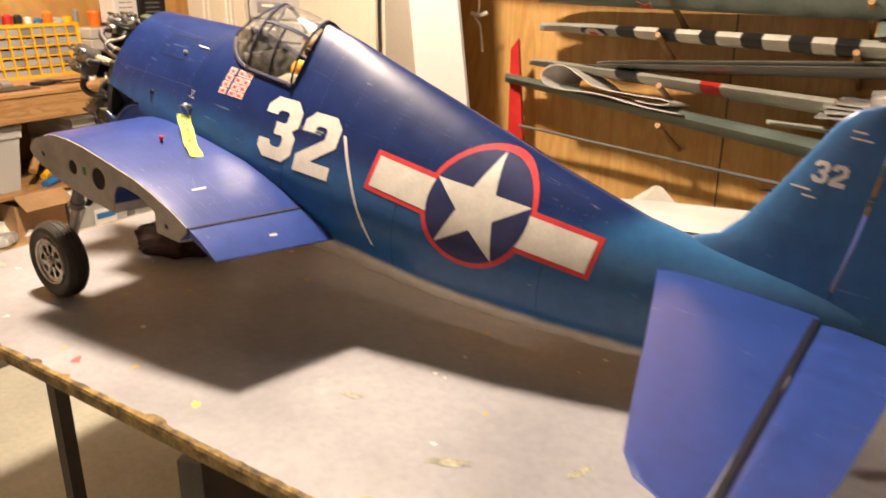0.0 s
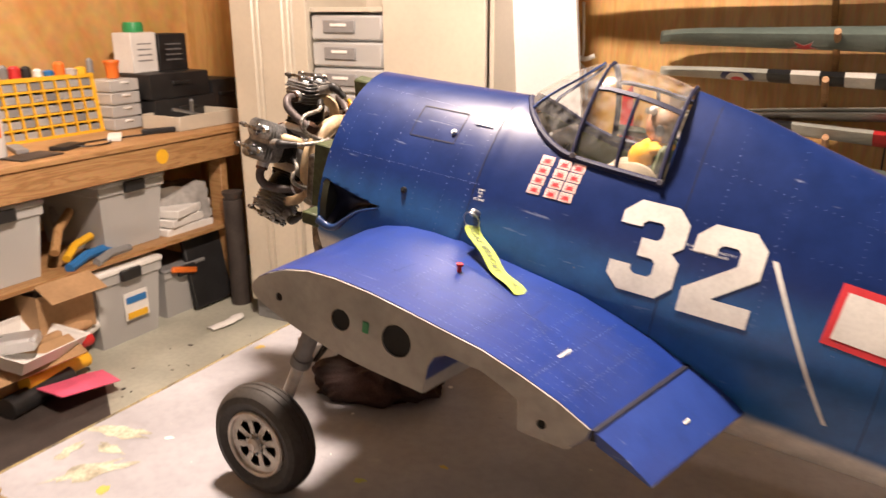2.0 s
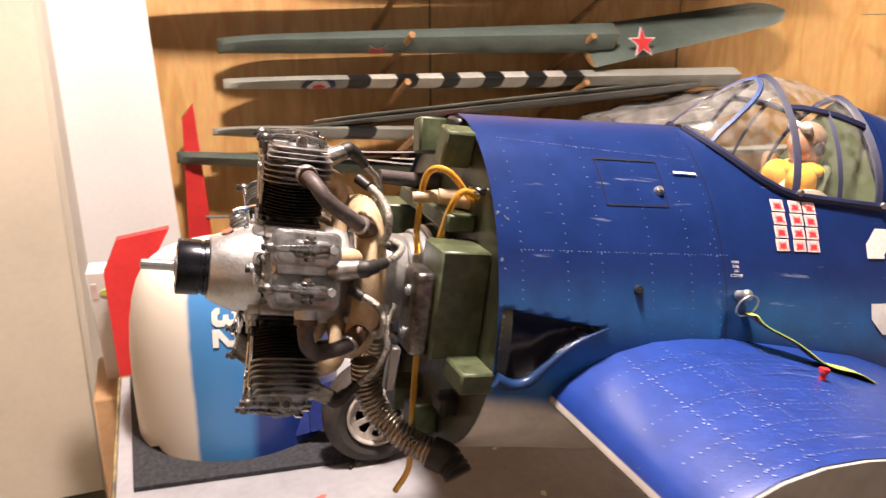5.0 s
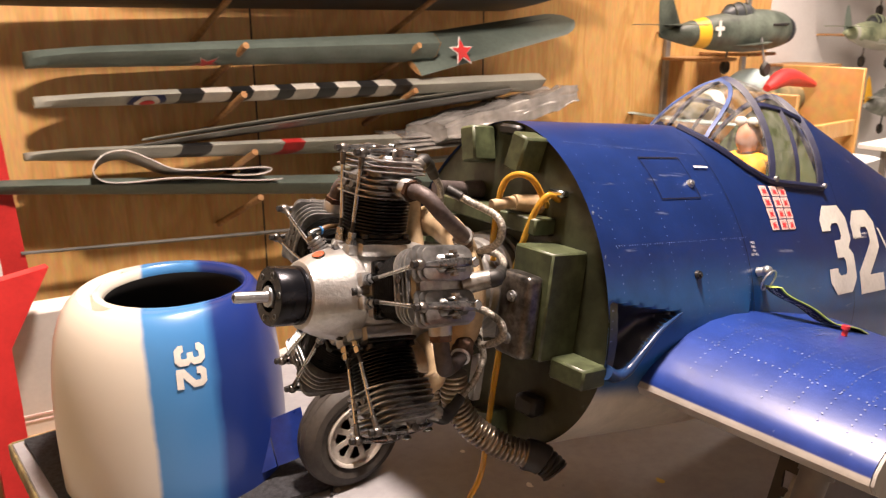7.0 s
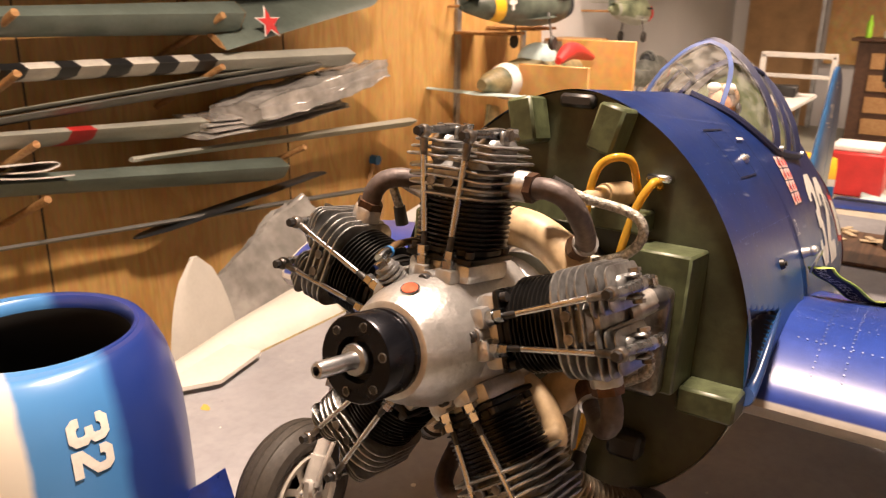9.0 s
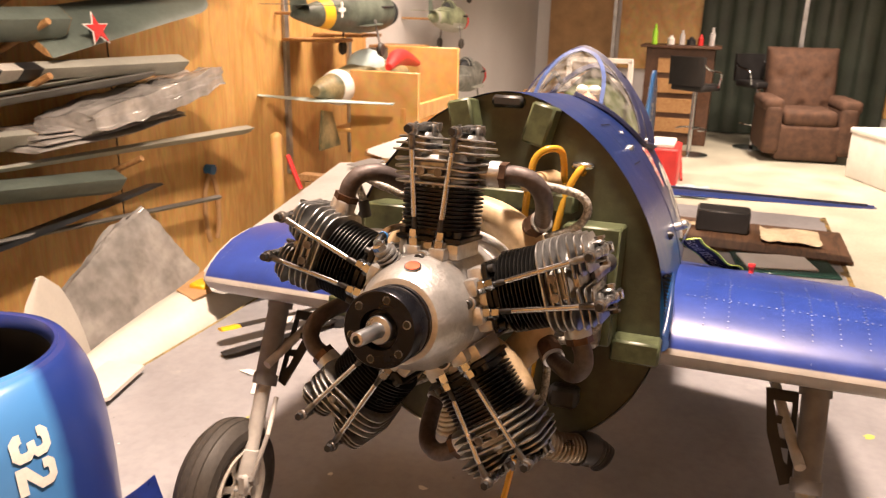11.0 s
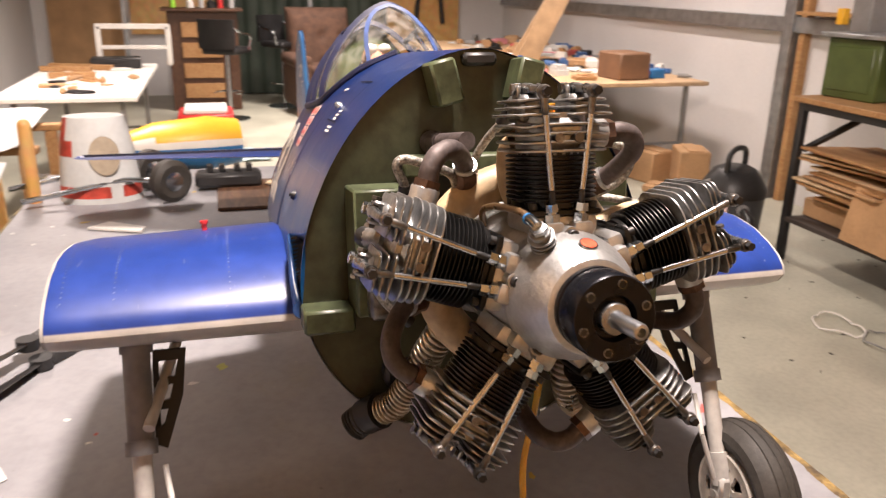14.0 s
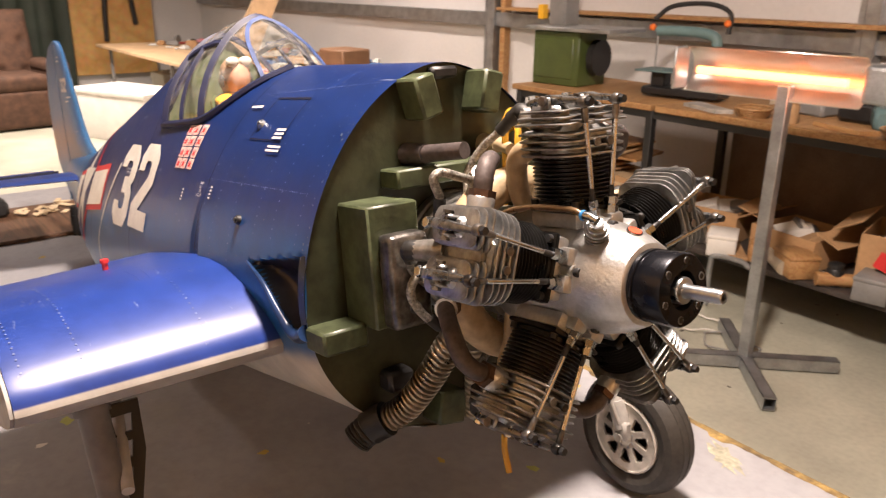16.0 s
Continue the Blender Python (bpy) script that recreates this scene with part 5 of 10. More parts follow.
part("oil_pipe", bm, M_BROWN, engine, "thin brown oil pipe")

# collector ring behind the cylinders
bm = B()
tube(bm, [ringpt(0.098, 0.074, 360 * k / 60) for k in range(60)] + [ringpt(0.098, 0.074, 0)], 0.0160, 14, False)
bmesh.ops.remove_doubles(bm, verts=bm.verts, dist=0.0001)
part("collector_ring", bm, M_COLLECT, engine, "beige exhaust collector ring")
bm = B()
lathe(bm, [(0.045, 0.042), (0.05, 0.05), (0.105, 0.052), (0.112, 0.045)], None, 36)
part("rear_case", bm, M_CAST, engine)


def fin(bm, m, hw, hl, r, z, t, wave=0.0):
    """A thin rounded cooling fin, bevelled at its rim, and waved along its front and rear where the casting is."""
    n = 6
    pts = []
    for cx, cy, a0 in ((hw - r, hl - r, 0), (-hw + r, hl - r, 90), (-hw + r, -hl + r, 180), (hw - r, -hl + r, 270)):
        pts += [(cx + r * math.cos(radians(a0 + 90 * k / n)), cy + r * math.sin(radians(a0 + 90 * k / n))) for k in range(n + 1)]
    rings = []
    for u, g in ((0.0, 0.0009), (0.25, 0.0), (0.75, 0.0), (1.0, 0.0009)):
        rings.append([bm.verts.new(m @ Vector((y * (1 - g / hl), x * (1 - g / hw), z + t * u + wave * math.cos(x / hw * 3.6) * (abs(y) / hl)))) for x, y in pts])
    skin(bm, rings, True, True)


for k in range(5):
    deg = 72 * k
    m = turned(k)
    flat = m.to_3x3().to_4x4()
    bm = B()
    cyl(bm, m @ Vector((0, 0, 0.056)), m @ Vector((0, 0, 0.10)), 0.0255, n=28)
    cyl(bm, m @ Vector((0, 0, 0.0615)), m @ Vector((0, 0, 0.0650)), 0.029, n=28)
    part("cylinder_barrel", bm, M_BARREL, engine, "black finned cylinder barrel", 30)
    bm = B()
    box(bm, m @ Vector((0, 0, 0.0580)), (0.058, 0.056, 0.0055), 0.004, flat, 2)
    part("base_flange", bm, M_BARREL, engine, "black square cylinder flange")
    for fx in (-1, 1):
        for fy in (-1, 1):
            bm = B()
            cyl(bm, m @ Vector((fx * 0.0235, fy * 0.0225, 0.0605)), m @ Vector((fx * 0.0235, fy * 0.0225, 0.0650)), 0.0034, n=10)
            part("flange_screw", bm, M_BLACK, engine)
    for j in range(10):
        z = 0.0672 + 0.0033 * j
        bm = B()
        lathe(bm, [(z, 0.026), (z, 0.0322), (z + 0.0004, 0.0330), (z + 0.0009, 0.0330), (z + 0.0013, 0.0322), (z + 0.0013, 0.026)], m @ pose(0, 0, 0, 0, -90, 0), 36)
        part("barrel_fin", bm, M_BARREL, engine)
    bm = B()
    cyl(bm, m @ Vector((0, 0, 0.0985)), m @ Vector((0, 0, 0.128)), 0.0255, n=24)
    box(bm, m @ Vector((0.012, 0, 0.1135)), (0.036, 0.026, 0.021), 0.003, flat)
    part("cylinder_head", bm, M_HEAD, engine, "bare alloy finned cylinder head", 30)
    for j in range(4):
        bm = B()
        fin(bm, m, 0.0352 + 0.0006 * j, 0.0345, 0.019, 0.1005 + 0.0062 * j, 0.0022, 0.0008 * j)
        part("head_fin", bm, M_HEAD, engine)
    for sd in (-1, 1):
        bm = B()
        cyl(bm, m @ Vector((0.030, sd * 0.0072, 0.1105)), m @ Vector((0.0365, sd * 0.0072, 0.1105)), 0.0034, n=12)
        part("head_screw", bm, M_LEADBLK, engine)
        for j in range(3):
            bm = B()
            fin(bm, m @ Matrix.Translation((0.0, sd * 0.0195, 0)), 0.0168 - 0.0012 * j, 0.0325 - 0.0025 * j, 0.008, 0.1258 + 0.0050 * j, 0.0020, 0.0006)
            part("rocker_fin", bm, M_HEAD, engine)
        bm = B()
        box(bm, m @ Vector((-0.003, sd * 0.0190, 0.131)), (0.034, 0.016, 0.020), 0.003, flat)
        part("rocker_housing", bm, M_HEAD, engine)
        # pedestal and cross pin
        bm = B()
        for dy in (-0.0068, 0.0068):
            box(bm, m @ Vector((0.000, sd * 0.0188 + dy, 0.1425)), (0.012, 0.0032, 0.0105), 0.0015, flat)
        part("rocker_pedestal", bm, M_HEAD, engine)
        bm = B()
        cyl(bm, m @ Vector((0.000, sd * 0.0188 - 0.0105, 0.1450)), m @ Vector((0.000, sd * 0.0188 + 0.0105, 0.1450)), 0.0026, n=12)
        for e in (-1, 1):
            cyl(bm, m @ Vector((0.000, sd * 0.0188 + e * 0.0088, 0.1450)), m @ Vector((0.000, sd * 0.0188 + e * 0.0112, 0.1450)), 0.0042, n=6)
        part("rocker_pin", bm, M_LEADBLK, engine, "dark steel rocker pin")
        # the arm, waisted at its pin and forked ahead
        bm = B()
        rings = []
        for x, w, h, z in ((-0.026, 0.0050, 0.004, 0.1432), (-0.022, 0.0082, 0.0055, 0.1440), (-0.014, 0.0080, 0.0058, 0.1452), (-0.004, 0.0088, 0.0085, 0.1452), (0.004, 0.0088, 0.0085, 0.1450), (0.014, 0.0064, 0.0060, 0.1446), (0.026, 0.0060, 0.0052, 0.1438), (0.031, 0.0040, 0.0040, 0.1434)):
            rings.append([bm.verts.new(m @ Vector((x, sd * (0.0188 + 0.0035 * x / 0.03 * -0.4) + w / 2 * math.copysign(abs(math.cos(t)) ** 0.6, math.cos(t)), z + h / 2 * math.copysign(abs(math.sin(t)) ** 0.6, math.sin(t))))) for t in (2 * math.pi * (i + 0.5) / 12 for i in range(12))])
        skin(bm, rings, True, True)
        part("rocker_arm", bm, M_ROCKER, engine, "bright worn steel rocker arm")
        bm = B()
        lathe(bm, [(0.1385, 0.0030), (0.1480, 0.0030), (0.1485, 0.0022)], m @ Matrix.Translation((-0.021, sd * 0.0188, 0)) @ pose(0, 0, 0, 0, -90, 0), 12)
        lathe(bm, [(0.1465, 0.0046), (0.1495, 0.0046), (0.1500, 0.0040)], m @ Matrix.Translation((-0.021, sd * 0.0188, 0)) @ pose(0, 0, 0, 0, -90, 0), 6)
        part("valve_adjuster", bm, M_CHROME, engine)
        # pushrod between two black ball joints
        a, b_ = m @ Vector((0.0305, sd * 0.0104, 0.0640)), m @ Vector((0.0345, sd * 0.0182, 0.1420))
        d = (b_ - a).normalized()
        bm = B()
        tube(bm, [a + (b_ - a) * u for u in (0.13, 0.135, 0.80, 0.805)], [0.0017, 0.0024, 0.0024, 0.0017], 12)
        part("pushrod", bm, M_ROD, engine, "bright steel pushrod")
        bm = B()
        tube(bm, [a + (b_ - a) * u for u in (0.0, 0.02, 0.10, 0.14)], [0.0019, 0.0026, 0.0025, 0.0016], 10)
        part("rod_end", bm, M_BLACK, engine)
        bm = B()
        tube(bm, [a + (b_ - a) * u for u in (0.79, 0.84, 0.93, 0.96)], [0.0017, 0.0027, 0.0029, 0.0022], 10)
        lathe(bm, [(-0.0042, 0.0022), (-0.0036, 0.0040), (-0.0014, 0.0050), (0.0014, 0.0050), (0.0036, 0.0040), (0.0042, 0.0022)], Matrix.Translation(b_) @ flat, 14)
        part("ball_joint", bm, M_LEADBLK, engine, "dark steel ball joint")
        bm = B()
        cyl(bm, b_ - Vector((0.007, 0, 0)), b_ + Vector((0.0068, 0, 0)), 0.0021, n=8)
        cyl(bm, b_ + Vector((0.0050, 0, 0)), b_ + Vector((0.0085, 0, 0)), 0.0036, 0.0032, 6)
        part("joint_screw", bm, M_BLACK, engine)
        bm = B()
        c = m @ Vector((0.0300, sd * 0.0104, 0.0520))
        cyl(bm, c - d * 0.002, c + d * 0.0060, 0.0058, n=6)
        cyl(bm, c + d * 0.0060, c + d * 0.0075, 0.0042, n=12)
        cyl(bm, c + d * 0.0075, c + d * 0.0130, 0.0050, 0.0047, 6)
        part("tappet_guide", bm, M_CHROME, engine, "bright hexagonal tappet guide")
    # exhaust stub, nut and bent pipe to the collector
    bm = B()
    lathe(bm, [(0.030, 0.0108), (0.0440, 0.0108), (0.0452, 0.0100)], m @ Matrix.Translation((-0.006, 0, 0.112)) @ pose(0, 0, 0, 0, 0, 90), 22)
    part("exhaust_stub", bm, M_CAST, engine)
    bm = B()
    cyl(bm, m @ Vector((-0.006, 0.0448, 0.112)), m @ Vector((-0.006, 0.0505, 0.112)), 0.0108, n=6)
    part("exhaust_nut", bm, M_NUT, engine, "brown heat-stained union nut")
    bm = B()
    end = ringpt(0.104, 0.088, deg + 41)
    dirn = (end - ringpt(0.122, 0.108, deg + 44)).normalized()
    cyl(bm, end - dirn * 0.016, end - dirn * 0.005, 0.0110, n=6)
    cyl(bm, end - dirn * 0.005, end + dirn * 0.003, 0.0095, n=16)
    part("exhaust_nut", bm, M_NUT, engine)
    bm = B()
    cyl(bm, end - dirn * 0.0195, end - dirn * 0.0160, 0.0098, n=18)
    part("union_washer", bm, M_CAST, engine)
    bm = B()
    tube(bm, curve([m @ Vector((-0.006, 0.050, 0.112)), m @ Vector((-0.0065, 0.060, 0.1125)), m @ Vector((-0.011, 0.071, 0.1080)), m @ Vector((-0.024, 0.0770, 0.0950)), end - dirn * 0.018, end + dirn * 0.010], 8), 0.0076, 16)
    part("exhaust_pipe", bm, M_PIPE, engine, "dark burnt exhaust pipe")
    # plug cap and braided lead running back
    bm = B()
    a, b_ = m @ Vector((-0.024, 0.000, 0.122)), m @ Vector((-0.050, -0.004, 0.134))
    d = (b_ - a).normalized()
    cyl(bm, a, a + d * 0.008, 0.0110, 0.0110, 14)
    cyl(bm, a + d * 0.008, b_, 0.0098, 0.0085, 14)
    part("plug_cap", bm, M_CAP, engine, "grey metal spark plug cap")
    down = m @ Vector((-0.076, -0.012, 0.121))
    bm = B()
    tube(bm, curve([b_ - d * 0.004, b_ + d * 0.006, b_ + (down - b_) * 0.5 + d * 0.004, down], 5), [0.0084] * 6 + [0.0070] * 4 + [0.0056] * 6, 12)
    part("plug_boot", bm, M_RUBK, engine)
    bm = B()
    tube(bm, curve([down, m @ Vector((-0.092, -0.020, 0.108)), m @ Vector((-0.103, -0.030, 0.088)), m @ Vector((-0.100, -0.036, 0.068)), ringpt(0.062, 0.052, deg - 38)], 8), 0.0036, 10)
    part("ignition_lead", bm, M_BRAID, engine, "braided ignition lead")
    # intake pipe down the back
    bm = B()
    tube(bm, curve([m @ Vector((-0.028, -0.014, 0.108)), m @ Vector((-0.050, -0.015, 0.098)), m @ Vector((-0.056, -0.012, 0.070)), m @ Vector((-0.055, 0, 0.045))], 6), 0.0095, 12)
    part("intake_pipe", bm, M_COLLECT, engine)

# ribbed flexible exhaust hoses down to the belly
def even(pts, step):
    """The same line in even steps of its length."""
    at = [0.0]
    for a, b_ in zip(pts, pts[1:]):
        at.append(at[-1] + (b_ - a).length)
    return [Vector([float(np.interp(d, at, [p[i] for p in pts])) for i in range(3)]) for d in np.arange(0, at[-1], step)]


for rad, mat, pts in ((0.0150, M_FLEX, [(0.086, 0.050, -0.078), (0.080, 0.052, -0.108), (0.064, 0.064, -0.134), (0.036, 0.086, -0.152), (0.006, 0.108, -0.160)]), (0.0145, M_FLEX, [(0.082, -0.060, -0.050), (0.070, -0.071, -0.072), (0.050, -0.082, -0.104), (0.026, -0.096, -0.134), (0.004, -0.114, -0.150)]), (0.0110, M_DUCT, [(0.052, -0.026, -0.085), (0.049, -0.026, -0.12), (0.044, -0.025, -0.160)])):
    line = even(curve(pts, 40), 0.0011)
    bm = B()
    tube(bm, line, [rad * (1.0, 0.97, 0.80, 0.80, 0.97)[i % 5] for i in range(len(line))], 18)
    part("flex_hose", bm, mat, engine, "ribbed metal flexible hose", 35)
    if mat is M_FLEX:
        e, d = line[-1], (line[-1] - line[-12]).normalized()
        out = Vector((-0.3, math.copysign(0.6, e.y), -0.6)).normalized()
        bend = curve([e - d * 0.010, e + d * 0.006, e + d * 0.014 + out * 0.008, e + d * 0.015 + out * 0.016], 8)
        bm = B()
        tube(bm, bend, [0.0175 if i < 12 else (0.0160 if i % 3 else 0.0145) for i in range(len(bend))], 18)
        part("hose_boot", bm, M_RUBK, engine, "black rubber boot")

# the longer braided leads that loop out beside the heads
for pts in ([(0.125, -0.098, 0.020), (0.102, -0.093, 0.017), (0.101, -0.116, 0.010), (0.099, -0.122, -0.005), (0.097, -0.111, -0.024), (0.095, -0.097, -0.036)], [(0.118, -0.098, 0.066), (0.121, -0.099, 0.076), (0.123, -0.105, 0.091), (0.124, -0.098, 0.096), (0.123, -0.082, 0.091), (0.115, -0.060, 0.082), (0.080, -0.045, 0.060)], [(0.112, 0.040, 0.112), (0.100, 0.056, 0.105), (0.099, 0.094, 0.099), (0.097, 0.104, 0.086), (0.095, 0.095, 0.070), (0.093, 0.073, 0.059), (0.075, 0.050, 0.050)], [(0.082, 0.070, -0.030), (0.090, 0.091, -0.033), (0.093, 0.119, -0.018), (0.094, 0.121, -0.004), (0.098, 0.106, 0.004), (0.118, 0.092, 0.012)]):
    bm = B()
    tube(bm, curve(pts, 9), 0.0038, 12)
    part("ignition_lead", bm, M_BRAID, engine, "looped braided ignition lead")
    for p, q in ((pts[0], pts[1]), (pts[-1], pts[-2])):
        bm = B()
        a, d = Vector(p), (Vector(q) - Vector(p)).normalized()
        cyl(bm, a - d * 0.006, a + d * 0.010, 0.0056, 0.0050, 12)
        part("lead_ferrule", bm, M_RUBK, engine)

# fuel lines, fitting and clip on the firewall
for pts in ([(-0.004, 0.060, 0.105), (0.03, 0.060, 0.135), (0.045, 0.040, 0.125), (0.045, 0.035, 0.07), (0.04, 0.035, 0.04)], [(0.0, 0.078, 0.115), (0.018, 0.078, 0.118), (0.026, 0.068, 0.09), (0.03, 0.060, 0.03), (0.03, 0.055, -0.06), (0.02, 0.045, -0.15), (0.01, 0.035, -0.215), (0.02, 0.03, -0.25)]):
    bm = B()
    tube(bm, curve(pts, 8), 0.0036, 10)
    part("fuel_line", bm, M_AMBER, engine, "amber clear fuel line")
bm = B()
cyl(bm, (-0.004, 0.048, 0.105), (0.03, 0.042, 0.105), 0.011, 0.0085, 16)
cyl(bm, (0.03, 0.042, 0.105), (0.055, 0.036, 0.10), 0.007, 0.006, 12)
part("fuel_fitting", bm, M_COLLECT, engine)
bm = B()
box(bm, (0.002, 0.078, 0.122), (0.012, 0.022, 0.007), 0.002)
part("hose_clip", bm, M_CHROME, engine)
bm = B()
cyl(bm, (-0.004, -0.05, 0.105), (0.03, -0.046, 0.105), 0.011, 0.0095, 16)
cyl(bm, (0.03, -0.046, 0.105), (0.075, -0.035, 0.107), 0.0085, 0.008, 12)
part("breather_fitting", bm, M_PIPE, engine)
bm = B()
box(bm, (0.055, 0.052, -0.085), (0.012, 0.012, 0.05), 0.002)
part("hose_bracket", bm, M_CAST, engine)

# ---- the table under the aeroplane ----
TABLE_Z = 0.74
table = thing("work_table", "long grey-painted work table with a worn yellowed edge and steel legs", "table")
bm = B()
box(bm, ((0.43 - 2.35) / 2, (0.595 - 0.85) / 2, TABLE_Z - 0.011), (2.78, 1.445, 0.022), 0.003)
part("tabletop", bm, M_TABLE, table, "grey painted board, scuffed and paint-spotted")
M_SMEAR = material("faded_yellow_smear", (0.375, 0.365, 0.28), 0.6, vary=0.25, scale=30, fine=120)
M_EDGE = material("worn_table_edge", (0.30, 0.24, 0.10), 0.8, vary=0.4, scale=22, fine=120, bump=0.5, stain=(0.09, 0.075, 0.05))
for c, s in (((-0.96, 0.597, TABLE_Z - 0.014), (2.78, 0.006, 0.030)), ((0.432, -0.127, TABLE_Z - 0.014), (0.006, 1.45, 0.030)), ((-0.96, -0.852, TABLE_Z - 0.014), (2.78, 0.006, 0.030))):
    bm = B()
    box(bm, c, s, 0.002)
    part("edge_strip", bm, M_EDGE, table, "chipped yellowish edge")
# the paint is worn through along the rim, knocked and uneven
def worn_rim(p, q, inward, seed):
    rnd = random.Random(seed)
    p, q, n = Vector(p), Vector(q), Vector(inward)
    bm = B()
    steps = int((q - p).length / 0.012)
    prev = None
    for k in range(steps + 1):
        c = p + (q - p) * (k / steps)
        w = 0.006 + 0.006 * (0.5 + 0.5 * noise.noise(Vector((k * 0.21, seed, 0)))) + rnd.uniform(0, 0.003)
        if noise.noise(Vector((k * 0.13, seed, 5.0))) > 0.33:
            w += 0.010
        drop = 0.003 * abs(noise.noise(Vector((k * 0.3, seed, 2.0))))
        row = [bm.verts.new(c - n * (0.0045 + drop) + Vector((0, 0, -0.004))), bm.verts.new(c - n * 0.002 + Vector((0, 0, 0.0022 - drop))), bm.verts.new(c + n * w * 0.6 + Vector((0, 0, 0.0016))), bm.verts.new(c + n * w + Vector((0, 0, 0.0003)))]
        if prev:
            for a in range(3):
                bm.faces.new((prev[a], row[a], row[a + 1], prev[a + 1]))
        prev = row
    bmesh.ops.recalc_face_normals(bm, faces=bm.faces)
    part("worn_rim", bm, M_RIM, table, "ochre rim where paint has worn away")


M_RIM = material("worn_ochre_rim", (0.27, 0.185, 0.06), 0.85, vary=0.45, scale=30, fine=140, bump=0.6, stain=(0.07, 0.05, 0.03))
worn_rim((-2.35, 0.597, TABLE_Z), (0.432, 0.597, TABLE_Z), (0, -1, 0), 3)
for x, y, r, a in ((0.36, 0.36, 0.05, 20), (0.30, 0.47, 0.055, 60), (0.39, 0.45, 0.03, 100), (0.335, 0.41, 0.028, 0), (-1.12, 0.40, 0.03, 30), (-1.3, 0.31, 0.022, 70), (-0.86, 0.33, 0.018, 10), (0.05, 0.54, 0.04, 150)):
    rnd = random.Random(int(1000 * (x + y)))
    bm = B()
    plate(bm, [(r * rnd.uniform(0.35, 1.0) * math.cos(b) * 1.7, r * rnd.uniform(0.35, 1.0) * math.sin(b) * 0.6) for b in (2 * math.pi * j / 22 for j in range(22))], pose(x, y, TABLE_Z + 0.0007, 0, 0, a), 0)
    part("paint_smear", bm, M_SMEAR, table, "faint smear of yellow paint")
for x, y in ((-0.26, 0.57), (-0.26, -0.82), (-2.0, 0.57), (-2.0, -0.82)):
    bm = B()
    for d in (-0.012, 0.012):
        box(bm, (x + d * 1.6, y - abs(d), 0.36), (0.028 if d > 0 else 0.004, 0.004 if d > 0 else 0.028, 0.718))
    part("table_leg", bm, M_LINER, table, "dark steel angle leg")
for y in (0.55, -0.80):
    bm = B()
    box(bm, (-0.96, y, TABLE_Z - 0.045), (2.6, 0.03, 0.04), 0.002)
    part("side_rail", bm, M_LINER, table)

# ---- things on the table ----
M_MAT = material("dark_glittery_mat", (0.03, 0.032, 0.038), 0.85, vary=0.4, scale=120, fine=400, bump=0.6)
M_SILVER = material("crinkled_grey_film", (0.50, 0.49, 0.47), 0.22, metal=0.35, vary=0.2, scale=9, fine=30, bump=0.35)
M_PALEGREY = material("pale_grey_wing_paint", (0.54, 0.56, 0.56), 0.5, vary=0.08, scale=4, fine=60, bump=0.05)
M_RAG = material("dark_brown_rag", (0.040, 0.021, 0.018), 0.95, vary=0.35, scale=14, fine=260, bump=0.8)


M_WING2 = material("deep_blue_flap_paint", (0.012, 0.028, 0.17), 0.3, vary=0.2, scale=24, fine=120, bump=0.05, coat=0.3)


def cowl_paint():
    """Three bands round the upright cowl: off-white belly, light blue side, deep blue back, with soft overspray between."""
    m = bpy.data.materials.new("cowl_paint")
    m.use_nodes = True
    nt = m.node_tree
    b = nt.nodes["Principled BSDF"]
    tc, sep = nt.nodes.new("ShaderNodeTexCoord"), nt.nodes.new("ShaderNodeSeparateXYZ")
    ns = nt.nodes.new("ShaderNodeTexNoise")
    ns.inputs["Scale"].default_value, ns.inputs["Detail"].default_value = 9, 6
    link(nt, tc.outputs["Object"], ns.inputs["Vector"])
    link(nt, tc.outputs["Object"], sep.inputs[0])
    add = nt.nodes.new("ShaderNodeMath")
    add.operation = "MULTIPLY_ADD"
    add.inputs[1].default_value = 0.02
    link(nt, ns.outputs[0], add.inputs[0])
    link(nt, sep.outputs[0], add.inputs[2])
    mr = nt.nodes.new("ShaderNodeMapRange")
    mr.inputs["From Min"].default_value, mr.inputs["From Max"].default_value = -0.17, 0.17
    link(nt, add.outputs[0], mr.inputs[0])
    rp = nt.nodes.new("ShaderNodeValToRGB")
    els = rp.color_ramp.elements
    els[0].position, els[0].color = 0.0, (0.012, 0.028, 0.19, 1)
    els[1].position, els[1].color = 1.0, (0.62, 0.60, 0.53, 1)
    for pos, c in ((0.32, (0.010, 0.030, 0.17, 1)), (0.372, (0.05, 0.19, 0.46, 1)), (0.612, (0.06, 0.21, 0.48, 1)), (0.636, (0.62, 0.60, 0.53, 1))):
        e = els.new(pos)
        e.color = c
    link(nt, mr.outputs[0], rp.inputs[0])
    link(nt, rp.outputs[0], b.inputs["Base Color"])
    b.inputs["Roughness"].default_value = 0.32
    b.inputs["Coat Weight"].default_value, b.inputs["Coat Roughness"].default_value = 0.25, 0.25
    return m


CM = pose(0.208, -0.605, TABLE_Z + 0.009, 0, 0, -18)
cowl = thing("engine_cowl", "round three-tone engine cowl standing nose-up on a dark mat", "engine cowl", CM)
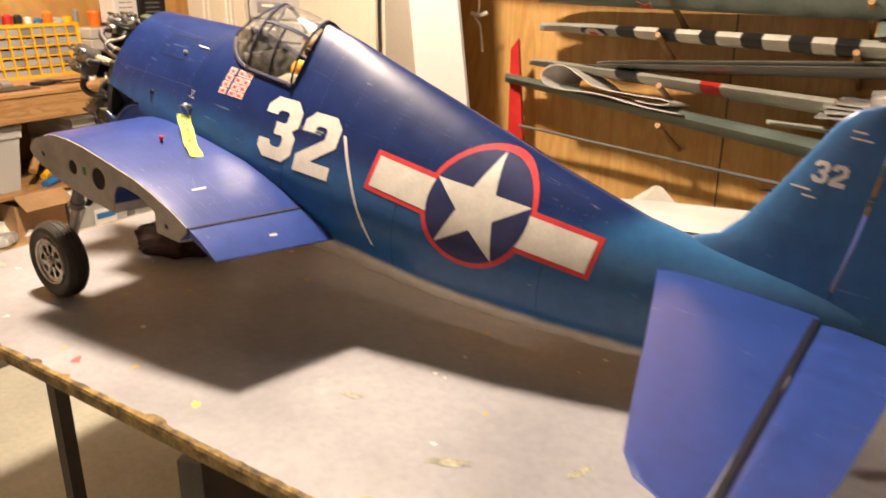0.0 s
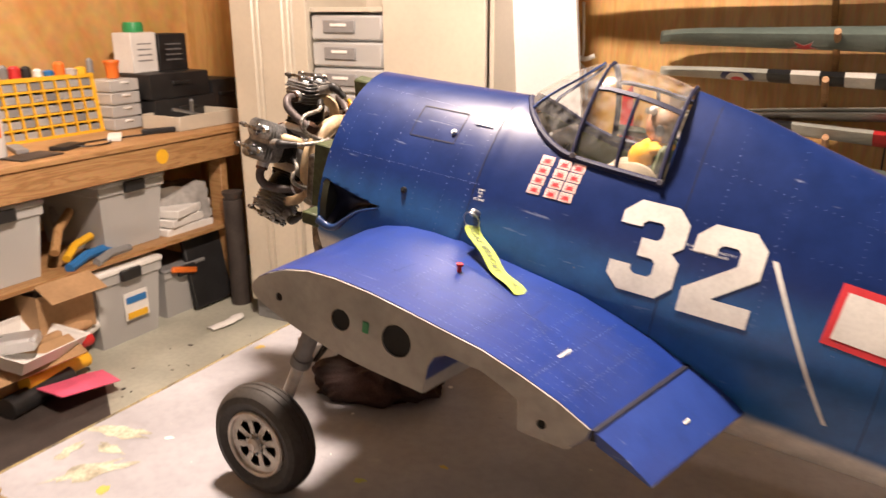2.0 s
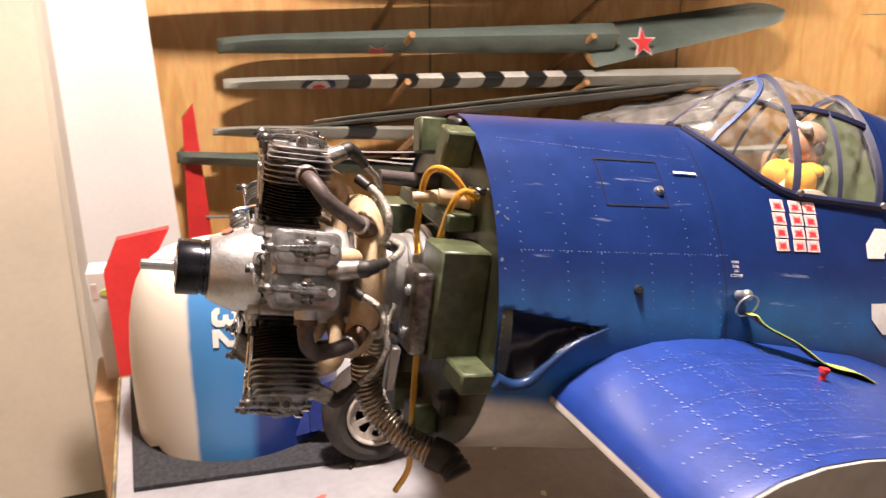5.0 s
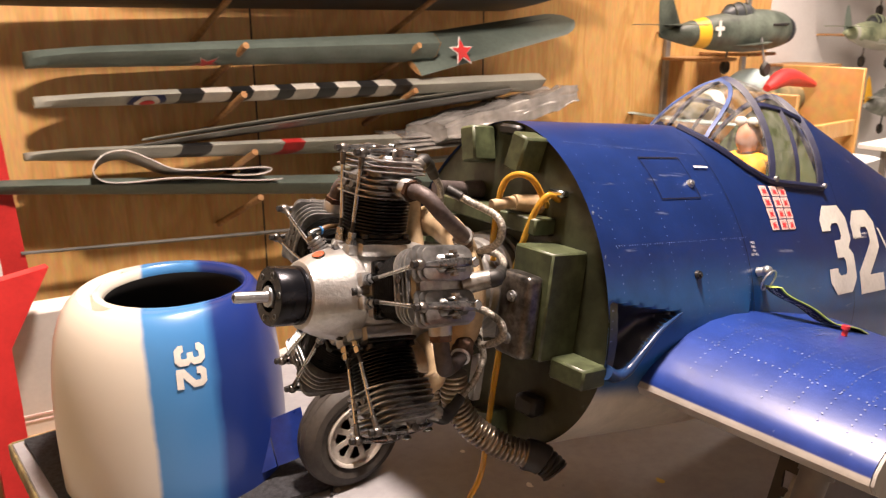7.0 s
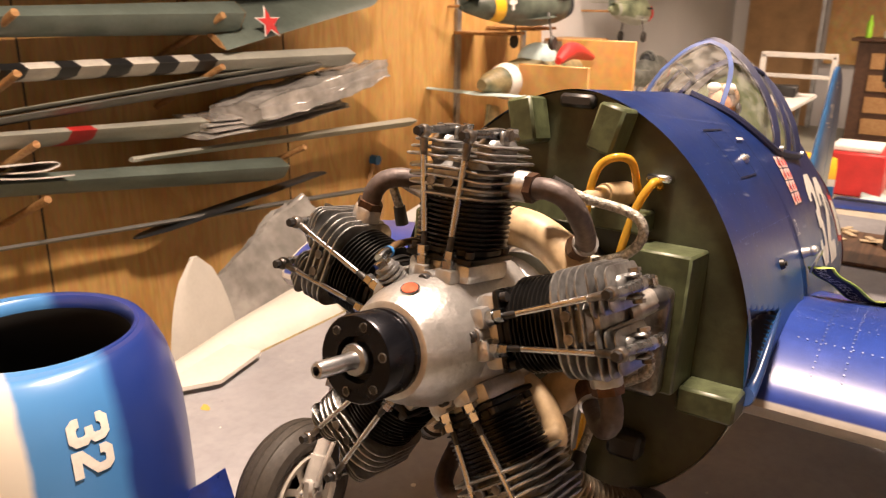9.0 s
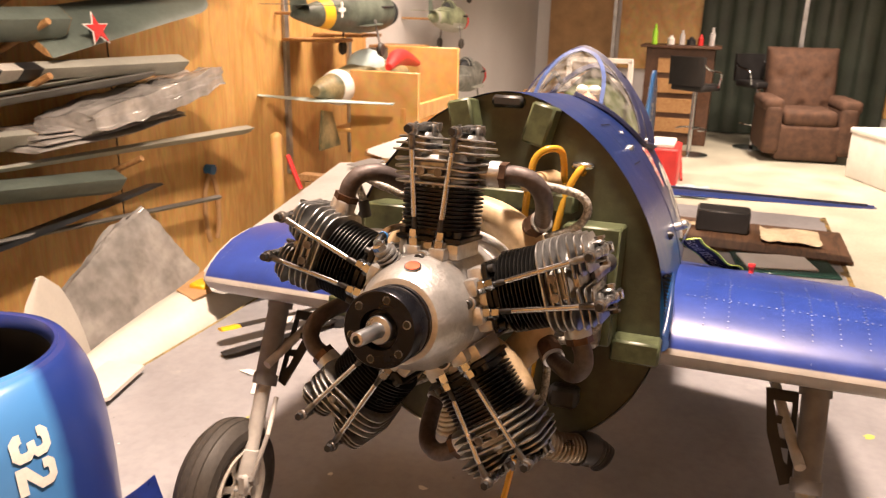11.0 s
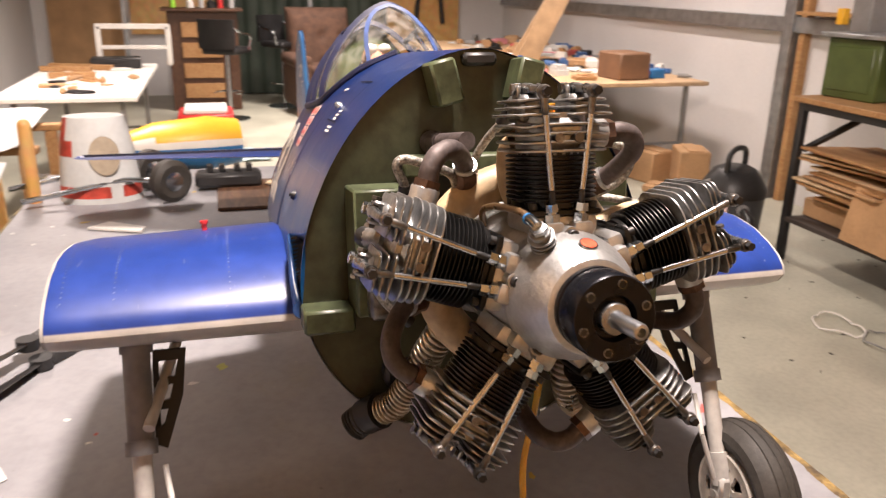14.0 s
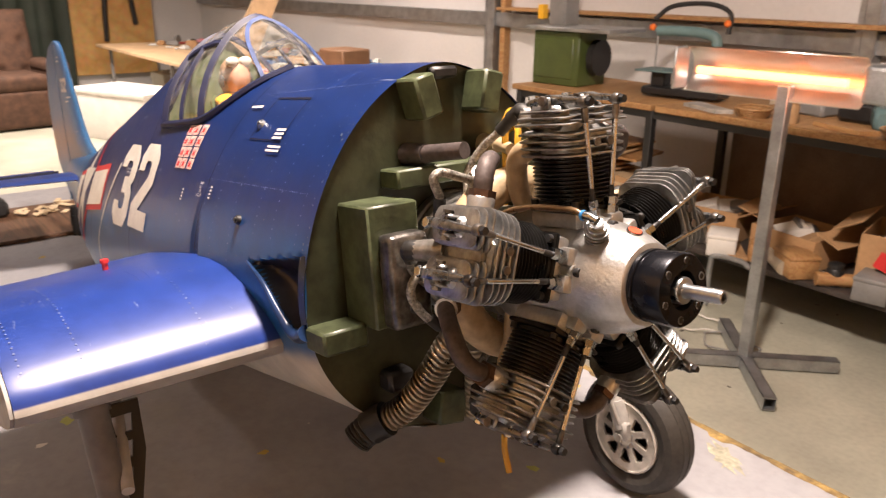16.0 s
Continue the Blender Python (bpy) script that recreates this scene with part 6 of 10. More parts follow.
# height, radius, and how far the ring stands back from the chin; the chin's intake is a crescent sunk into the lip
COWL = [(0.0, 0.184, 0.0), (0.03, 0.1846, 0.0), (0.09, 0.185, 0.0), (0.16, 0.183, 0.0), (0.21, 0.1785, 0.001), (0.25, 0.1715, 0.002), (0.278, 0.163, 0.003), (0.297, 0.153, 0.004), (0.309, 0.1435, 0.006), (0.3145, 0.1370, 0.008), (0.3150, 0.1340, 0.010), (0.3150, 0.1250, 0.014), (0.3150, 0.1235, 0.0145), (0.3165, 0.1210, 0.016), (0.3160, 0.1150, 0.018), (0.3110, 0.1105, 0.019), (0.300, 0.1090, 0.019), (0.270, 0.118, 0.015), (0.23, 0.150, 0.008), (0.12, 0.178, 0.0), (0.0, 0.180, 0.0)]
COWL_N = 96
rnd = random.Random(5)
bm = B()
rings = []
for i, (h, r, back) in enumerate(COWL):
    ring = []
    for k in range(COWL_N):
        a = 360 * k / COWL_N
        a = a - 360 if a > 180 else a
        lip = 10 <= i <= 13
        slot = 1.0 if -52 < a < 44 and not 2 < a < 8 else 0.0
        hh = h - (0.020 * slot if i in (11, 12) else 0.004 * slot if i in (10, 13) else 0.0)
        if i in (0, len(COWL) - 1):
            hh += 0.012 * max(0.0, 1 - abs(a - 52) / 6) + 0.006 * max(0.0, 1 - abs(a + 20) / 5)
        wide = 1.0 if not lip else 1.0 - 0.10 * (1 - slot) * (1 if i in (11, 12) else 0)
        ring.append(bm.verts.new((r * math.cos(radians(a)) - back, r * math.sin(radians(a)), hh)))
    rings.append(ring)
skin(bm, rings, True, False)
bm.faces.ensure_lookup_table()
# inner faces go near-black: the shade inside the cowl is painted in
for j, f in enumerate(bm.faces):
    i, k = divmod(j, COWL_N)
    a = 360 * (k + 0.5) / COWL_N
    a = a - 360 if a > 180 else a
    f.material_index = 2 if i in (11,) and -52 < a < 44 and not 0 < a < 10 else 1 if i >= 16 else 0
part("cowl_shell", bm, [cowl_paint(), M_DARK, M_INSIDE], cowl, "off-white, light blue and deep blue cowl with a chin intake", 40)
# number, reading downwards round the side
for k, shp in enumerate((THREE, TWO)):
    bm = B()
    poly = [(0.272 - 0.034 * k - x / 0.7 * 0.030, (y - 0.5) * 0.044) for x, y in shp]
    plate(bm, poly, Matrix(), 0)
    for q in np.arange(-0.02, 0.021, 0.008):
        bmesh.ops.bisect_plane(bm, geom=bm.verts[:] + bm.edges[:] + bm.faces[:], plane_co=(0, q, 0), plane_no=(0, 1, 0))
    for q in (0.21, 0.22, 0.23, 0.24, 0.25, 0.26, 0.27):
        bmesh.ops.bisect_plane(bm, geom=bm.verts[:] + bm.edges[:] + bm.faces[:], plane_co=(q, 0, 0), plane_no=(1, 0, 0))
    for v in bm.verts:
        h, t = v.co.x, v.co.y
        r = float(np.interp(h, [q[0] for q in COWL[:9]], [q[1] for q in COWL[:9]])) + 0.0016
        back = float(np.interp(h, [q[0] for q in COWL[:9]], [q[2] for q in COWL[:9]]))
        a = radians(99) + t / r
        v.co = (r * math.cos(a) - back, r * math.sin(a), h)
    part("cowl_number", bm, M_DECALW, cowl, "white number 32 painted on its side")
# two cowl flaps hanging open at the foot, joined at a pale crease
CI = CM.inverted()
fl = [CI @ Vector(p) for p in ((0.184, -0.487, 0.822), (0.056, -0.437, 0.862), (0.055, -0.414, 0.786), (0.180, -0.455, 0.753))]
for u0, u1 in ((0.0, 0.575), (0.59, 1.0)):
    bm = B()
    rows = []
    for i in range(7):
        u = u0 + (u1 - u0) * i / 6
        top, low = fl[0] + (fl[1] - fl[0]) * u, fl[3] + (fl[2] - fl[3]) * u
        nn = (fl[1] - fl[0]).cross(low - top).normalized()
        nn = nn if (CM.to_3x3() @ nn).y > 0 else -nn
        bow = nn * 0.004 * math.sin(math.pi * i / 6)
        rows.append([bm.verts.new(p) for p in (top + bow, (top + low) / 2 + bow * 1.6, low + bow, low + bow - nn * 0.003, (top + low) / 2 + bow * 1.6 - nn * 0.003, top + bow - nn * 0.003)])
    skin(bm, rows, True, True)
    part("cowl_flap", bm, M_WING2, cowl, "blue cowl flap hanging open")
bm = B()
plate(bm, [(0.02, -0.83), (0.41, -0.835), (0.40, -0.40), (0.03, -0.36)], Matrix.Translation((0, 0, TABLE_Z + 0.001)), 0.008)
solo("foam_mat", bm, M_MAT, "thin dark speckled rubber mat lying on the table", "mat")

# crumpled rag
bm = B()
bmesh.ops.create_icosphere(bm, subdivisions=6, radius=1.0)
for v in bm.verts:
    p = v.co.copy()
    bend = p + 0.30 * noise.noise_vector(p * 1.1 + Vector((5, 2, 1)))
    fold = (1 - abs(noise.noise(Vector((bend.x * 1.1, bend.y * 2.6, bend.z * 1.2 + bend.x))))) ** 2
    small = (1 - abs(noise.noise(Vector((bend.x * 1.6 + 9, bend.y * 5.0, bend.z * 2.2 - bend.x))))) ** 2
    w = 0.60 + 0.22 * noise.noise(p * 1.7 + Vector((3, 1, 7))) + 0.19 * fold + 0.055 * small
    v.co = Vector((p.x * 0.165 * w, p.y * 0.125 * w, max(p.z, -0.25) * 0.090 * w + 0.021 * w))
lowest = min(v.co.z for v in bm.verts)
solo("cleaning_rag", bm, M_RAG, "crumpled dark brown cleaning rag lying on the table", "rag", pose(0.05, -0.02, TABLE_Z - lowest + 0.001, 0, 0, 20), angle=80)

# two black propellers lying across one another, one with yellow tips
def loose_prop(label, m, tipmat):
    prop = thing("spare_propeller", label, "propeller", m, "loose propellers")
    bm = B()
    rings = []
    for k in range(-14, 15):
        u = k / 14
        c = 0.026 * (1 - 0.25 * abs(u)) * (1 if abs(u) < 0.93 else 0.7) * (0.55 + 0.45 * min(1, abs(u) * 3.2))
        tw = radians(30 - 22 * abs(u)) * (1 if u > 0 else -1)
        rings.append([bm.verts.new((u * 0.29, c * a * math.cos(tw) - b_ * math.sin(tw), c * a * math.sin(tw) + b_ * math.cos(tw))) for a, b_ in ((-1, 0), (-0.4, 0.005), (0.5, 0.004), (1, 0), (0.4, -0.003), (-0.4, -0.003))])
    skin(bm, rings, True, True)
    for f in bm.faces:
        f.material_index = 1 if abs(f.calc_center_median().x) > 0.246 else 0
    part("blade", bm, [M_BLACK, tipmat], prop)
    bm = B()
    cyl(bm, (0, 0, -0.009), (0, 0, 0.012), 0.02, n=24)
    part("hub", bm, M_BLACK, prop)
    return prop


loose_prop("plain black propeller lying on the table", pose(-0.745, -0.582, TABLE_Z + 0.011, 0, 0, 151.5), M_BLACK)
loose_prop("black propeller with yellow tips lying across another", pose(-0.785, -0.61, TABLE_Z + 0.033, 0, 1.5, 149.5), M_YELLOW)

# pale grey wings of another model, lying over the table's starboard side
def flat_wing(name, label, root, tip, c0, c1, z0, z1, mat, thick=0.05):
    bm = B()
    a, b_ = Vector((*root, z0)), Vector((*tip, z1))
    along_v = (b_ - a).normalized()
    across = Vector((along_v.y, -along_v.x, 0)).normalized()
    rings = []
    for k in range(13):
        u = k / 12
        c = (c0 + (c1 - c0) * u) * (1.0 if u < 0.8 else math.sqrt(max(0.03, 1 - ((u - 0.8) / 0.2) ** 2)))
        p = a + (b_ - a) * u
        rings.append([bm.verts.new(q) for q in aerofoil_ring(p - across * c * 0.5, p + across * c * 0.5, Vector((0, 0, thick * (1 - 0.5 * u))), 8)])
    skin(bm, rings, True, True)
    return solo(name, bm, mat, label, "model wing", group="spare model wings")


w1 = flat_wing("spare_wing", "pale grey model aircraft wing lying across the table's edge", (-2.32, -1.17), (-0.69, -0.865), 0.39, 0.25, 0.79, 0.80, M_PALEGREY, 0.042)
bm = B()
box(bm, (-2.22, -1.20, 0.814), (0.17, 0.09, 0.004), 0.001, pose(0, 0, 0, 0, 0, -10))
part("wheel_well", bm, M_GREY, w1)
bm = B()
box(bm, (-1.50, -1.05, 0.824), (0.05, 0.012, 0.004), 0.001, pose(0, 0, 0, 0, 0, -10))
part("servo_slot", bm, M_GREY, w1)
w2 = flat_wing("spare_wing", "pale grey model aircraft wing lying behind another", (-3.55, -1.20), (-2.42, -1.18), 0.3, 0.40, 0.80, 0.80, M_PALEGREY, 0.042)
bm = B()
box(bm, (-3.1, -1.22, 0.825), (0.18, 0.08, 0.004), 0.001)
part("wheel_well", bm, M_GREY, w2)
# low trestle that carries the wings beside the table
trestle = thing("wing_trestle", "low pine trestle carrying model wings beside the table", "trestle")
for x in (-2.1, -2.75, -3.3):
    bm = B()
    box(bm, (x, -1.2, 0.755), (0.06, 0.5, 0.03), 0.004)
    part("rail", bm, M_PINE, trestle)
    for y in (-1.4, -1.0):
        bm = B()
        box(bm, (x, y, 0.37), (0.05, 0.05, 0.74), 0.004)
        part("leg", bm, M_PINE, trestle)
# white fuselage lying in a cradle beside the table, its tail to the front
bm = B()
rings = []
for x, y, z, ry, rz in ((-0.10, -0.915, 0.715, 0.018, 0.022), (-0.28, -0.935, 0.705, 0.045, 0.045), (-0.48, -0.96, 0.692, 0.078, 0.068), (-0.68, -0.985, 0.684, 0.10, 0.078), (-0.90, -1.01, 0.684, 0.108, 0.078), (-1.15, -1.03, 0.684, 0.10, 0.072), (-1.4, -1.045, 0.69, 0.07, 0.06), (-1.52, -1.05, 0.695, 0.03, 0.03)):
    rings.append([bm.verts.new((x, y + ry * math.cos(a), z + rz * math.sin(a))) for a in (2 * math.pi * k / 24 for k in range(24))])
skin(bm, rings, True, True)
M_GEL = material("white_gel_coat", (0.62, 0.60, 0.55), 0.4, vary=0.05)
fus = solo("white_model_fuselage", bm, M_GEL, "bare white model fuselage lying in a cradle beside the table", "model fuselage")
bm = B()
plate(bm, [(-0.12, -0.86), (-0.36, -0.90), (-0.37, -0.82), (-0.24, -0.79)], Matrix.Translation((0, 0, 0.752)), 0.008)
part("tailplane", bm, M_GEL, fus)
bm = B()
plate(bm, [(-0.70, -0.95), (-0.74, -1.03), (-0.88, -1.06), (-0.95, -0.99), (-0.86, -0.94)], Matrix.Translation((0, 0, 0.760)), 0.004)
hatch = part("hatch_opening", bm, M_CARD, fus, "open hatch in the white shell")
bm = B()
box(bm, (-0.79, -0.99, 0.767), (0.05, 0.045, 0.016), 0.004)
part("battery_pack", bm, [M_YELLOW], hatch, "yellow battery pack")
for x, y in ((-0.55, -0.97), (-1.2, -1.035)):
    bm = B()
    box(bm, (x, y, 0.312), (0.05, 0.2, 0.62), 0.004)
    part("cradle", bm, M_PINE, fus)
# white wing panel standing on end behind the table
bm = B()
rings = []
for k in range(15):
    u = k / 14
    c = 0.36 * (1 - 0.25 * u) * math.sqrt(max(0.01, 1 - max(0, (u - 0.55) / 0.45) ** 2))
    p = Vector((-0.70 - 0.07 * u, -1.36 - 0.15 * u, 0.72 * u))
    rings.append([bm.verts.new(q) for q in aerofoil_ring(p + Vector((0.5 * c, 0.1 * c, 0)), p - Vector((0.5 * c, 0.1 * c, 0)), Vector((-0.006, 0.03, 0)), 8)])
skin(bm, rings, True, True)
solo("white_wing_panel", bm, M_GEL, "white model wing panel standing on end behind the table", "model wing")
# upright pine pegs of the wing stand
for x, y, z0, z1 in ((-1.62, -1.27, 0.0, 1.0), (-1.97, -0.82, TABLE_Z, 0.985)):
    bm = B()
    cyl(bm, (x, y, z0), (x, y, z1), 0.021, n=16)
    bmesh.ops.create_uvsphere(bm, u_segments=14, v_segments=8, radius=0.021, matrix=Matrix.Translation((x, y, z1)))
    solo("wooden_peg", bm, M_PLY, "round pine peg standing beside a model wing", "peg", group="wing stand pegs")

# behind the tail: board, cutting mat, magazine, box, undercarriage, servo tray
bm = B()
box(bm, (-1.92, 0.18, TABLE_Z + 0.006), (0.36, 0.88, 0.012), 0.002)
solo("dark_board", bm, wood("dark_stained_board", (0.16, 0.085, 0.045), (0.08, 0.042, 0.024), 0.6), "dark stained board lying on the table", "board")
bm = B()
box(bm, (-1.66, 0.42, TABLE_Z + 0.004), (0.2, 0.28, 0.006), 0.002, pose(0, 0, 0, 0, 0, 8))
solo("glass_plate", bm, material("dark_green_glass", (0.02, 0.06, 0.05), 0.1, vary=0.1, bump=0.0), "dark glass plate with a green edge", "glass plate")
bm = B()
box(bm, (-1.665, 0.40, TABLE_Z + 0.0095), (0.14, 0.2, 0.004), 0.001, pose(0, 0, 0, 0, 0, 14))
solo("printed_leaflet", bm, M_PAPER, "pale printed leaflet on a glass plate", "leaflet")
bm = B()
box(bm, (-1.97, 0.24, TABLE_Z + 0.05), (0.10, 0.17, 0.075), 0.006)
solo("black_case", bm, M_BLACK, "small black plastic case on the board", "case")
bm = B()
bmesh.ops.create_grid(bm, x_segments=14, y_segments=14, size=0.09)
for v in bm.verts:
    v.co.z = 0.014 + 0.012 * noise.noise(v.co * 24)
solo("crumpled_cloth", bm, material("cream_cloth", (0.55, 0.47, 0.33), 0.9, vary=0.15, scale=10), "crumpled cream cloth on the dark board", "cloth", pose(-1.93, 0.45, TABLE_Z + 0.012), angle=80)
gear = thing("spare_undercarriage", "loose pair of small black wheels on steel legs", "undercarriage", pose(-1.89, -0.40, TABLE_Z) @ Matrix.Scale(1.45, 4))
for k, (x, y) in enumerate(((0, 0.0), (-0.12, -0.05))):
    bm = B()
    lathe(bm, [(-0.014, 0.02), (-0.018, 0.036), (-0.010, 0.047), (0.010, 0.047), (0.018, 0.036), (0.014, 0.02)], pose(x, y, 0.048, 0, 0, 35), 28)
    part("wheel", bm, M_RUBBER, gear)
    bm = B()
    lathe(bm, [(-0.016, 0.021), (0.016, 0.021), (0.019, 0.012)], pose(x, y, 0.048, 0, 0, 35), 20)
    part("hub", bm, M_CHROME, gear)
    bm = B()
    tube(bm, [(x, y, 0.048), (x - 0.02, y - 0.10, 0.05), (x + 0.02, y - 0.3, 0.02)], 0.006, 8)
    part("leg", bm, M_CHROME, gear)
tray = thing("servo_tray", "black moulded servo tray standing on the board", "servo tray", pose(-2.03, -0.22, TABLE_Z + 0.012))
bm = B()
box(bm, (0, 0, 0.025), (0.09, 0.22, 0.05), 0.012)
part("tray_body", bm, M_BLACK, tray)
for y in (-0.06, -0.02, 0.03, 0.07):
    bm = B()
    box(bm, (0, y, 0.062), (0.03, 0.02, 0.025), 0.003)
    part("servo", bm, M_BLACK, tray)
nose = thing("grey_fuselage_section", "grey and red model fuselage section standing on end", "model fuselage", pose(-1.98, -0.62, TABLE_Z))
bm = B()
rings = [[bm.verts.new((0.10 * f * math.cos(a) * 0.8, 0.12 * f * math.sin(a), h)) for a in (2 * math.pi * k / 20 for k in range(20))] for h, f in ((0.0, 1.05), (0.018, 1.04), (0.055, 1.02), (0.08, 1.0), (0.15, 0.94), (0.2, 0.88), (0.27, 0.75))]
skin(bm, rings, True, True)
for f in bm.faces:
    q = f.calc_center_median()
    f.material_index = 1 if (0.02 < q.z < 0.05 and (q.y < 0.03 or q.y > 0.075)) or (q.z > 0.15 and q.y < -0.075) else 0
part("section_shell", bm, [M_PALEGREY, material("worn_red_paint", (0.42, 0.055, 0.035), 0.5, vary=0.3, scale=20)], nose)
bm = B()
plate(bm, ring2d(0, 0, 1, 18), Matrix(((0, 0, 0.3, 0.077), (0.046, 0, 0, 0.03), (0, 0.062, 0, 0.155), (0, 0, 0, 1))), 0.02)
part("opening", bm, material("beige_liner", (0.42, 0.36, 0.27), 0.6, vary=0.15), nose)
bm = B()
for k in range(26):
    a = random.random() * 6.28
    box(bm, (-2.02 + random.uniform(-0.07, 0.07), 0.03 + random.uniform(-0.12, 0.12), TABLE_Z + 0.015 + 0.003 * (k % 4)), (random.uniform(0.02, 0.05), random.uniform(0.01, 0.02), 0.003), 0, pose(0, 0, 0, 0, 0, math.degrees(a)))
solo("wooden_offcuts", bm, material("balsa_wood", (0.62, 0.50, 0.33), 0.7, vary=0.1), "scatter of small pale balsa offcuts", "offcuts", kind="stuff")
bm = B()
cyl(bm, (-1.74, 0.02, TABLE_Z), (-1.74, 0.02, TABLE_Z + 0.085), 0.014, n=14)
cyl(bm, (-1.74, 0.02, TABLE_Z + 0.03), (-1.74, 0.02, TABLE_Z + 0.06), 0.0155, n=14)
solo("glue_bottle", bm, M_BLACK, "small black bottle standing behind the tail", "bottle")
bm = B()
plate(bm, [(0, 0), (0.16, 0.02), (0.15, 0.06), (0.02, 0.07)], pose(-1.62, -0.62, TABLE_Z + 0.003, 0, 0, 60), 0.006)
solo("perspex_strip", bm, M_PAPER, "pale bent plastic strip lying on the table", "plastic strip")
for x, y, a, w in ((-0.42, -0.60, 20, 0.05), (-0.45, -0.655, 70, 0.035), (-0.75, -0.72, 10, 0.06)):
    bm = B()
    plate(bm, [(0, 0), (w, 0.004), (w * 0.9, 0.022), (0.01, 0.018)], pose(x, y, TABLE_Z + 0.002, 0, 0, a), 0.0015)
    solo("paper_scrap", bm, M_PAPER, "torn white paper scrap on the table", "paper scrap", group="paper scraps")
bm = B()
tube(bm, curve([(0.06, -0.34, TABLE_Z + 0.004), (0.045, -0.36, TABLE_Z + 0.007), (0.02, -0.365, TABLE_Z + 0.004)], 5), 0.003, 8)
solo("cable_offcut", bm, M_BLACK, "short offcut of black cable on the table", "cable offcut")

# paint spots and chips on the table
rng = random.Random(4)
spots = ((M_PAPER, 46), (material("lime_paint_spot", (0.45, 0.48, 0.12), 0.6), 10), (material("ochre_paint_spot", (0.50, 0.36, 0.08), 0.6), 18), (material("pink_paint_spot", (0.55, 0.12, 0.10), 0.6), 8))
for mat, n in spots:
    bm = B()
    for k in range(n):
        x, y = rng.uniform(-2.2, 0.4), rng.uniform(-0.82, 0.57)
        r = rng.uniform(0.0015, 0.006) * (1.8 if mat is not M_PAPER else 1)
        pts = [(r * rng.uniform(0.5, 1.3) * math.cos(a) * 1.6, r * rng.uniform(0.5, 1.3) * math.sin(a)) for a in (2 * math.pi * j / 9 for j in range(9))]
        plate(bm, pts, pose(x, y, TABLE_Z + 0.0006, 0, 0, rng.uniform(0, 360)), 0)
    solo("paint_spots", bm, mat, "dried paint spots on the tabletop", "paint spots", kind="stuff")

# the pilot figure: one plain mesh
bm = B()
O = lambda s, y, h: PLANE_M @ Vector((s - 0.024, y, h + 0.016))
def blob(c, r, sc, mi):
    tmp = bmesh.new()
    bmesh.ops.create_uvsphere(tmp, u_segments=18, v_segments=12, radius=r)
    for f in tmp.faces:
        f.material_index = mi
    merge(bm, tmp, Matrix.Translation(c) @ Matrix.Diagonal((*sc, 1)), 0)
blob(O(-0.475, 0, 0.090), 0.045, (0.75, 1.0, 1.0), 2)
blob(O(-0.456, 0.022, 0.128), 0.023, (0.9, 0.8, 1.0), 3)
blob(O(-0.456, -0.022, 0.128), 0.023, (0.9, 0.8, 1.0), 3)
blob(O(-0.474, 0, 0.143), 0.022, (1.0, 1.6, 0.6), 3)
blob(O(-0.466, 0, 0.174), 0.0195, (1.0, 0.9, 1.25), 0)
blob(O(-0.474, 0, 0.182), 0.0225, (1.02, 0.98, 1.05), 4)
blob(O(-0.478, 0, 0.172), 0.0225, (0.72, 1.06, 1.1), 4)
for sd in (1, -1):
    blob(O(-0.456, sd * 0.010, 0.1975), 0.0100, (0.65, 1.0, 0.75), 1)
    blob(O(-0.474, sd * 0.022, 0.172), 0.0075, (1.0, 0.5, 1.2), 5)
    blob(O(-0.452, sd * 0.044, 0.098), 0.025, (1.5, 0.8, 1.0), 2)
    blob(O(-0.430, sd * 0.028, 0.094), 0.025, (1.4, 0.8, 0.8), 2)
solo("pilot_doll", bm, [material("doll_face", (0.45, 0.23, 0.14), 0.6), material("pale_goggles", (0.62, 0.60, 0.55), 0.4), material("beige_overall", (0.55, 0.47, 0.35), 0.8), material("yellow_vest", (0.80, 0.40, 0.02), 0.7), material("tan_helmet", (0.30, 0.19, 0.11), 0.6), material("black_earpiece", (0.02, 0.02, 0.02), 0.5)], "small pilot doll with tan helmet and yellow vest", "doll", angle=80)

# ---- plywood wall with its wings and models ----
M_GREENW = material("grey_green_wing_paint", (0.125, 0.160, 0.140), 0.42, vary=0.14, scale=5, fine=60, bump=0.06)
M_DARKW = material("dark_slate_wing_paint", (0.04, 0.046, 0.052), 0.5, vary=0.25, scale=6)
M_SKYW = material("pale_sky_wing_paint", (0.40, 0.41, 0.36), 0.5, vary=0.1, scale=5)
M_GREYW = material("mid_grey_wing_paint", (0.20, 0.20, 0.19), 0.55, vary=0.12, scale=5)
M_BLUEPALE = material("pale_blue_paint", (0.42, 0.55, 0.56), 0.5, vary=0.08, scale=6)
M_CAMO = material("camouflage_paint", (0.26, 0.20, 0.10), 0.6, vary=0.3, scale=9, stain=(0.06, 0.075, 0.04))


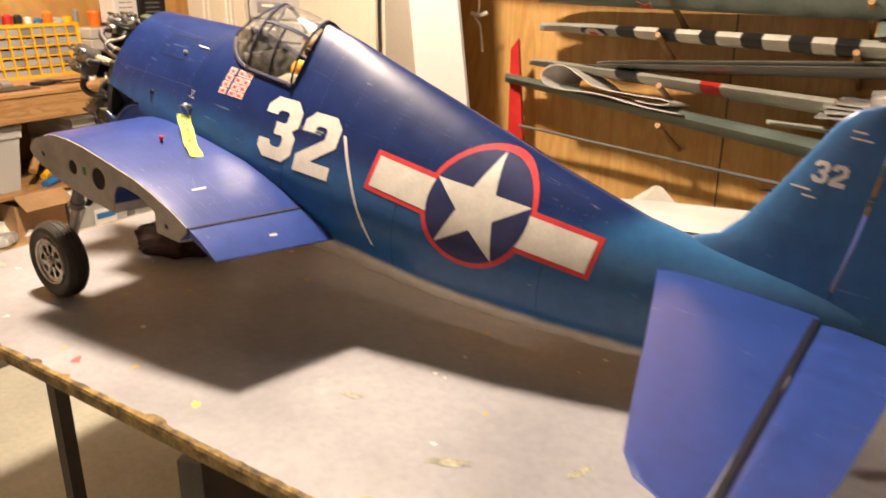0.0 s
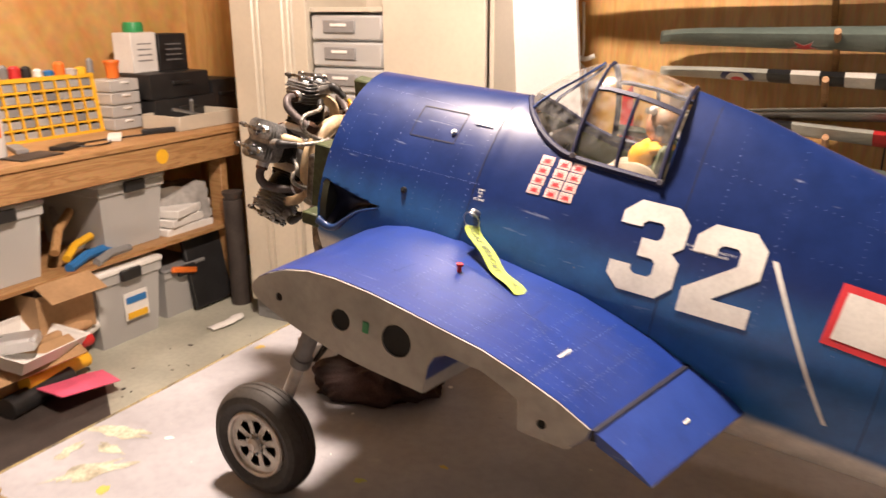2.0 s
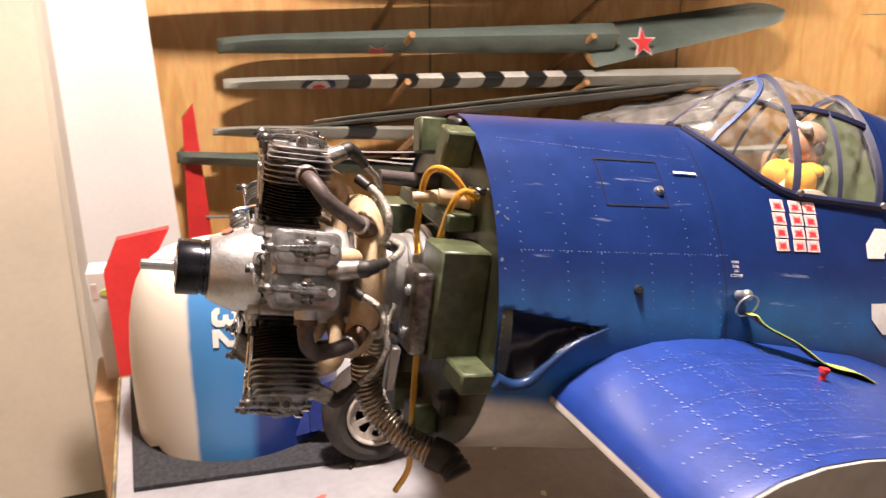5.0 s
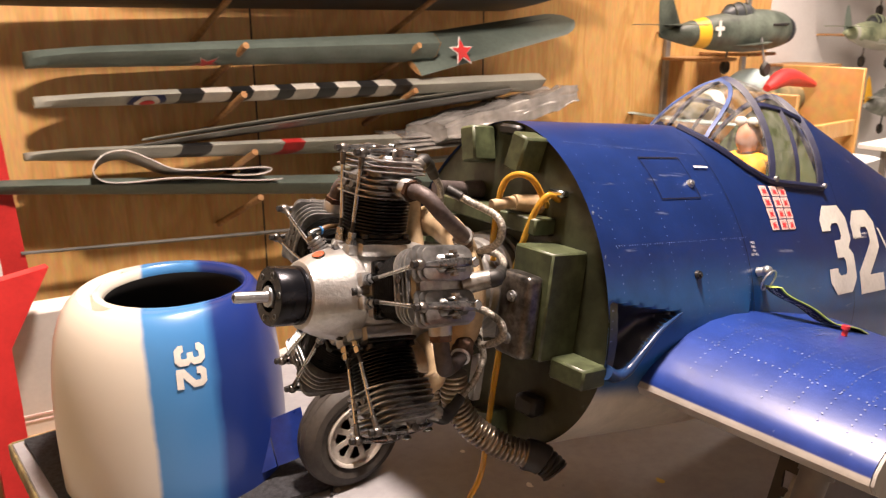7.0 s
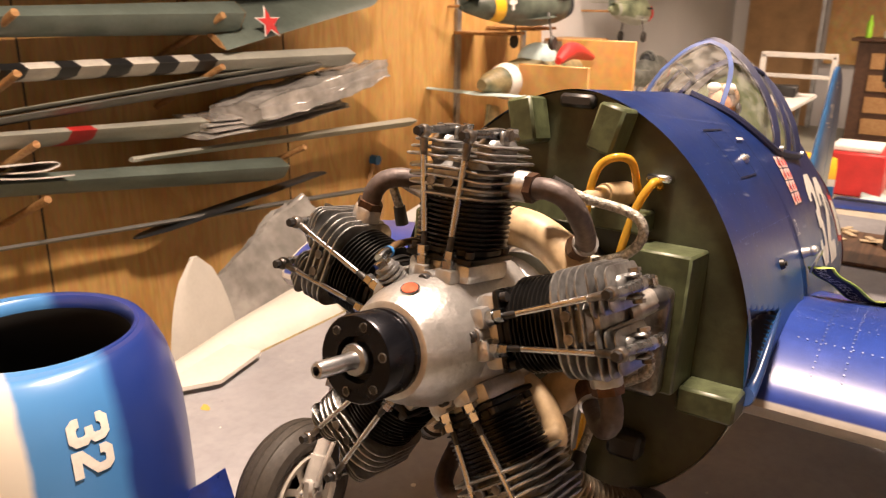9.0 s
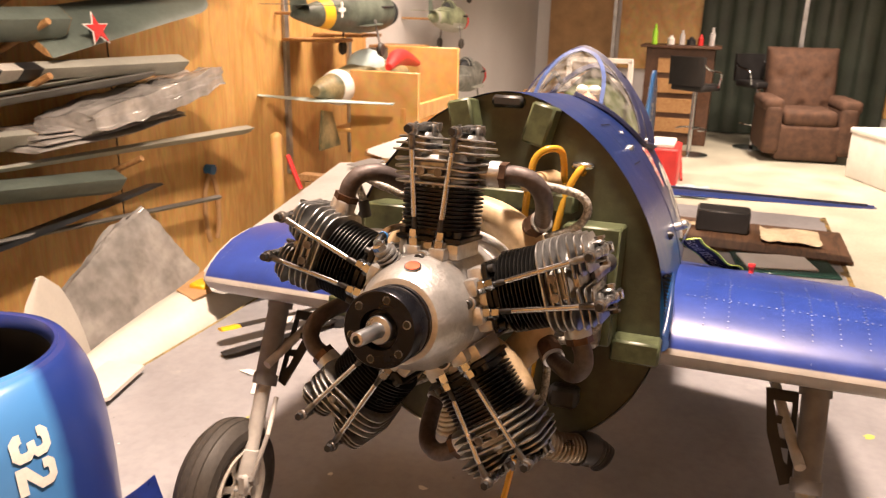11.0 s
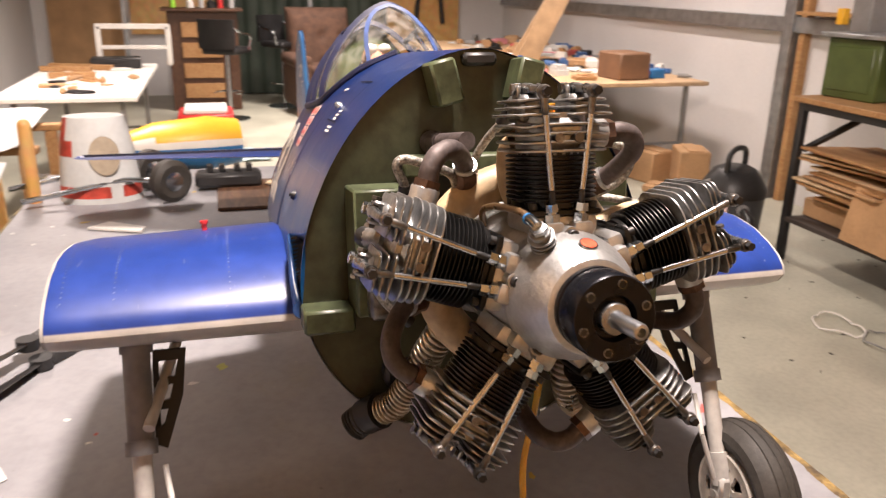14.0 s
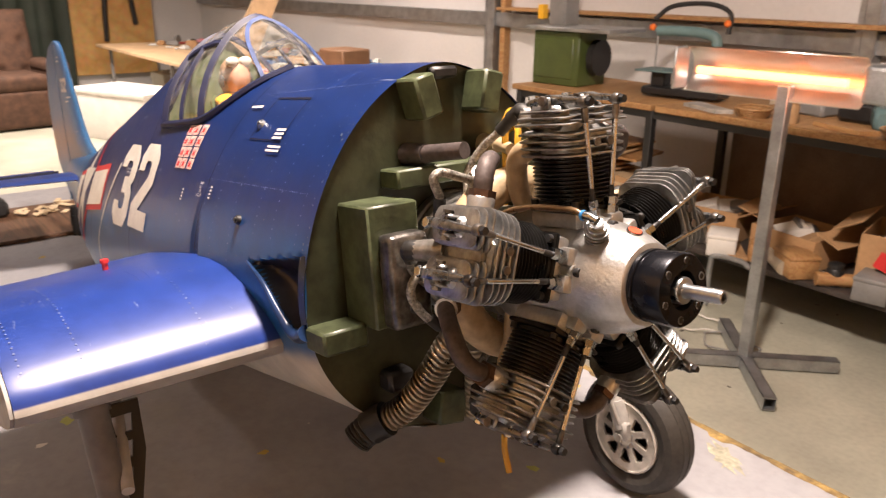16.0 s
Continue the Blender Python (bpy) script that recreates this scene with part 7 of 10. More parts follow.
def wall_wing(label, xt, zt, xr, zr, chord0, chord1, y, mat, tilt=24, marks=(), tip=0.25, thick=0.09, mats=None):
    """A model wing lying on pegs against the wall: tip at xt, root at xr, its outer edge up when the tilt is below zero."""
    bm = B()
    rings = []
    n = 130
    for k in range(n + 1):
        u = k / n
        p = Vector((xt + (xr - xt) * u, y, zt + (zr - zt) * u))
        c = chord1 + (chord0 - chord1) * u
        if u < tip:
            c *= math.sqrt(max(0.02, 1 - ((tip - u) / tip) ** 2))
        ch = Vector((0, math.cos(radians(tilt)), -math.sin(radians(tilt)))) * c
        nn = Vector((0, math.sin(radians(tilt)), math.cos(radians(tilt))))
        rings.append([bm.verts.new(q) for q in aerofoil_ring(p + ch * 0.5, p - ch * 0.5, nn * thick * (0.45 + 0.55 * u), 8)])
    skin(bm, rings, True, True)
    for f in bm.faces:
        fc = f.calc_center_median()
        x = fc.x
        for a, b_, mi in marks:
            if a > x > b_:
                f.material_index = mi
    ob = solo("stored_wing", bm, mats or mat, label, "model wing", group="wings on the plywood wall")
    # aileron gap near the trailing edge and the bare root rib
    bm = B()
    for k in range(12):
        pts = []
        for u in (0.12 + 0.32 * k / 12, 0.12 + 0.32 * (k + 1) / 12):
            for f in (-0.24, -0.255):
                pts.append(mark_point(u, f, xt, zt, xr, zr, chord0, chord1, y, tilt, thick, 0.0015))
        bm.faces.new([bm.verts.new(q) for q in (pts[0], pts[2], pts[3], pts[1])])
    part("aileron_gap", bm, M_LINE, ob)
    bm = B()
    c = chord0
    ch = Vector((0, math.cos(radians(tilt)), -math.sin(radians(tilt)))) * c
    nn = Vector((0, math.sin(radians(tilt)), math.cos(radians(tilt))))
    p = Vector((xr + math.copysign(0.002, xr - xt), y, zr))
    ra = [bm.verts.new(q) for q in aerofoil_ring(p + ch * 0.49, p - ch * 0.49, nn * thick * 0.97, 8)]
    rb = [bm.verts.new(v.co + Vector((math.copysign(0.004, xr - xt), 0, 0))) for v in ra]
    skin(bm, [ra, rb], True, True)
    part("root_rib", bm, M_PINE, ob, "bare wooden root rib")
    return ob


def mark_point(u, f, xt, zt, xr, zr, chord0, chord1, y, tilt, thick, lift):
    """A point on a stored wing's seen face: u along from the tip, f across the chord from its middle, outward positive."""
    c = chord1 + (chord0 - chord1) * u
    ch = Vector((0, math.cos(radians(tilt)), -math.sin(radians(tilt)))) * c
    nn = Vector((0, math.sin(radians(tilt)), math.cos(radians(tilt))))
    w = 0.5 - f
    t = 2.4 * (0.2969 * math.sqrt(max(w, 0)) - 0.126 * w - 0.3516 * w * w + 0.2843 * w ** 3 - 0.1036 * w ** 4)
    return Vector((xt + (xr - xt) * u, y, zt + (zr - zt) * u)) + ch * f + nn * math.copysign(thick * (0.45 + 0.55 * u) * t + lift, tilt)


def wing_mark(name, ob, outline, u, f, spec, mat, lift, label=""):
    """An outline laid on a stored wing's seen face."""
    xt, zt, xr, zr, c0, c1, y, tilt, thick = spec
    bm = B()
    plate(bm, outline, Matrix(), 0)
    for q in np.arange(-0.1, 0.1, 0.012):
        bmesh.ops.bisect_plane(bm, geom=bm.verts[:] + bm.edges[:] + bm.faces[:], plane_co=(0, q, 0), plane_no=(0, 1, 0))
    for v in bm.verts:
        uu = u + v.co.x / abs(xr - xt)
        v.co = mark_point(uu, f - v.co.y / (c1 + (c0 - c1) * uu), xt, zt, xr, zr, c0, c1, y, tilt, thick, lift)
    return part(name, bm, mat, ob, label)


def star2d(r, inner=0.4):
    return [(q * math.sin(a), q * math.cos(a)) for q, a in ((r if k % 2 == 0 else r * inner, math.pi * k / 5) for k in range(10))]


def star_plate(bm, c, r, n=5, inner=0.4, d=0.003, tilt=0.0):
    pts = [(q * math.sin(a), q * math.cos(a)) for q, a in ((r if k % 2 == 0 else r * inner, math.pi * k / n) for k in range(2 * n))]
    plate(bm, pts, Matrix.Translation(c) @ pose(0, 0, 0, 90 - tilt, 0, 180), d)


M_STRIPE = material("aged_white_stripe", (0.64, 0.62, 0.56), 0.5, vary=0.12, scale=8)
YW = WALL_Y + 0.185
wall_wing("dark slate model wing stored high on wall pegs", 0.55, 1.56, -2.1, 1.57, 0.50, 0.34, YW + 0.07, M_DARKW, -13, thick=0.11)
wall_wing("dark slate model wing lying above others on pegs", -0.2, 1.70, -2.3, 1.69, 0.50, 0.34, YW + 0.07, M_DARKW, -13, thick=0.11)
spec = (0.07, 1.358, -1.44, 1.353, 0.34, 0.26, YW, -11, 0.24)
g1 = wall_wing("grey-green model wing with a red star on wall pegs", *spec[:7], M_GREENW, -11, tip=0.14, thick=0.24)
g2 = wall_wing("grey-green model wing root with a red star", -2.35, 1.47, -1.35, 1.33, 0.26, 0.16, YW + 0.05, M_GREENW, 34, tip=0.15, thick=0.05)
wing_mark("star_outline", g1, star2d(0.056), 0.36, 0.30, spec, M_STRIPE, 0.002)
wing_mark("red_star", g1, star2d(0.050), 0.36, 0.30, spec, M_RED, 0.004, "dark red five-pointed star")
bm = B()
star_plate(bm, (-1.55, YW + 0.168, 1.348), 0.066, d=0.003, tilt=20)
part("star_outline", bm, M_PAPER, g2)
bm = B()
star_plate(bm, (-1.55, YW + 0.172, 1.348), 0.055, d=0.003, tilt=20)
part("red_star", bm, M_RED, g2, "red five-pointed star")
stripes = [(-0.37 - 0.172 * k, -0.446 - 0.172 * k, 1) for k in range(6)] + [(-0.446 - 0.172 * k, -0.542 - 0.172 * k, 2) for k in range(5)]
spec = (0.06, 1.228, -2.05, 1.180, 0.36, 0.27, YW, -10, 0.17)
w = wall_wing("pale model wing with black and white stripes and a roundel", *spec[:7], None, -10, stripes, 0.16, mats=[M_SKYW, M_BLACK, M_STRIPE], thick=0.17)
for r, mat, d in ((0.062, M_DECALB, 0.002), (0.042, M_STRIPE, 0.004), (0.024, M_RED, 0.006)):
    wing_mark("roundel_ring", w, ring2d(0, 0, r, 24), 0.150, 0.38, spec, mat, d)
wall_wing("thin mid grey model wing lying aslant", -0.13, 1.062, -1.85, 1.145, 0.24, 0.14, YW + 0.05, M_GREYW, -17, thick=0.05)
wall_wing("thin grey model tailplane lying on top of a wing", -0.25, 1.088, -1.70, 1.165, 0.20, 0.12, YW + 0.04, M_SKYW, -15, thick=0.035)
wall_wing("pale model wing with a red mark and a black stripe", 0.11, 1.062, -1.25, 0.968, 0.32, 0.2, YW, None, -17, [(-0.36, -0.47, 1), (-0.74, -0.82, 2)], 0.14, mats=[M_SKYW, M_BLACK, M_RED], thick=0.12)
wall_wing("grey-green model wing on the lowest pegs", 0.24, 0.980, -1.62, 0.752, 0.36, 0.22, YW, M_GREENW, -13, tip=0.12, thick=0.20)
wall_wing("sky-bellied model wing on the lowest pegs", -1.0, 0.90, -2.5, 0.84, 0.32, 0.22, YW + 0.03, M_SKYW, -12, tip=0.2)
wall_wing("thin dark wing spar strip near the bottom of the wall", 0.16, 0.755, -2.4, 0.53, 0.09, 0.06, YW, M_GREYW, -10, thick=0.05)
wall_wing("dark slate wing tip resting low on the wall", -1.0, 0.61, -1.98, 0.68, 0.10, 0.16, YW, M_DARKW, -6, thick=0.03)
# a pale sheet curled into an open loop and folded flat between the wings
M_CURL = material("pale_curled_sheet", (0.60, 0.58, 0.55), 0.55, vary=0.1, scale=8, fine=60, bump=0.1)
fold = curve([(x, 0, z) for x, z in ((-0.50, 0.966), (-0.60, 0.958), (-0.643, 0.966), (-0.60, 0.979), (-0.50, 0.984), (-0.37, 0.989), (-0.29, 1.004), (-0.22, 1.046), (-0.15, 1.082), (-0.085, 1.076), (-0.048, 1.038), (-0.062, 1.002), (-0.11, 0.986), (-0.20, 0.979), (-0.30, 0.974), (-0.42, 0.960), (-0.55, 0.943), (-0.69, 0.925))], 6)
bm = B()
rings = []
for k in range(9):
    u = k / 8
    rings.append([bm.verts.new((p.x - 0.10 * u * (p.x + 0.69), -1.925 - 0.27 * u + 0.012 * math.sin(9 * p.x), 0.955 + (p.z - 0.955) * (1 - 0.20 * u) - 0.050 * u + 0.003 * math.sin(14 * p.x + 5 * u))) for p in fold])
skin(bm, rings, False, False)
ob = solo("rolled_sheet", bm, M_CURL, "curled pale sheet pushed between stored wings", "rolled sheet", angle=80)
ob.modifiers.new("thickness", "SOLIDIFY").thickness = 0.004
# foil bags
def foil(label, c, s, seed, rot):
    bm = B()
    bmesh.ops.create_cube(bm, size=1.0)
    bmesh.ops.subdivide_edges(bm, edges=bm.edges[:], cuts=14, use_grid_fill=True)
    for v in bm.verts:
        p = v.co.copy()
        k = 1 - 0.35 * max(0, abs(p.x) * 2 - 0.6)
        q = Vector((p.x * s[0], p.y * s[1] * k, p.z * s[2] * k))
        v.co = q + Vector((0, 0.5, 1)) * 0.02 * noise.noise(Vector((p.x * 7, p.y * 4, p.z * 3)) + Vector((seed, 0, 0))) + v.normal * 0.008 * noise.noise(p * 17)
    return solo("foil_bag", bm, M_SILVER, label, "foil bag", pose(*c, *rot), group="foil bags", angle=60)


foil("crumpled clear grey plastic bag lying on stored wings", (-1.80, -2.0, 1.075), (0.85, 0.30, 0.085), 1, (6, 7, 4))
# folded plastic wraps: flattened loops lying on one another
for k, (z, d, x0, x1) in enumerate(((0.962, 0.30, -1.20, -1.98), (0.980, 0.29, -1.23, -1.96), (0.998, 0.27, -1.22, -1.93), (1.016, 0.24, -1.26, -1.95))):
    bm = B()
    rings = []
    for i in range(17):
        u = i / 16
        zz = z + 0.03 * u * u + 0.004 * math.sin(9 * u + k)
        rings.append([bm.verts.new((x0 + (x1 - x0) * u, -2.06 + d * 0.5 * math.copysign(abs(math.cos(a)) ** 0.4, math.cos(a)) + 0.01 * math.sin(5 * u + 2 * k), zz + 0.0075 * math.sin(a))) for a in (2 * math.pi * j / 20 for j in range(20))])
    skin(bm, rings, True, True)
    solo("folded_wrap", bm, M_SILVER, "folded pale plastic wrap lying on stored wings", "plastic wrap", group="folded wraps", angle=70)
foil("grey plastic-wrapped panel leaning at the wall's foot", (-1.45, -1.85, 0.36), (0.7, 0.07, 0.42), 8, (24, 24, 8))
# pegs
for x, z in ((-0.584, 1.395), (-1.32, 1.380), (-0.565, 1.232), (-1.30, 1.205), (-0.59, 1.030), (-0.60, 0.865), (-0.56, 1.57), (-1.42, 1.57), (-1.7, 0.86)):
    bm = B()
    cyl(bm, (x + 0.015, WALL_Y + 0.001, z - 0.17), (x, WALL_Y + 0.37, z), 0.012, n=12)
    solo("wall_peg", bm, M_PINE, "round pine peg standing out of the plywood", "peg", group="wall pegs")
# joints between the plywood sheets
for x in (-0.78, -1.98):
    bm = B()
    box(bm, (x, WALL_Y + 0.0015, 1.5), (0.006, 0.003, 3.0))
    solo("sheet_joint", bm, M_LINER, "dark joint between plywood sheets", "trim", kind="structure")
# blue clamp hanging on the wall
cl = thing("spring_clamp", "brown and blue hand clamp hanging on the plywood", "clamp")
for sd in (1, -1):
    bm = B()
    tube(bm, curve([(-2.60, WALL_Y + 0.02, 0.62), (-2.60 + sd * 0.05, WALL_Y + 0.02, 0.5), (-2.60 + sd * 0.055, WALL_Y + 0.02, 0.34), (-2.60 + sd * 0.03, WALL_Y + 0.02, 0.24)], 6), 0.012, 8)
    part("arm", bm, M_CARD, cl)
bm = B()
cyl(bm, (-2.6, WALL_Y + 0.002, 0.62), (-2.6, WALL_Y + 0.045, 0.62), 0.026, n=16)
part("grip", bm, M_BLUEP, cl)


def hung_model(label, m, L, body, wingmat, fin, nose, band=None, span=0.0, radius=None, belly=None):
    """A small warplane hung nose along its x: deep oval body, tapered tail surfaces, framed canopy, exhausts, spinner."""
    t = thing("hung_model_aeroplane", label, "model aeroplane", m, "models on the wall")
    r = radius or L * 0.075
    prof_b = [(-0.5, 0.10), (-0.46, 0.22), (-0.38, 0.40), (-0.28, 0.60), (-0.15, 0.80), (0.0, 0.95), (0.12, 1.04), (0.25, 1.05), (0.36, 0.98), (0.43, 0.88), (0.46, 0.78)]
    bm = B()
    rings = []
    for x in np.linspace(-0.5, 0.46, 49):
        q = r * lerp(prof_b, x)[0]
        rings.append([bm.verts.new((x * L, 0.82 * q * math.cos(a), q * math.sin(a) * (1.12 if math.sin(a) > 0 else 1.0) + 0.18 * r * max(0, -x))) for a in (2 * math.pi * k / 24 for k in range(24))])
    skin(bm, rings, True, True)
    for f in bm.faces:
        c = f.calc_center_median()
        f.material_index = 2 if belly and c.z < -0.35 * r and c.x > -0.45 * L else 0
        if band and max(band[:2]) * L > c.x > min(band[:2]) * L:
            f.material_index = 1
    mats = [body, band[2] if band else body, belly or body]
    part("fuselage", bm, mats, t)
    bm = B()
    lathe(bm, [(0.455 * L, 0.80 * r), (0.475 * L, 0.76 * r), (0.50 * L, 0.60 * r), (0.522 * L, 0.36 * r), (0.535 * L, 0.08 * r)], None, 20)
    part("spinner", bm, nose, t)
    for sd in (1, -1):
        bm = B()
        for k in range(6):
            box(bm, ((0.26 + 0.024 * k) * L, sd * 0.80 * r, 0.36 * r), (0.014 * L, 0.02, 0.014), 0.003, pose(0, 0, 0, 0, 0, sd * 25))
        part("exhaust_stubs", bm, M_BLACK, t)
    up = Matrix(((1, 0, 0, 0), (0, 0, 1, 0), (0, 1, 0, 0.2 * r), (0, 0, 0, 1)))
    bm = B()
    rows = [(-0.345, -0.505, 0.0), (-0.375, -0.512, 0.05), (-0.405, -0.515, 0.10), (-0.435, -0.512, 0.145), (-0.46, -0.50, 0.175), (-0.475, -0.49, 0.185)]
    skin(bm, [[bm.verts.new(up @ q) for q in aerofoil_ring(Vector((a * L, h * L, 0)), Vector((b_ * L, h * L, 0)), Vector((0, 0, 0.014 * (1 - 3 * h))), 6)] for a, b_, h in rows], True, True)
    part("fin", bm, fin, t)
    bm = B()
    skin(bm, [[bm.verts.new(q) for q in aerofoil_ring(Vector(((-0.365 - 0.05 * abs(y)) * L, y * 0.17 * L, 0.55 * r)), Vector(((-0.485 + 0.02 * abs(y)) * L, y * 0.17 * L, 0.55 * r)), Vector((0, 0, 0.010)), 6)] for y in np.linspace(-1, 1, 9)], True, True)
    part("tailplane", bm, body, t)
    bm = B()
    tmp = bmesh.new()
    bmesh.ops.create_uvsphere(tmp, u_segments=16, v_segments=10, radius=1)
    merge(bm, tmp, Matrix.Translation((0.07 * L, 0, 0.92 * r)) @ Matrix.Diagonal((0.13 * L, 0.50 * r, 0.58 * r, 1)))
    part("canopy", bm, M_DARKW, t)
    for x in (0.0, 0.06, 0.12):
        bm = B()
        w = math.sqrt(max(0.05, 1 - ((x - 0.07) / 0.13) ** 2))
        tube(bm, [(x * L, 0.51 * r * w * math.cos(a), 0.92 * r + 0.60 * r * w * math.sin(a)) for a in (math.pi * k / 12 for k in range(13))], 0.005, 6)
        part("canopy_frame", bm, body, t)
    for sd in (1, -1):
        bm = B()
        skin(bm, [[bm.verts.new(q) for q in aerofoil_ring(Vector((0.30 * L - 0.04 * k * L, sd * (0.6 + 0.22 * k) * r, -0.55 * r)), Vector((-0.02 * L + 0.02 * k * L, sd * (0.6 + 0.22 * k) * r, -0.60 * r)), Vector((0, 0, 0.026 - 0.004 * k)), 6)] for k in range(4)], True, True)
        part("wing_stub", bm, wingmat, t)
    bm = B()
    cyl(bm, (-0.05 * L, 0, 0), (-0.05 * L, 0.46, 0), 0.009, n=10)
    part("wall_hook", bm, M_PINE, t)
    for sd in (1, -1):
        bm = B()
        lathe(bm, [(-0.012, 0.02), (-0.014, 0.034), (0, 0.042), (0.014, 0.034), (0.012, 0.02)], Matrix.Translation((0.16 * L, sd * 0.10 * L, -1.9 * r)) @ pose(0, 0, 0, 0, 0, 90), 18)
        part("wheel", bm, M_RUBBER, t)
        bm = B()
        cyl(bm, (0.16 * L, sd * 0.10 * L, -1.9 * r), (0.14 * L, sd * 0.08 * L, -0.3 * r), 0.007, n=8)
        part("leg", bm, M_GREY, t)
    return t


M_MOTTLE = material("mottled_grey_green_paint", (0.085, 0.105, 0.085), 0.5, vary=0.3, scale=9, stain=(0.035, 0.045, 0.036))
M_DAPPLE = material("dappled_green_paint", (0.30, 0.34, 0.22), 0.5, vary=0.3, scale=9, stain=(0.10, 0.13, 0.08))
M_SILVERP = material("dull_silver_paint", (0.33, 0.35, 0.33), 0.4, metal=0.3, vary=0.25, scale=14, stain=(0.15, 0.17, 0.15))
a109 = hung_model("grey-green model fighter with a yellow band hung on the wall", pose(-3.40, -1.88, 1.40, 0, -1, 181), 1.25, M_MOTTLE, M_MOTTLE, M_MOTTLE, M_DARKW, (-0.20, -0.28, M_YELLOW), 0, 0.105)
for sd in (1, -1):
    bm = B()
    plate(bm, [(-0.04, -0.01), (-0.01, -0.01), (-0.01, -0.04), (0.01, -0.04), (0.01, -0.01), (0.04, -0.01), (0.04, 0.01), (0.01, 0.01), (0.01, 0.04), (-0.01, 0.04), (-0.01, 0.01), (-0.04, 0.01)], Matrix(((1, 0, 0, -0.20), (0, 0, 1, sd * 0.071 - 0.003), (0, 1, 0, 0.03), (0, 0, 0, 1))), 0.006)
    part("cross_mark", bm, M_PAPER, a109)
hung_model("dappled green model fighter with a pale belly hung on the wall", pose(-5.28, -1.95, 1.36, 0, 2, 183), 0.9, M_DAPPLE, M_SKYW, M_GREENW, M_RED, (-0.30, -0.34, M_SKYW), 0, 0.095, M_SKYW)
hung_model("green model fighter with a yellow rudder hung on the wall", pose(-5.85, -1.98, 0.86, 0, 0, 184), 1.05, M_SILVERP, M_SKYW, M_YELLOW, M_RED, (0.43, 0.39, M_DARKW), 0, 0.12)
hung_model("pale green model aeroplane hung high on the wall", pose(-5.45, -1.95, 1.68, 0, 0, 183), 0.9, M_SKYW, M_SKYW, M_SKYW, M_RED, None, 0.0, 0.08)
camo = thing("camouflaged_model", "camouflaged model aeroplane with a pale blue tailplane on a rack", "model aeroplane", pose(-3.15, -1.9, 0.95))
bm = B()
lathe(bm, [(-0.10, 0.03), (0.0, 0.065), (0.2, 0.10), (0.45, 0.13), (0.8, 0.12), (1.1, 0.09), (1.2, 0.03)], pose(0, 0, 0.05, 0, 0, 180), 24)
part("fuselage", bm, M_CAMO, camo)
bm = B()
lathe(bm, [(0.10, 0.085), (0.13, 0.095), (0.17, 0.103), (0.19, 0.100)], pose(0, 0, 0.05, 0, 0, 180), 24)
part("pale_band", bm, M_PAPER, camo)
bm = B()
rings = [[bm.verts.new(q) for q in aerofoil_ring(Vector((0.14 - 0.1 * abs(y), y * 0.42, 0.0)), Vector((-0.02, y * 0.42, 0.0)), Vector((0, 0, 0.022)), 6)] for y in np.linspace(-1, 1, 9)]
skin(bm, rings, True, True)
part("tailplane", bm, M_BLUEPALE, camo, "pale blue tailplane")
bm = B()
plate(bm, [(0.06, 0), (-0.18, 0), (-0.08, 0.2), (0.02, 0.22)], Matrix(((1, 0, 0, 0), (0, 0, 1, -0.01), (0, 1, 0, -0.28), (0, 0, 0, 1))), 0.02)
part("fin", bm, M_CAMO, camo)
bm = B()
tmp = bmesh.new()
bmesh.ops.create_uvsphere(tmp, u_segments=16, v_segments=10, radius=1)
merge(bm, tmp, Matrix.Translation((-0.55, 0, 0.15)) @ Matrix.Diagonal((0.2, 0.09, 0.10, 1)))
part("canopy", bm, M_BLUEPALE, camo)
# pine rack that carries it
rack = thing("model_rack", "pine and plywood rack carrying model aeroplanes", "rack")
for c, s, r in (((-3.35, -1.62, 0.55), (0.03, 0.42, 1.1), 0), ((-4.2, -1.72, 0.6), (0.03, 0.5, 1.2), 0), ((-3.78, -1.50, 0.86), (0.9, 0.03, 0.09), 0), ((-3.78, -1.50, 0.55), (0.9, 0.03, 0.09), 0), ((-3.78, -1.75, 0.35), (0.85, 0.45, 0.02), 0), ((-3.78, -1.85, 0.75), (0.85, 0.25, 0.02), 0)):
    bm = B()
    box(bm, c, s, 0.004)
    part("board", bm, M_PLY, rack)
tow = [(-3.4, -1.62, 1.12), (-3.7, -1.68, 1.16), (-4.1, -1.72, 1.10)]
bm = B()
tube(bm, curve(tow, 8), [0.02 + 0.03 * math.sin(k / 16 * math.pi) for k in range(17)], 12)
solo("red_glider_wing", bm, M_RED, "slender red model glider part lying on the rack", "model part")
bm = B()
tube(bm, [(-1.66, -1.20, 0.815), (-1.68, -1.262, 0.93)], 0.009, 8)
solo("red_rod", bm, M_RED, "thin red rod standing in the rack", "rod")
for x, z, w_ in ((-3.9, 1.27, 0.3), (-3.5, 1.25, 0.25), (-4.75, 1.17, 0.35), (-4.6, 0.72, 0.5)):
    bm = B()
    box(bm, (x, WALL_Y + 0.18, z), (w_, 0.34, 0.018), 0.003)
    solo("wall_shelf", bm, M_PINE, "small pine shelf bracketed to the wall", "shelf", group="wall shelves")
for x in (-3.42, -4.25):
    bm = B()
    box(bm, (x, WALL_Y + 0.012, 1.3), (0.045, 0.022, 1.7), 0.002)
    solo("shelf_upright", bm, M_STEEL, "white metal shelf upright on the plywood", "shelf upright", group="shelf uprights")

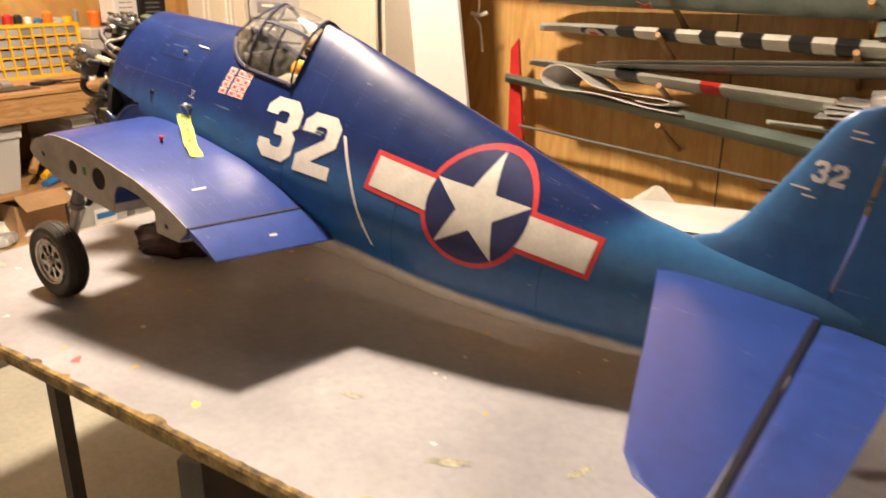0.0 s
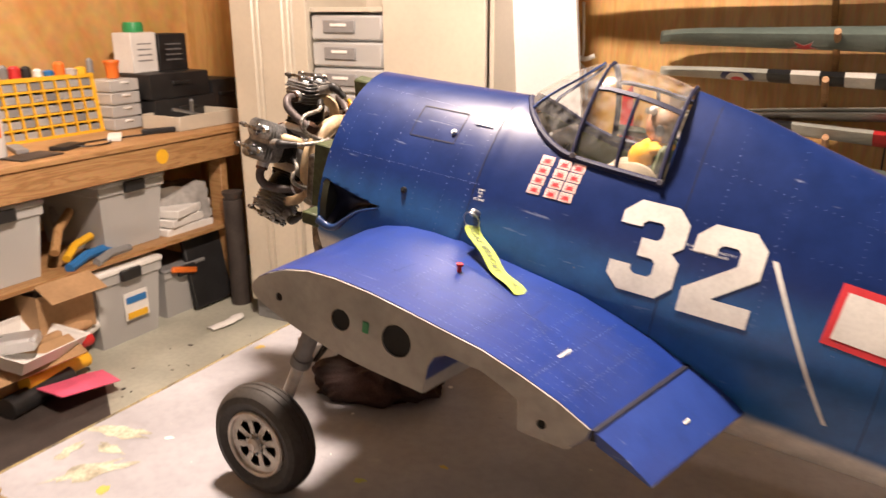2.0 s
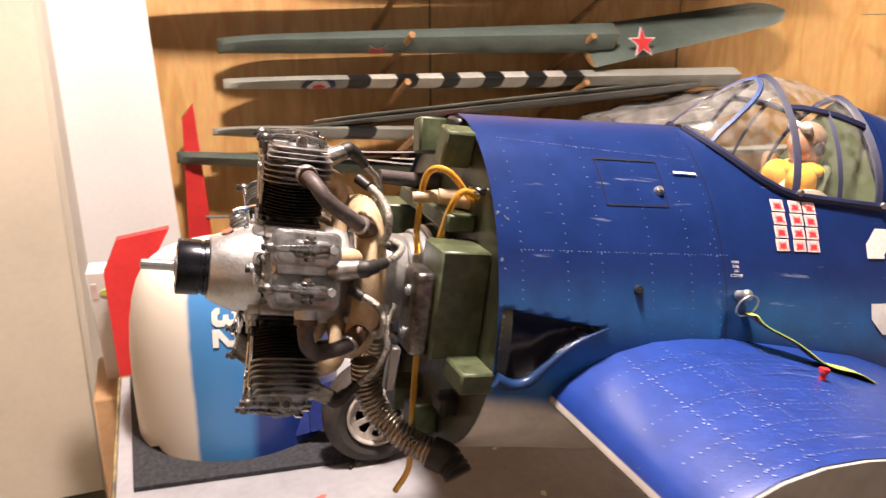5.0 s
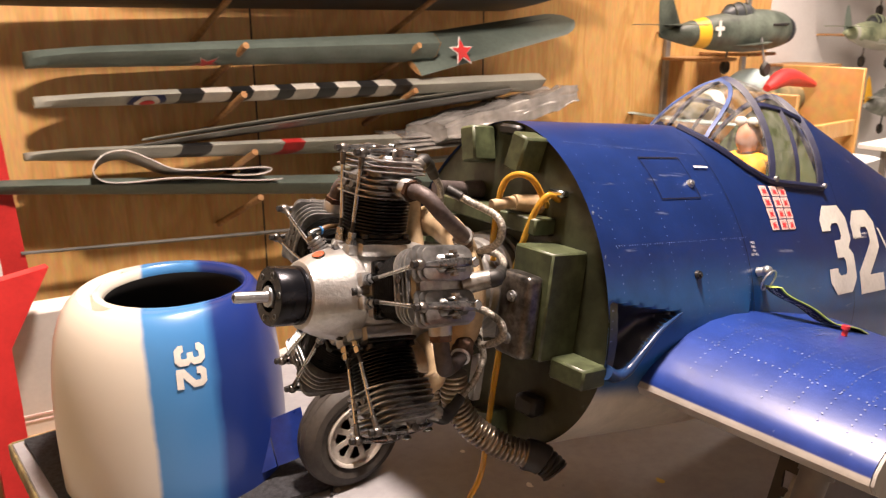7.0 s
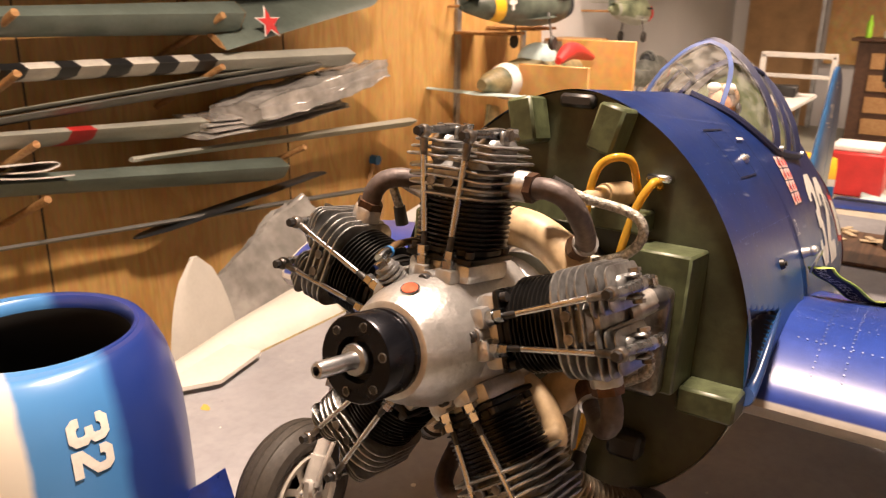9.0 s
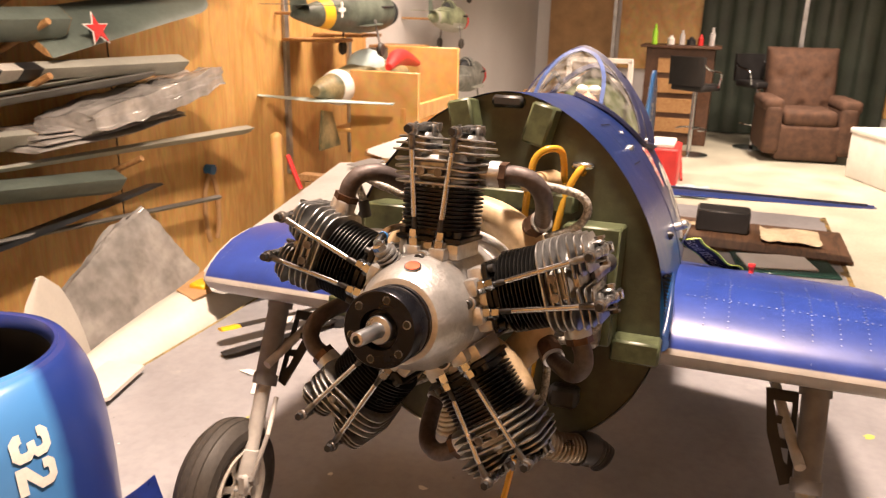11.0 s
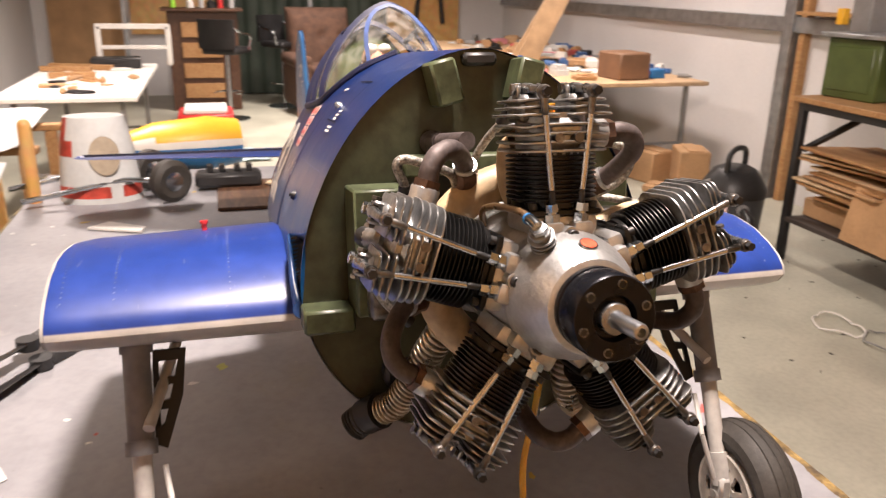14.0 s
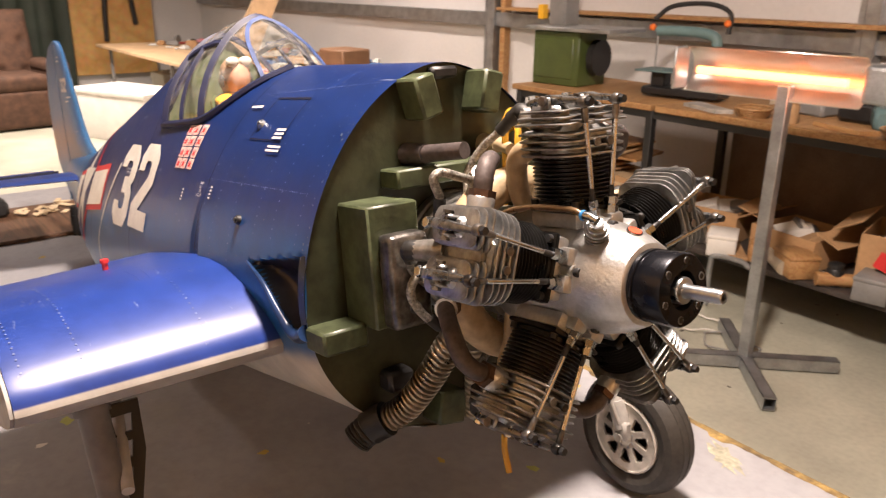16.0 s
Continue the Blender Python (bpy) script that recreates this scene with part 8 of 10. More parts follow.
# ---- steel cabinets beside the plywood ----
M_TUB = glazing("frosted_clear_plastic", (0.88, 0.90, 0.91), 0.52, 0.08, 1.0)
CY = -1.53
cab = thing("storage_cabinet", "cream steel storage cabinet with drawers and an open door", "cabinet")
for c, s in (((1.03, CY - 0.56, 1.0), (0.96, 0.02, 2.0)), ((0.56, CY - 0.29, 1.0), (0.02, 0.52, 2.0)), ((1.50, CY - 0.29, 1.0), (0.02, 0.52, 2.0)), ((1.03, CY - 0.29, 1.99), (0.96, 0.52, 0.02)), ((1.22, CY - 0.29, 0.045), (0.56, 0.52, 0.09)), ((1.22, CY - 0.29, 0.485), (0.56, 0.5, 0.02)), ((1.22, CY - 0.29, 1.015), (0.56, 0.5, 0.02)), ((1.22, CY - 0.29, 1.475), (0.56, 0.5, 0.02)), ((1.46, CY - 0.02, 0.98), (0.07, 0.03, 1.96))):
    bm = B()
    box(bm, c, s, 0.002)
    part("shelf" if s[2] < 0.05 and c[2] < 1.9 else "panel", bm, M_CREAM, cab, angle=30)
for z in (0.94, 0.8075, 0.6715, 0.54):
    bm = B()
    box(bm, (1.222, CY - 0.005, z), (0.405, 0.03, 0.118), 0.004)
    box(bm, (1.222, CY + 0.012, z + 0.045), (0.405, 0.012, 0.016), 0.004)
    part("drawer_front", bm, M_CREAM, cab, "cream steel drawer front with a dark gap above")
    # a near-black strip paints in the shade above the drawer front
    bm = B()
    box(bm, (1.222, CY - 0.012, z + 0.0635), (0.41, 0.02, 0.009))
    part("drawer_gap", bm, M_DARK, cab)
bm = B()
box(bm, (0.79, CY + 0.012, 1.03), (0.455, 0.022, 1.9), 0.004)
door = part("cabinet_door", bm, M_CREAM, cab, "plain cream steel door")
bm = B()
box(bm, (0.966, CY + 0.027, 0.955), (0.07, 0.012, 0.115), 0.004)
box(bm, (0.966, CY + 0.036, 0.95), (0.05, 0.012, 0.016), 0.003, pose(0, 0, 0, 0, 25, 0))
part("door_latch", bm, M_BLACK, door, "black recessed latch")
# a black sheet before the cream back stands for the open bay's shade
bm = B()
box(bm, (1.22, CY - 0.54, 0.29), (0.5, 0.01, 0.38))
part("dark_back", bm, M_BLACK, cab)
for k in range(4):
    t = thing("stacked_drawer", "grey translucent plastic drawer stacked in the cabinet", "plastic drawer", pose(1.23, CY - 0.20, 1.028 + 0.108 * k), "stacked plastic drawers")
    bm = B()
    box(bm, (0, 0, 0.05), (0.36, 0.36, 0.10), 0.008)
    part("drawer_body", bm, M_TUB, t)
    bm = B()
    box(bm, (0.03, 0.184, 0.055), (0.16, 0.01, 0.05), 0.003)
    part("front_recess", bm, M_GREY, t)
    bm = B()
    box(bm, (0.03, 0.190, 0.062), (0.08, 0.006, 0.012), 0.001)
    part("label_strip", bm, M_PAPER, t)
bm = B()
box(bm, (1.31, CY - 0.12, 0.155), (0.18, 0.2, 0.115), 0.006)
solo("cream_carton", bm, M_PAPER, "pale cream carton on the cabinet floor", "carton")
bm = B()
lathe(bm, [(0.0, 0.035), (0.08, 0.035), (0.10, 0.02), (0.13, 0.015)], pose(1.06, CY - 0.1, 0.092, 0, -90, 0), 16)
solo("blue_bottle", bm, M_BLUEP, "blue bottle standing in the cabinet", "bottle")
bm = B()
lathe(bm, [(0.0, 0.03), (0.10, 0.03), (0.12, 0.012), (0.15, 0.012)], pose(1.055, CY - 0.2, 0.092, 0, -90, 0), 16)
solo("amber_bottle", bm, M_YELLOW, "yellowed bottle standing in the cabinet", "bottle")
locker = thing("steel_locker", "tall cream steel locker with ribbed doors and a dark plinth", "locker")
bm = B()
box(bm, (1.68, CY - 0.27, 1.04), (0.34, 0.5, 1.88), 0.004)
part("body", bm, M_CREAM, locker)
for x in (1.595, 1.765):
    bm = B()
    box(bm, (x, CY - 0.008, 1.04), (0.165, 0.024, 1.87), 0.005)
    box(bm, (x - 0.05, CY + 0.008, 1.04), (0.02, 0.014, 1.87), 0.006)
    part("locker_door", bm, M_CREAM, locker, "ribbed cream locker door")
bm = B()
box(bm, (1.68, CY - 0.27, 0.05), (0.34, 0.48, 0.1), 0.003)
for x in (1.595, 1.765):
    box(bm, (x, CY - 0.026, 0.055), (0.05, 0.012, 0.02), 0.002)
part("plinth", bm, M_GREY, locker, "dark grey plinth")
bm = B()
plate(bm, [(-0.30, 0), (0.30, 0), (0.30, 1.95), (-0.22, 1.95)], Matrix.Translation((0.53, -1.93, 0)) @ pose(0, 0, 0, 82, 0, 0), 0.02)
solo("white_board", bm, material("white_laminate", (0.74, 0.73, 0.73), 0.45, vary=0.04, scale=2, bump=0.02), "tall white panel leaning against the plywood wall", "board")
bm = B()
tube(bm, curve([(0.40, -2.1, 1.5), (0.385, -2.08, 1.30), (0.40, -2.07, 1.26), (0.37, -2.07, 1.22), (0.36, -2.08, 1.10)], 6), 0.006, 6)
tube(bm, curve([(0.42, -2.07, 1.28), (0.37, -2.06, 1.27), (0.33, -2.07, 1.285)], 6), 0.01, 6)
solo("string_tie", bm, M_PAPER, "white string with a knot hanging at the panel's edge", "string")
bm = B()
plate(bm, [(0.0, 0), (0.09, 0.0), (0.07, 0.5), (0.03, 0.55)], Matrix.Translation((0.14, -2.13, 0.62)) @ pose(0, 0, 0, 86, 0, 0), 0.02)
solo("red_cover", bm, M_RED, "red cloth cover hanging beside the panel", "cover")
bm = B()
plate(bm, [(0.375, 0), (0.43, 0), (0.445, 0.93), (0.41, 1.005), (0.30, 1.02), (0.385, 0.87)], Matrix(((1, 0, 0, 0), (0, 0.02, 1, -1.03), (0, 1, 0, 0), (0, 0, 0, 1))), 0.03)
solo("red_board", bm, M_RED, "red painted board standing behind the table", "board")
carton = thing("white_carton", "white printed carton leaning on a brown box behind the table", "carton", pose(0.30, -1.16, 0.60, -14, 0, -8))
bm = B()
box(bm, (0, 0, 0.16), (0.36, 0.05, 0.32), 0.003)
part("box_body", bm, M_PAPER, carton)
for x, z, w, h in ((0.05, 0.06, 0.20, 0.006), (0.05, 0.045, 0.17, 0.004), (0.12, 0.12, 0.012, 0.05), (0.165, 0.27, 0.010, 0.04)):
    bm = B()
    box(bm, (x, 0.0258, z), (w, 0.002, h))
    part("printed_bar", bm, M_PINK, carton)
bm = B()
plate(bm, [(0.026 * math.cos(a), 0.010 * math.sin(a)) for a in (2 * math.pi * j / 20 for j in range(20))], Matrix(((1, 0, 0, 0.13), (0, 0, 1, 0.0252), (0, 1, 0, 0.265), (0, 0, 0, 1))), 0.002)
part("printed_oval", bm, M_LIME, carton)
bm = B()
box(bm, (0.30, -1.18, 0.30), (0.42, 0.26, 0.60), 0.004)
box(bm, (0.30, -1.18, 0.6005), (0.05, 0.25, 0.002))
solo("brown_box", bm, M_CARD, "tall brown cardboard box standing behind the table", "box")

# ---- workbench along the front wall ----
BX = 2.12
bench = thing("workbench", "long pine workbench with a plywood top and low shelf", "workbench")
bm = B()
box(bm, (2.53, 0.1, 0.895), (0.84, 4.76, 0.022), 0.003)
part("benchtop", bm, M_PINEX, bench, "stained plywood benchtop")
bm = B()
box(bm, (BX + 0.022, 0.35, 0.822), (0.042, 4.3, 0.122), 0.004)
part("fascia_board", bm, M_PINEX, bench, "pine fascia board with knots")
bm = B()
cyl(bm, (BX + 0.003, -1.3, 0.83), (BX - 0.0015, -1.3, 0.83), 0.035, n=14)
part("yellow_stain", bm, M_YELLOW, bench)
bm = B()
box(bm, (2.5, 0.35, 0.405), (0.72, 4.3, 0.022), 0.003)
part("low_shelf", bm, M_PINEX, bench)
for y in (-1.72, -0.2, 1.2):
    for x in (BX + 0.09, 2.86):
        bm = B()
        box(bm, (x, y, 0.38), (0.09, 0.045, 0.76), 0.003)
        part("bench_leg", bm, M_PINE, bench)

org = thing("parts_organiser", "yellow parts organiser full of small clear drawers on the bench", "organiser", pose(2.62, -1.10, 0.907, 0, 8, 0))
bm = B()
W_, H_ = 0.53, 0.27
box(bm, (0.05, 0, H_ / 2), (0.10, W_, H_), 0.004)
part("back_case", bm, M_DARK, org)
bm = B()
for k in range(9):
    box(bm, (-0.008, -W_ / 2 + W_ * k / 8, H_ / 2), (0.03, 0.009 if 0 < k < 8 else 0.02, H_), 0)
for k in range(6):
    box(bm, (-0.009, 0, H_ * k / 5), (0.032, W_ + 0.02, 0.009 if 0 < k < 5 else 0.02), 0)
part("yellow_frame", bm, M_YELLOW, org, "yellow plastic frame")
for r in range(5):
    for k in range(8):
        bm = B()
        box(bm, (-0.002, -W_ / 2 + W_ * (k + 0.5) / 8, H_ * (r + 0.42) / 5), (0.03, W_ / 8 - 0.012, H_ / 5 - 0.02), 0.002)
        part("small_drawer", bm, M_CLEAR if (r * 3 + k) % 4 else M_GREY, org)
wd = thing("small_drawer_tower", "white small drawer tower on the bench", "drawer tower", pose(2.6, -1.46, 0.907))
for k in range(4):
    bm = B()
    box(bm, (0, 0, 0.031 + 0.062 * k), (0.16, 0.17, 0.056), 0.004)
    dr = part("drawer", bm, M_TUB, wd)
    bm = B()
    box(bm, (-0.084, 0, 0.045 + 0.062 * k), (0.012, 0.05, 0.010), 0.003)
    part("drawer_pull", bm, M_PAPER, dr)
    bm = B()
    box(bm, (0.01, 0.01, 0.022 + 0.062 * k), (0.11, 0.13, 0.022), 0.004)
    part("drawer_contents", bm, (M_GREY, M_LINER, M_CARD, M_GREY)[k], dr)
bm = B()
lathe(bm, [(0, 0.03), (0.06, 0.032), (0.075, 0.04), (0.085, 0.038)], pose(2.6, -1.46, 1.157, 0, -90, 0), 16)
solo("orange_jar", bm, M_ORANGE, "orange-lidded jar on the drawer tower", "jar")
for x, y, z, s in ((2.62, -1.80, 0.907, (0.3, 0.42, 0.13)), (2.62, -1.78, 1.037, (0.28, 0.40, 0.13)), (2.64, -2.12, 0.907, (0.28, 0.2, 0.2))):
    t = thing("tool_case", "black plastic tool case stacked on the bench", "tool case", pose(x, y, z), "black tool cases")
    bm = B()
    box(bm, (0, 0, s[2] / 2), s, 0.012, None, 2)
    part("case_body", bm, M_BLACK, t)
    bm = B()
    box(bm, (-s[0] / 2 - 0.006, 0, s[2] * 0.6), (0.016, 0.12, 0.02), 0.004)
    part("handle", bm, M_BLACK, t)
for y, z, s, mat, lab in ((-1.68, 1.167, (0.14, 0.16, 0.2), M_PAPER, "worn white carton on the tool cases"), (-1.86, 1.167, (0.16, 0.19, 0.19), M_BLACK, "black printed carton on the tool cases")):
    t = thing("small_carton", lab, "carton", pose(2.68, y, z))
    bm = B()
    box(bm, (0, 0, s[2] / 2), s, 0.003)
    part("carton_body", bm, mat, t)
    for k in range(4):
        bm = B()
        box(bm, (-s[0] / 2 - 0.001, 0.0, s[2] * (0.3 + 0.14 * k)), (0.002, s[1] * 0.55, 0.006))
        part("print_line", bm, M_GREY, t)
# a round green lid on the white carton
bm = B()
lathe(bm, [(0, 0.05), (0.03, 0.052), (0.05, 0.045)], pose(2.68, -1.68, 1.368, 0, -90, 0), 18)
solo("round_tin", bm, material("green_plastic", (0.03, 0.25, 0.08), 0.4), "round green lid on a carton", "tin")
tr = thing("plastic_tray", "cream plastic tray with tools on the bench", "tray", pose(2.36, -1.72, 0.907))
bm = B()
box(bm, (0, 0, 0.006), (0.26, 0.40, 0.012), 0.003)
for c, s in (((0.13, 0, 0.035), (0.008, 0.40, 0.07)), ((-0.13, 0, 0.035), (0.008, 0.40, 0.07)), ((0, 0.2, 0.035), (0.26, 0.008, 0.07)), ((0, -0.2, 0.035), (0.26, 0.008, 0.07))):
    box(bm, c, s, 0.002)
part("tray_shell", bm, M_CREAM, tr)
bm = B()
tube(bm, [(0.0, -0.12, 0.03), (0.02, 0.1, 0.09)], 0.008, 8)
tube(bm, [(0.05, -0.05, 0.03), (-0.03, 0.02, 0.13)], 0.01, 8)
part("loose_tools", bm, M_STEEL, tr)
for x, y, lab in ((2.34, -0.66, "white bottle with an orange brand mark on the bench"),):
    t = thing("squeeze_bottle", lab, "bottle", pose(x, y, 0.907))
    bm = B()
    lathe(bm, [(0, 0.036), (0.01, 0.04), (0.2, 0.04), (0.24, 0.035), (0.265, 0.02), (0.27, 0.008)], pose(0, 0, 0, 0, -90, 0), 24)
    part("bottle_body", bm, M_PAPER, t)
    bm = B()
    box(bm, (-0.04, 0.0, 0.13), (0.006, 0.02, 0.09), 0.002)
    part("orange_mark", bm, M_ORANGE, t)
rng = random.Random(11)
cols = (M_PAPER, M_BLACK, M_RED, M_GREY, M_YELLOW, M_CLEAR, M_ORANGE, M_BLUEP)
for k in range(34):
    y = -1.55 + 0.062 * k * 0.9
    bm = B()
    h, r = rng.uniform(0.05, 0.14), rng.uniform(0.015, 0.032)
    lathe(bm, [(0, r), (h * 0.7, r), (h * 0.8, r * 0.6), (h, r * 0.5)], pose(2.80 + rng.uniform(-0.03, 0.05), y, 0.907 if not (-1.4 < y < -0.84) else 1.185, 0, -90, 0), 14)
    if -1.4 < y < -0.84:
        bm.free()
        bm = B()
        lathe(bm, [(0, r), (h * 0.5, r), (h * 0.55, r * 0.7), (h * 0.6, r * 0.6)], pose(2.66, y, 1.182, 0, -90, 0), 14)
    solo("bench_bottle", bm, cols[k % 8], "small bottle or tin standing on the bench clutter", "bottle", group="bench bottles")
for k, (x, y, s, a, mat) in enumerate(((2.30, -0.95, (0.08, 0.14, 0.018), 20, M_BLACK), (2.26, -0.45, (0.1, 0.22, 0.01), -10, M_PAPER), (2.42, -0.80, (0.05, 0.18, 0.02), 70, M_GREY), (2.33, -1.22, (0.06, 0.16, 0.02), 50, M_PAPER), (2.29, -1.44, (0.03, 0.16, 0.025), -25, M_BLACK), (2.25, -0.75, (0.14, 0.20, 0.006), 5, M_LINER), (2.5, -0.5, (0.2, 0.2, 0.06), 5, M_CARD), (2.45, -0.2, (0.15, 0.25, 0.08), 5, M_BLACK))):
    bm = B()
    box(bm, (0, 0, s[2] / 2), s, min(s) * 0.25, None, 2)
    solo("bench_tool", bm, mat, "hand tool or pad lying on the benchtop", "tool", pose(x, y, 0.907, 0, 0, a), "bench tools")
bm = B()
tube(bm, curve([(2.36, -1.20, 0.912), (2.24, -1.12, 0.912), (2.22, -1.0, 0.915), (2.3, -0.98, 0.913), (2.34, -1.12, 0.912), (2.28, -1.40, 0.912)], 7), 0.004, 6)
solo("black_cable", bm, M_BLACK, "looped black cable on the bench", "cable")
bm = B()
box(bm, (2.30, -0.585, 1.22), (0.07, 0.045, 0.66), 0.003)
solo("steel_post", bm, M_STEEL, "galvanised steel post standing on the bench", "post")
sh = thing("bench_shelf", "small pine shelf beside the steel post", "shelf")
bm = B()
box(bm, (2.65, -0.25, 1.25), (0.3, 0.6, 0.02), 0.002)
part("shelf_board", bm, M_PINEX, sh)
bm = B()
box(bm, (2.65, 0.04, 1.08), (0.28, 0.02, 0.34), 0.002)
part("shelf_side", bm, M_PINEX, sh)
for k in range(7):
    bm = B()
    lathe(bm, [(0, 0.022), (0.07, 0.022), (0.085, 0.01), (0.12, 0.006)], pose(2.6, -0.5 + 0.075 * k, 1.262, 0, -90, 0), 12)
    solo("glue_bottle", bm, (M_PAPER, M_ORANGE, M_CLEAR)[k % 3], "small nozzle bottle on the pine shelf", "bottle", group="shelf bottles")
bm = B()
tube(bm, curve([(2.93, -0.9, 1.75), (2.9, -0.86, 1.6), (2.92, -0.95, 1.5)], 6), 0.02, 8)
solo("hanging_tool", bm, M_BLACK, "dark tool hanging on the plywood", "tool")

def tub(label, x, y, z, s, lid, group="storage tubs"):
    t = thing("storage_tub", label, "storage tub", pose(x, y, z), group)
    bm = B()
    lo, hi = 0.84, 1.0
    rings = [[bm.verts.new((sx * s[0] / 2 * f, sy * s[1] / 2 * f, h)) for sx, sy in ((-1, -1), (1, -1), (1, 1), (-1, 1))] for f, h in ((lo, 0.0), (0.95, s[2] * 0.8), (hi, s[2] * 0.82), (hi, s[2] * 0.94))]
    skin(bm, rings, True, True)
    part("tub_body", bm, M_TUB, t)
    bm = B()
    box(bm, (0, 0, s[2] * 0.97), (s[0] * 1.04, s[1] * 1.04, s[2] * 0.07), 0.006)
    part("lid", bm, lid, t)
    for sy in (-1,):
        bm = B()
        box(bm, (-s[0] * 0.53, 0, s[2] * 0.9), (0.02, 0.11, 0.05), 0.004)
        part("clip", bm, M_BLACK, t)
    for k in range(5):
        bm = B()
        box(bm, (rng.uniform(-0.25, 0.25) * s[0], rng.uniform(-0.3, 0.3) * s[1], s[2] * rng.uniform(0.2, 0.5)), (s[0] * 0.3, s[1] * 0.3, s[2] * 0.25), 0.005, pose(0, 0, 0, rng.uniform(0, 40), 0, rng.uniform(0, 90)))
        part("stored_item", bm, M_GREY, t)
    return t


tub("clear storage tub with grey contents on the low shelf", 2.42, -0.53, 0.417, (0.5, 0.36, 0.33), M_CLEAR)
tub("clear storage tub on the low shelf", 2.44, -1.17, 0.417, (0.5, 0.36, 0.33), M_CLEAR)
t = tub("white lidded storage tub with a printed label on the floor", 2.36, -1.05, 0.0, (0.45, 0.37, 0.37), M_PAPER)
bm = B()
box(bm, (-0.212, -0.03, 0.17), (0.006, 0.13, 0.13), 0)
lab = part("printed_label", bm, M_PAPER, t)
for dz, mat in ((0.03, M_BLUEP), (-0.045, M_YELLOW)):
    bm = B()
    box(bm, (-0.217, -0.03, 0.17 + dz), (0.004, 0.11, 0.03), 0)
    part("label_bar", bm, mat, t)
tub("low white storage tub with an orange handle on the floor", 2.40, -1.42, 0.0, (0.42, 0.26, 0.26), M_GREY)
# the low tub's orange handle, set as a piece of its own
bm = B()
box(bm, (2.17, -1.40, 0.24), (0.02, 0.16, 0.03), 0.006, pose(0, 0, 0, 15, 0, 0))
solo("orange_level", bm, M_ORANGE, "orange plastic handle on a storage tub", "spirit level")
bm = B()
box(bm, (2.2, -1.57, 0.21), (0.03, 0.25, 0.4), 0.006, pose(0, 0, 0, 0, 10, 0))
solo("flat_screen", bm, M_BLACK, "black flat screen leaning under the bench", "screen")
bm = B()
cyl(bm, (2.06, -1.66, 0.0), (2.06, -1.66, 0.56), 0.05, n=20)
cyl(bm, (2.06, -1.66, 0.56), (2.06, -1.66, 0.60), 0.04, 0.055, n=20)
solo("black_cylinder", bm, M_LINER, "tall dark gas cylinder standing on the floor", "cylinder")
foil("crumpled clear plastic bag on the low shelf", (2.4, -1.55, 0.52), (0.35, 0.28, 0.2), 12, (5, 5, 60))
for k in range(3):
    bm = B()
    box(bm, (2.35, -1.50, 0.43 + 0.045 * k), (0.3, 0.3, 0.04), 0.004, pose(0, 0, 0, 0, 0, 8 * k))
    solo("paper_ream", bm, M_PAPER, "stack of white papers on the low shelf", "papers", group="paper stacks")
def open_box(label, m, s, mat=M_CARD):
    t = thing("cardboard_box", label, "cardboard box", m, "cardboard boxes")
    bm = B()
    rings = [[bm.verts.new((sx * (s[0] / 2 - d), sy * (s[1] / 2 - d), h)) for sx, sy in ((-1, -1), (1, -1), (1, 1), (-1, 1))] for d, h in ((0, 0), (0, s[2]), (0.006, s[2]), (0.006, 0.008))]
    skin(bm, rings, True, True)
    part("carton_body", bm, mat, t)
    for sx, ang in ((1, 40), (-1, -55)):
        bm = B()
        box(bm, (sx * (s[0] / 2 + s[0] * 0.16), 0, s[2] + 0.02), (s[0] * 0.36, s[1] * 0.98, 0.005), 0, pose(0, 0, 0, 0, ang * 0.5, 0))
        part("flap", bm, mat, t)
    for k in range(4):
        bm = B()
        box(bm, (rng.uniform(-0.3, 0.3) * s[0], rng.uniform(-0.3, 0.3) * s[1], s[2] * 0.75), (s[0] * 0.4, s[1] * 0.3, s[2] * 0.4), 0.004, pose(0, 0, 0, rng.uniform(-30, 30), rng.uniform(-30, 30), rng.uniform(0, 90)))
        part("packed_item", bm, (M_PAPER, M_CARD, M_GREY, M_PAPER)[k], t)
    return t


open_box("open brown cardboard box on the floor under the bench", pose(2.3, -0.72, 0.16), (0.34, 0.26, 0.2))
open_box("brown cardboard box at the bench's foot", pose(2.25, -0.1, 0.0), (0.4, 0.35, 0.3))
open_box("open cardboard box standing under the bench", pose(2.2, -0.45, 0.0), (0.34, 0.4, 0.16))
tr2 = thing("white_tray", "white plastic tray of odds and ends", "tray", pose(2.05, -0.45, 0.2, 8, -12, 20))
bm = B()
rings = [[bm.verts.new((sx * 0.15 * f, sy * 0.2 * f, h)) for sx, sy in ((-1, -1), (1, -1), (1, 1), (-1, 1))] for f, h in ((0.9, 0), (1.0, 0.06), (1.06, 0.062), (1.0, 0.055), (0.88, 0.008))]
skin(bm, rings, True, True)
part("tray_shell", bm, M_PAPER, tr2)
bm = B()
box(bm, (0, 0.03, 0.05), (0.15, 0.2, 0.05), 0.01, pose(0, 0, 0, 10, 15, 30))
part("parts_bag", bm, M_CLEAR, tr2)
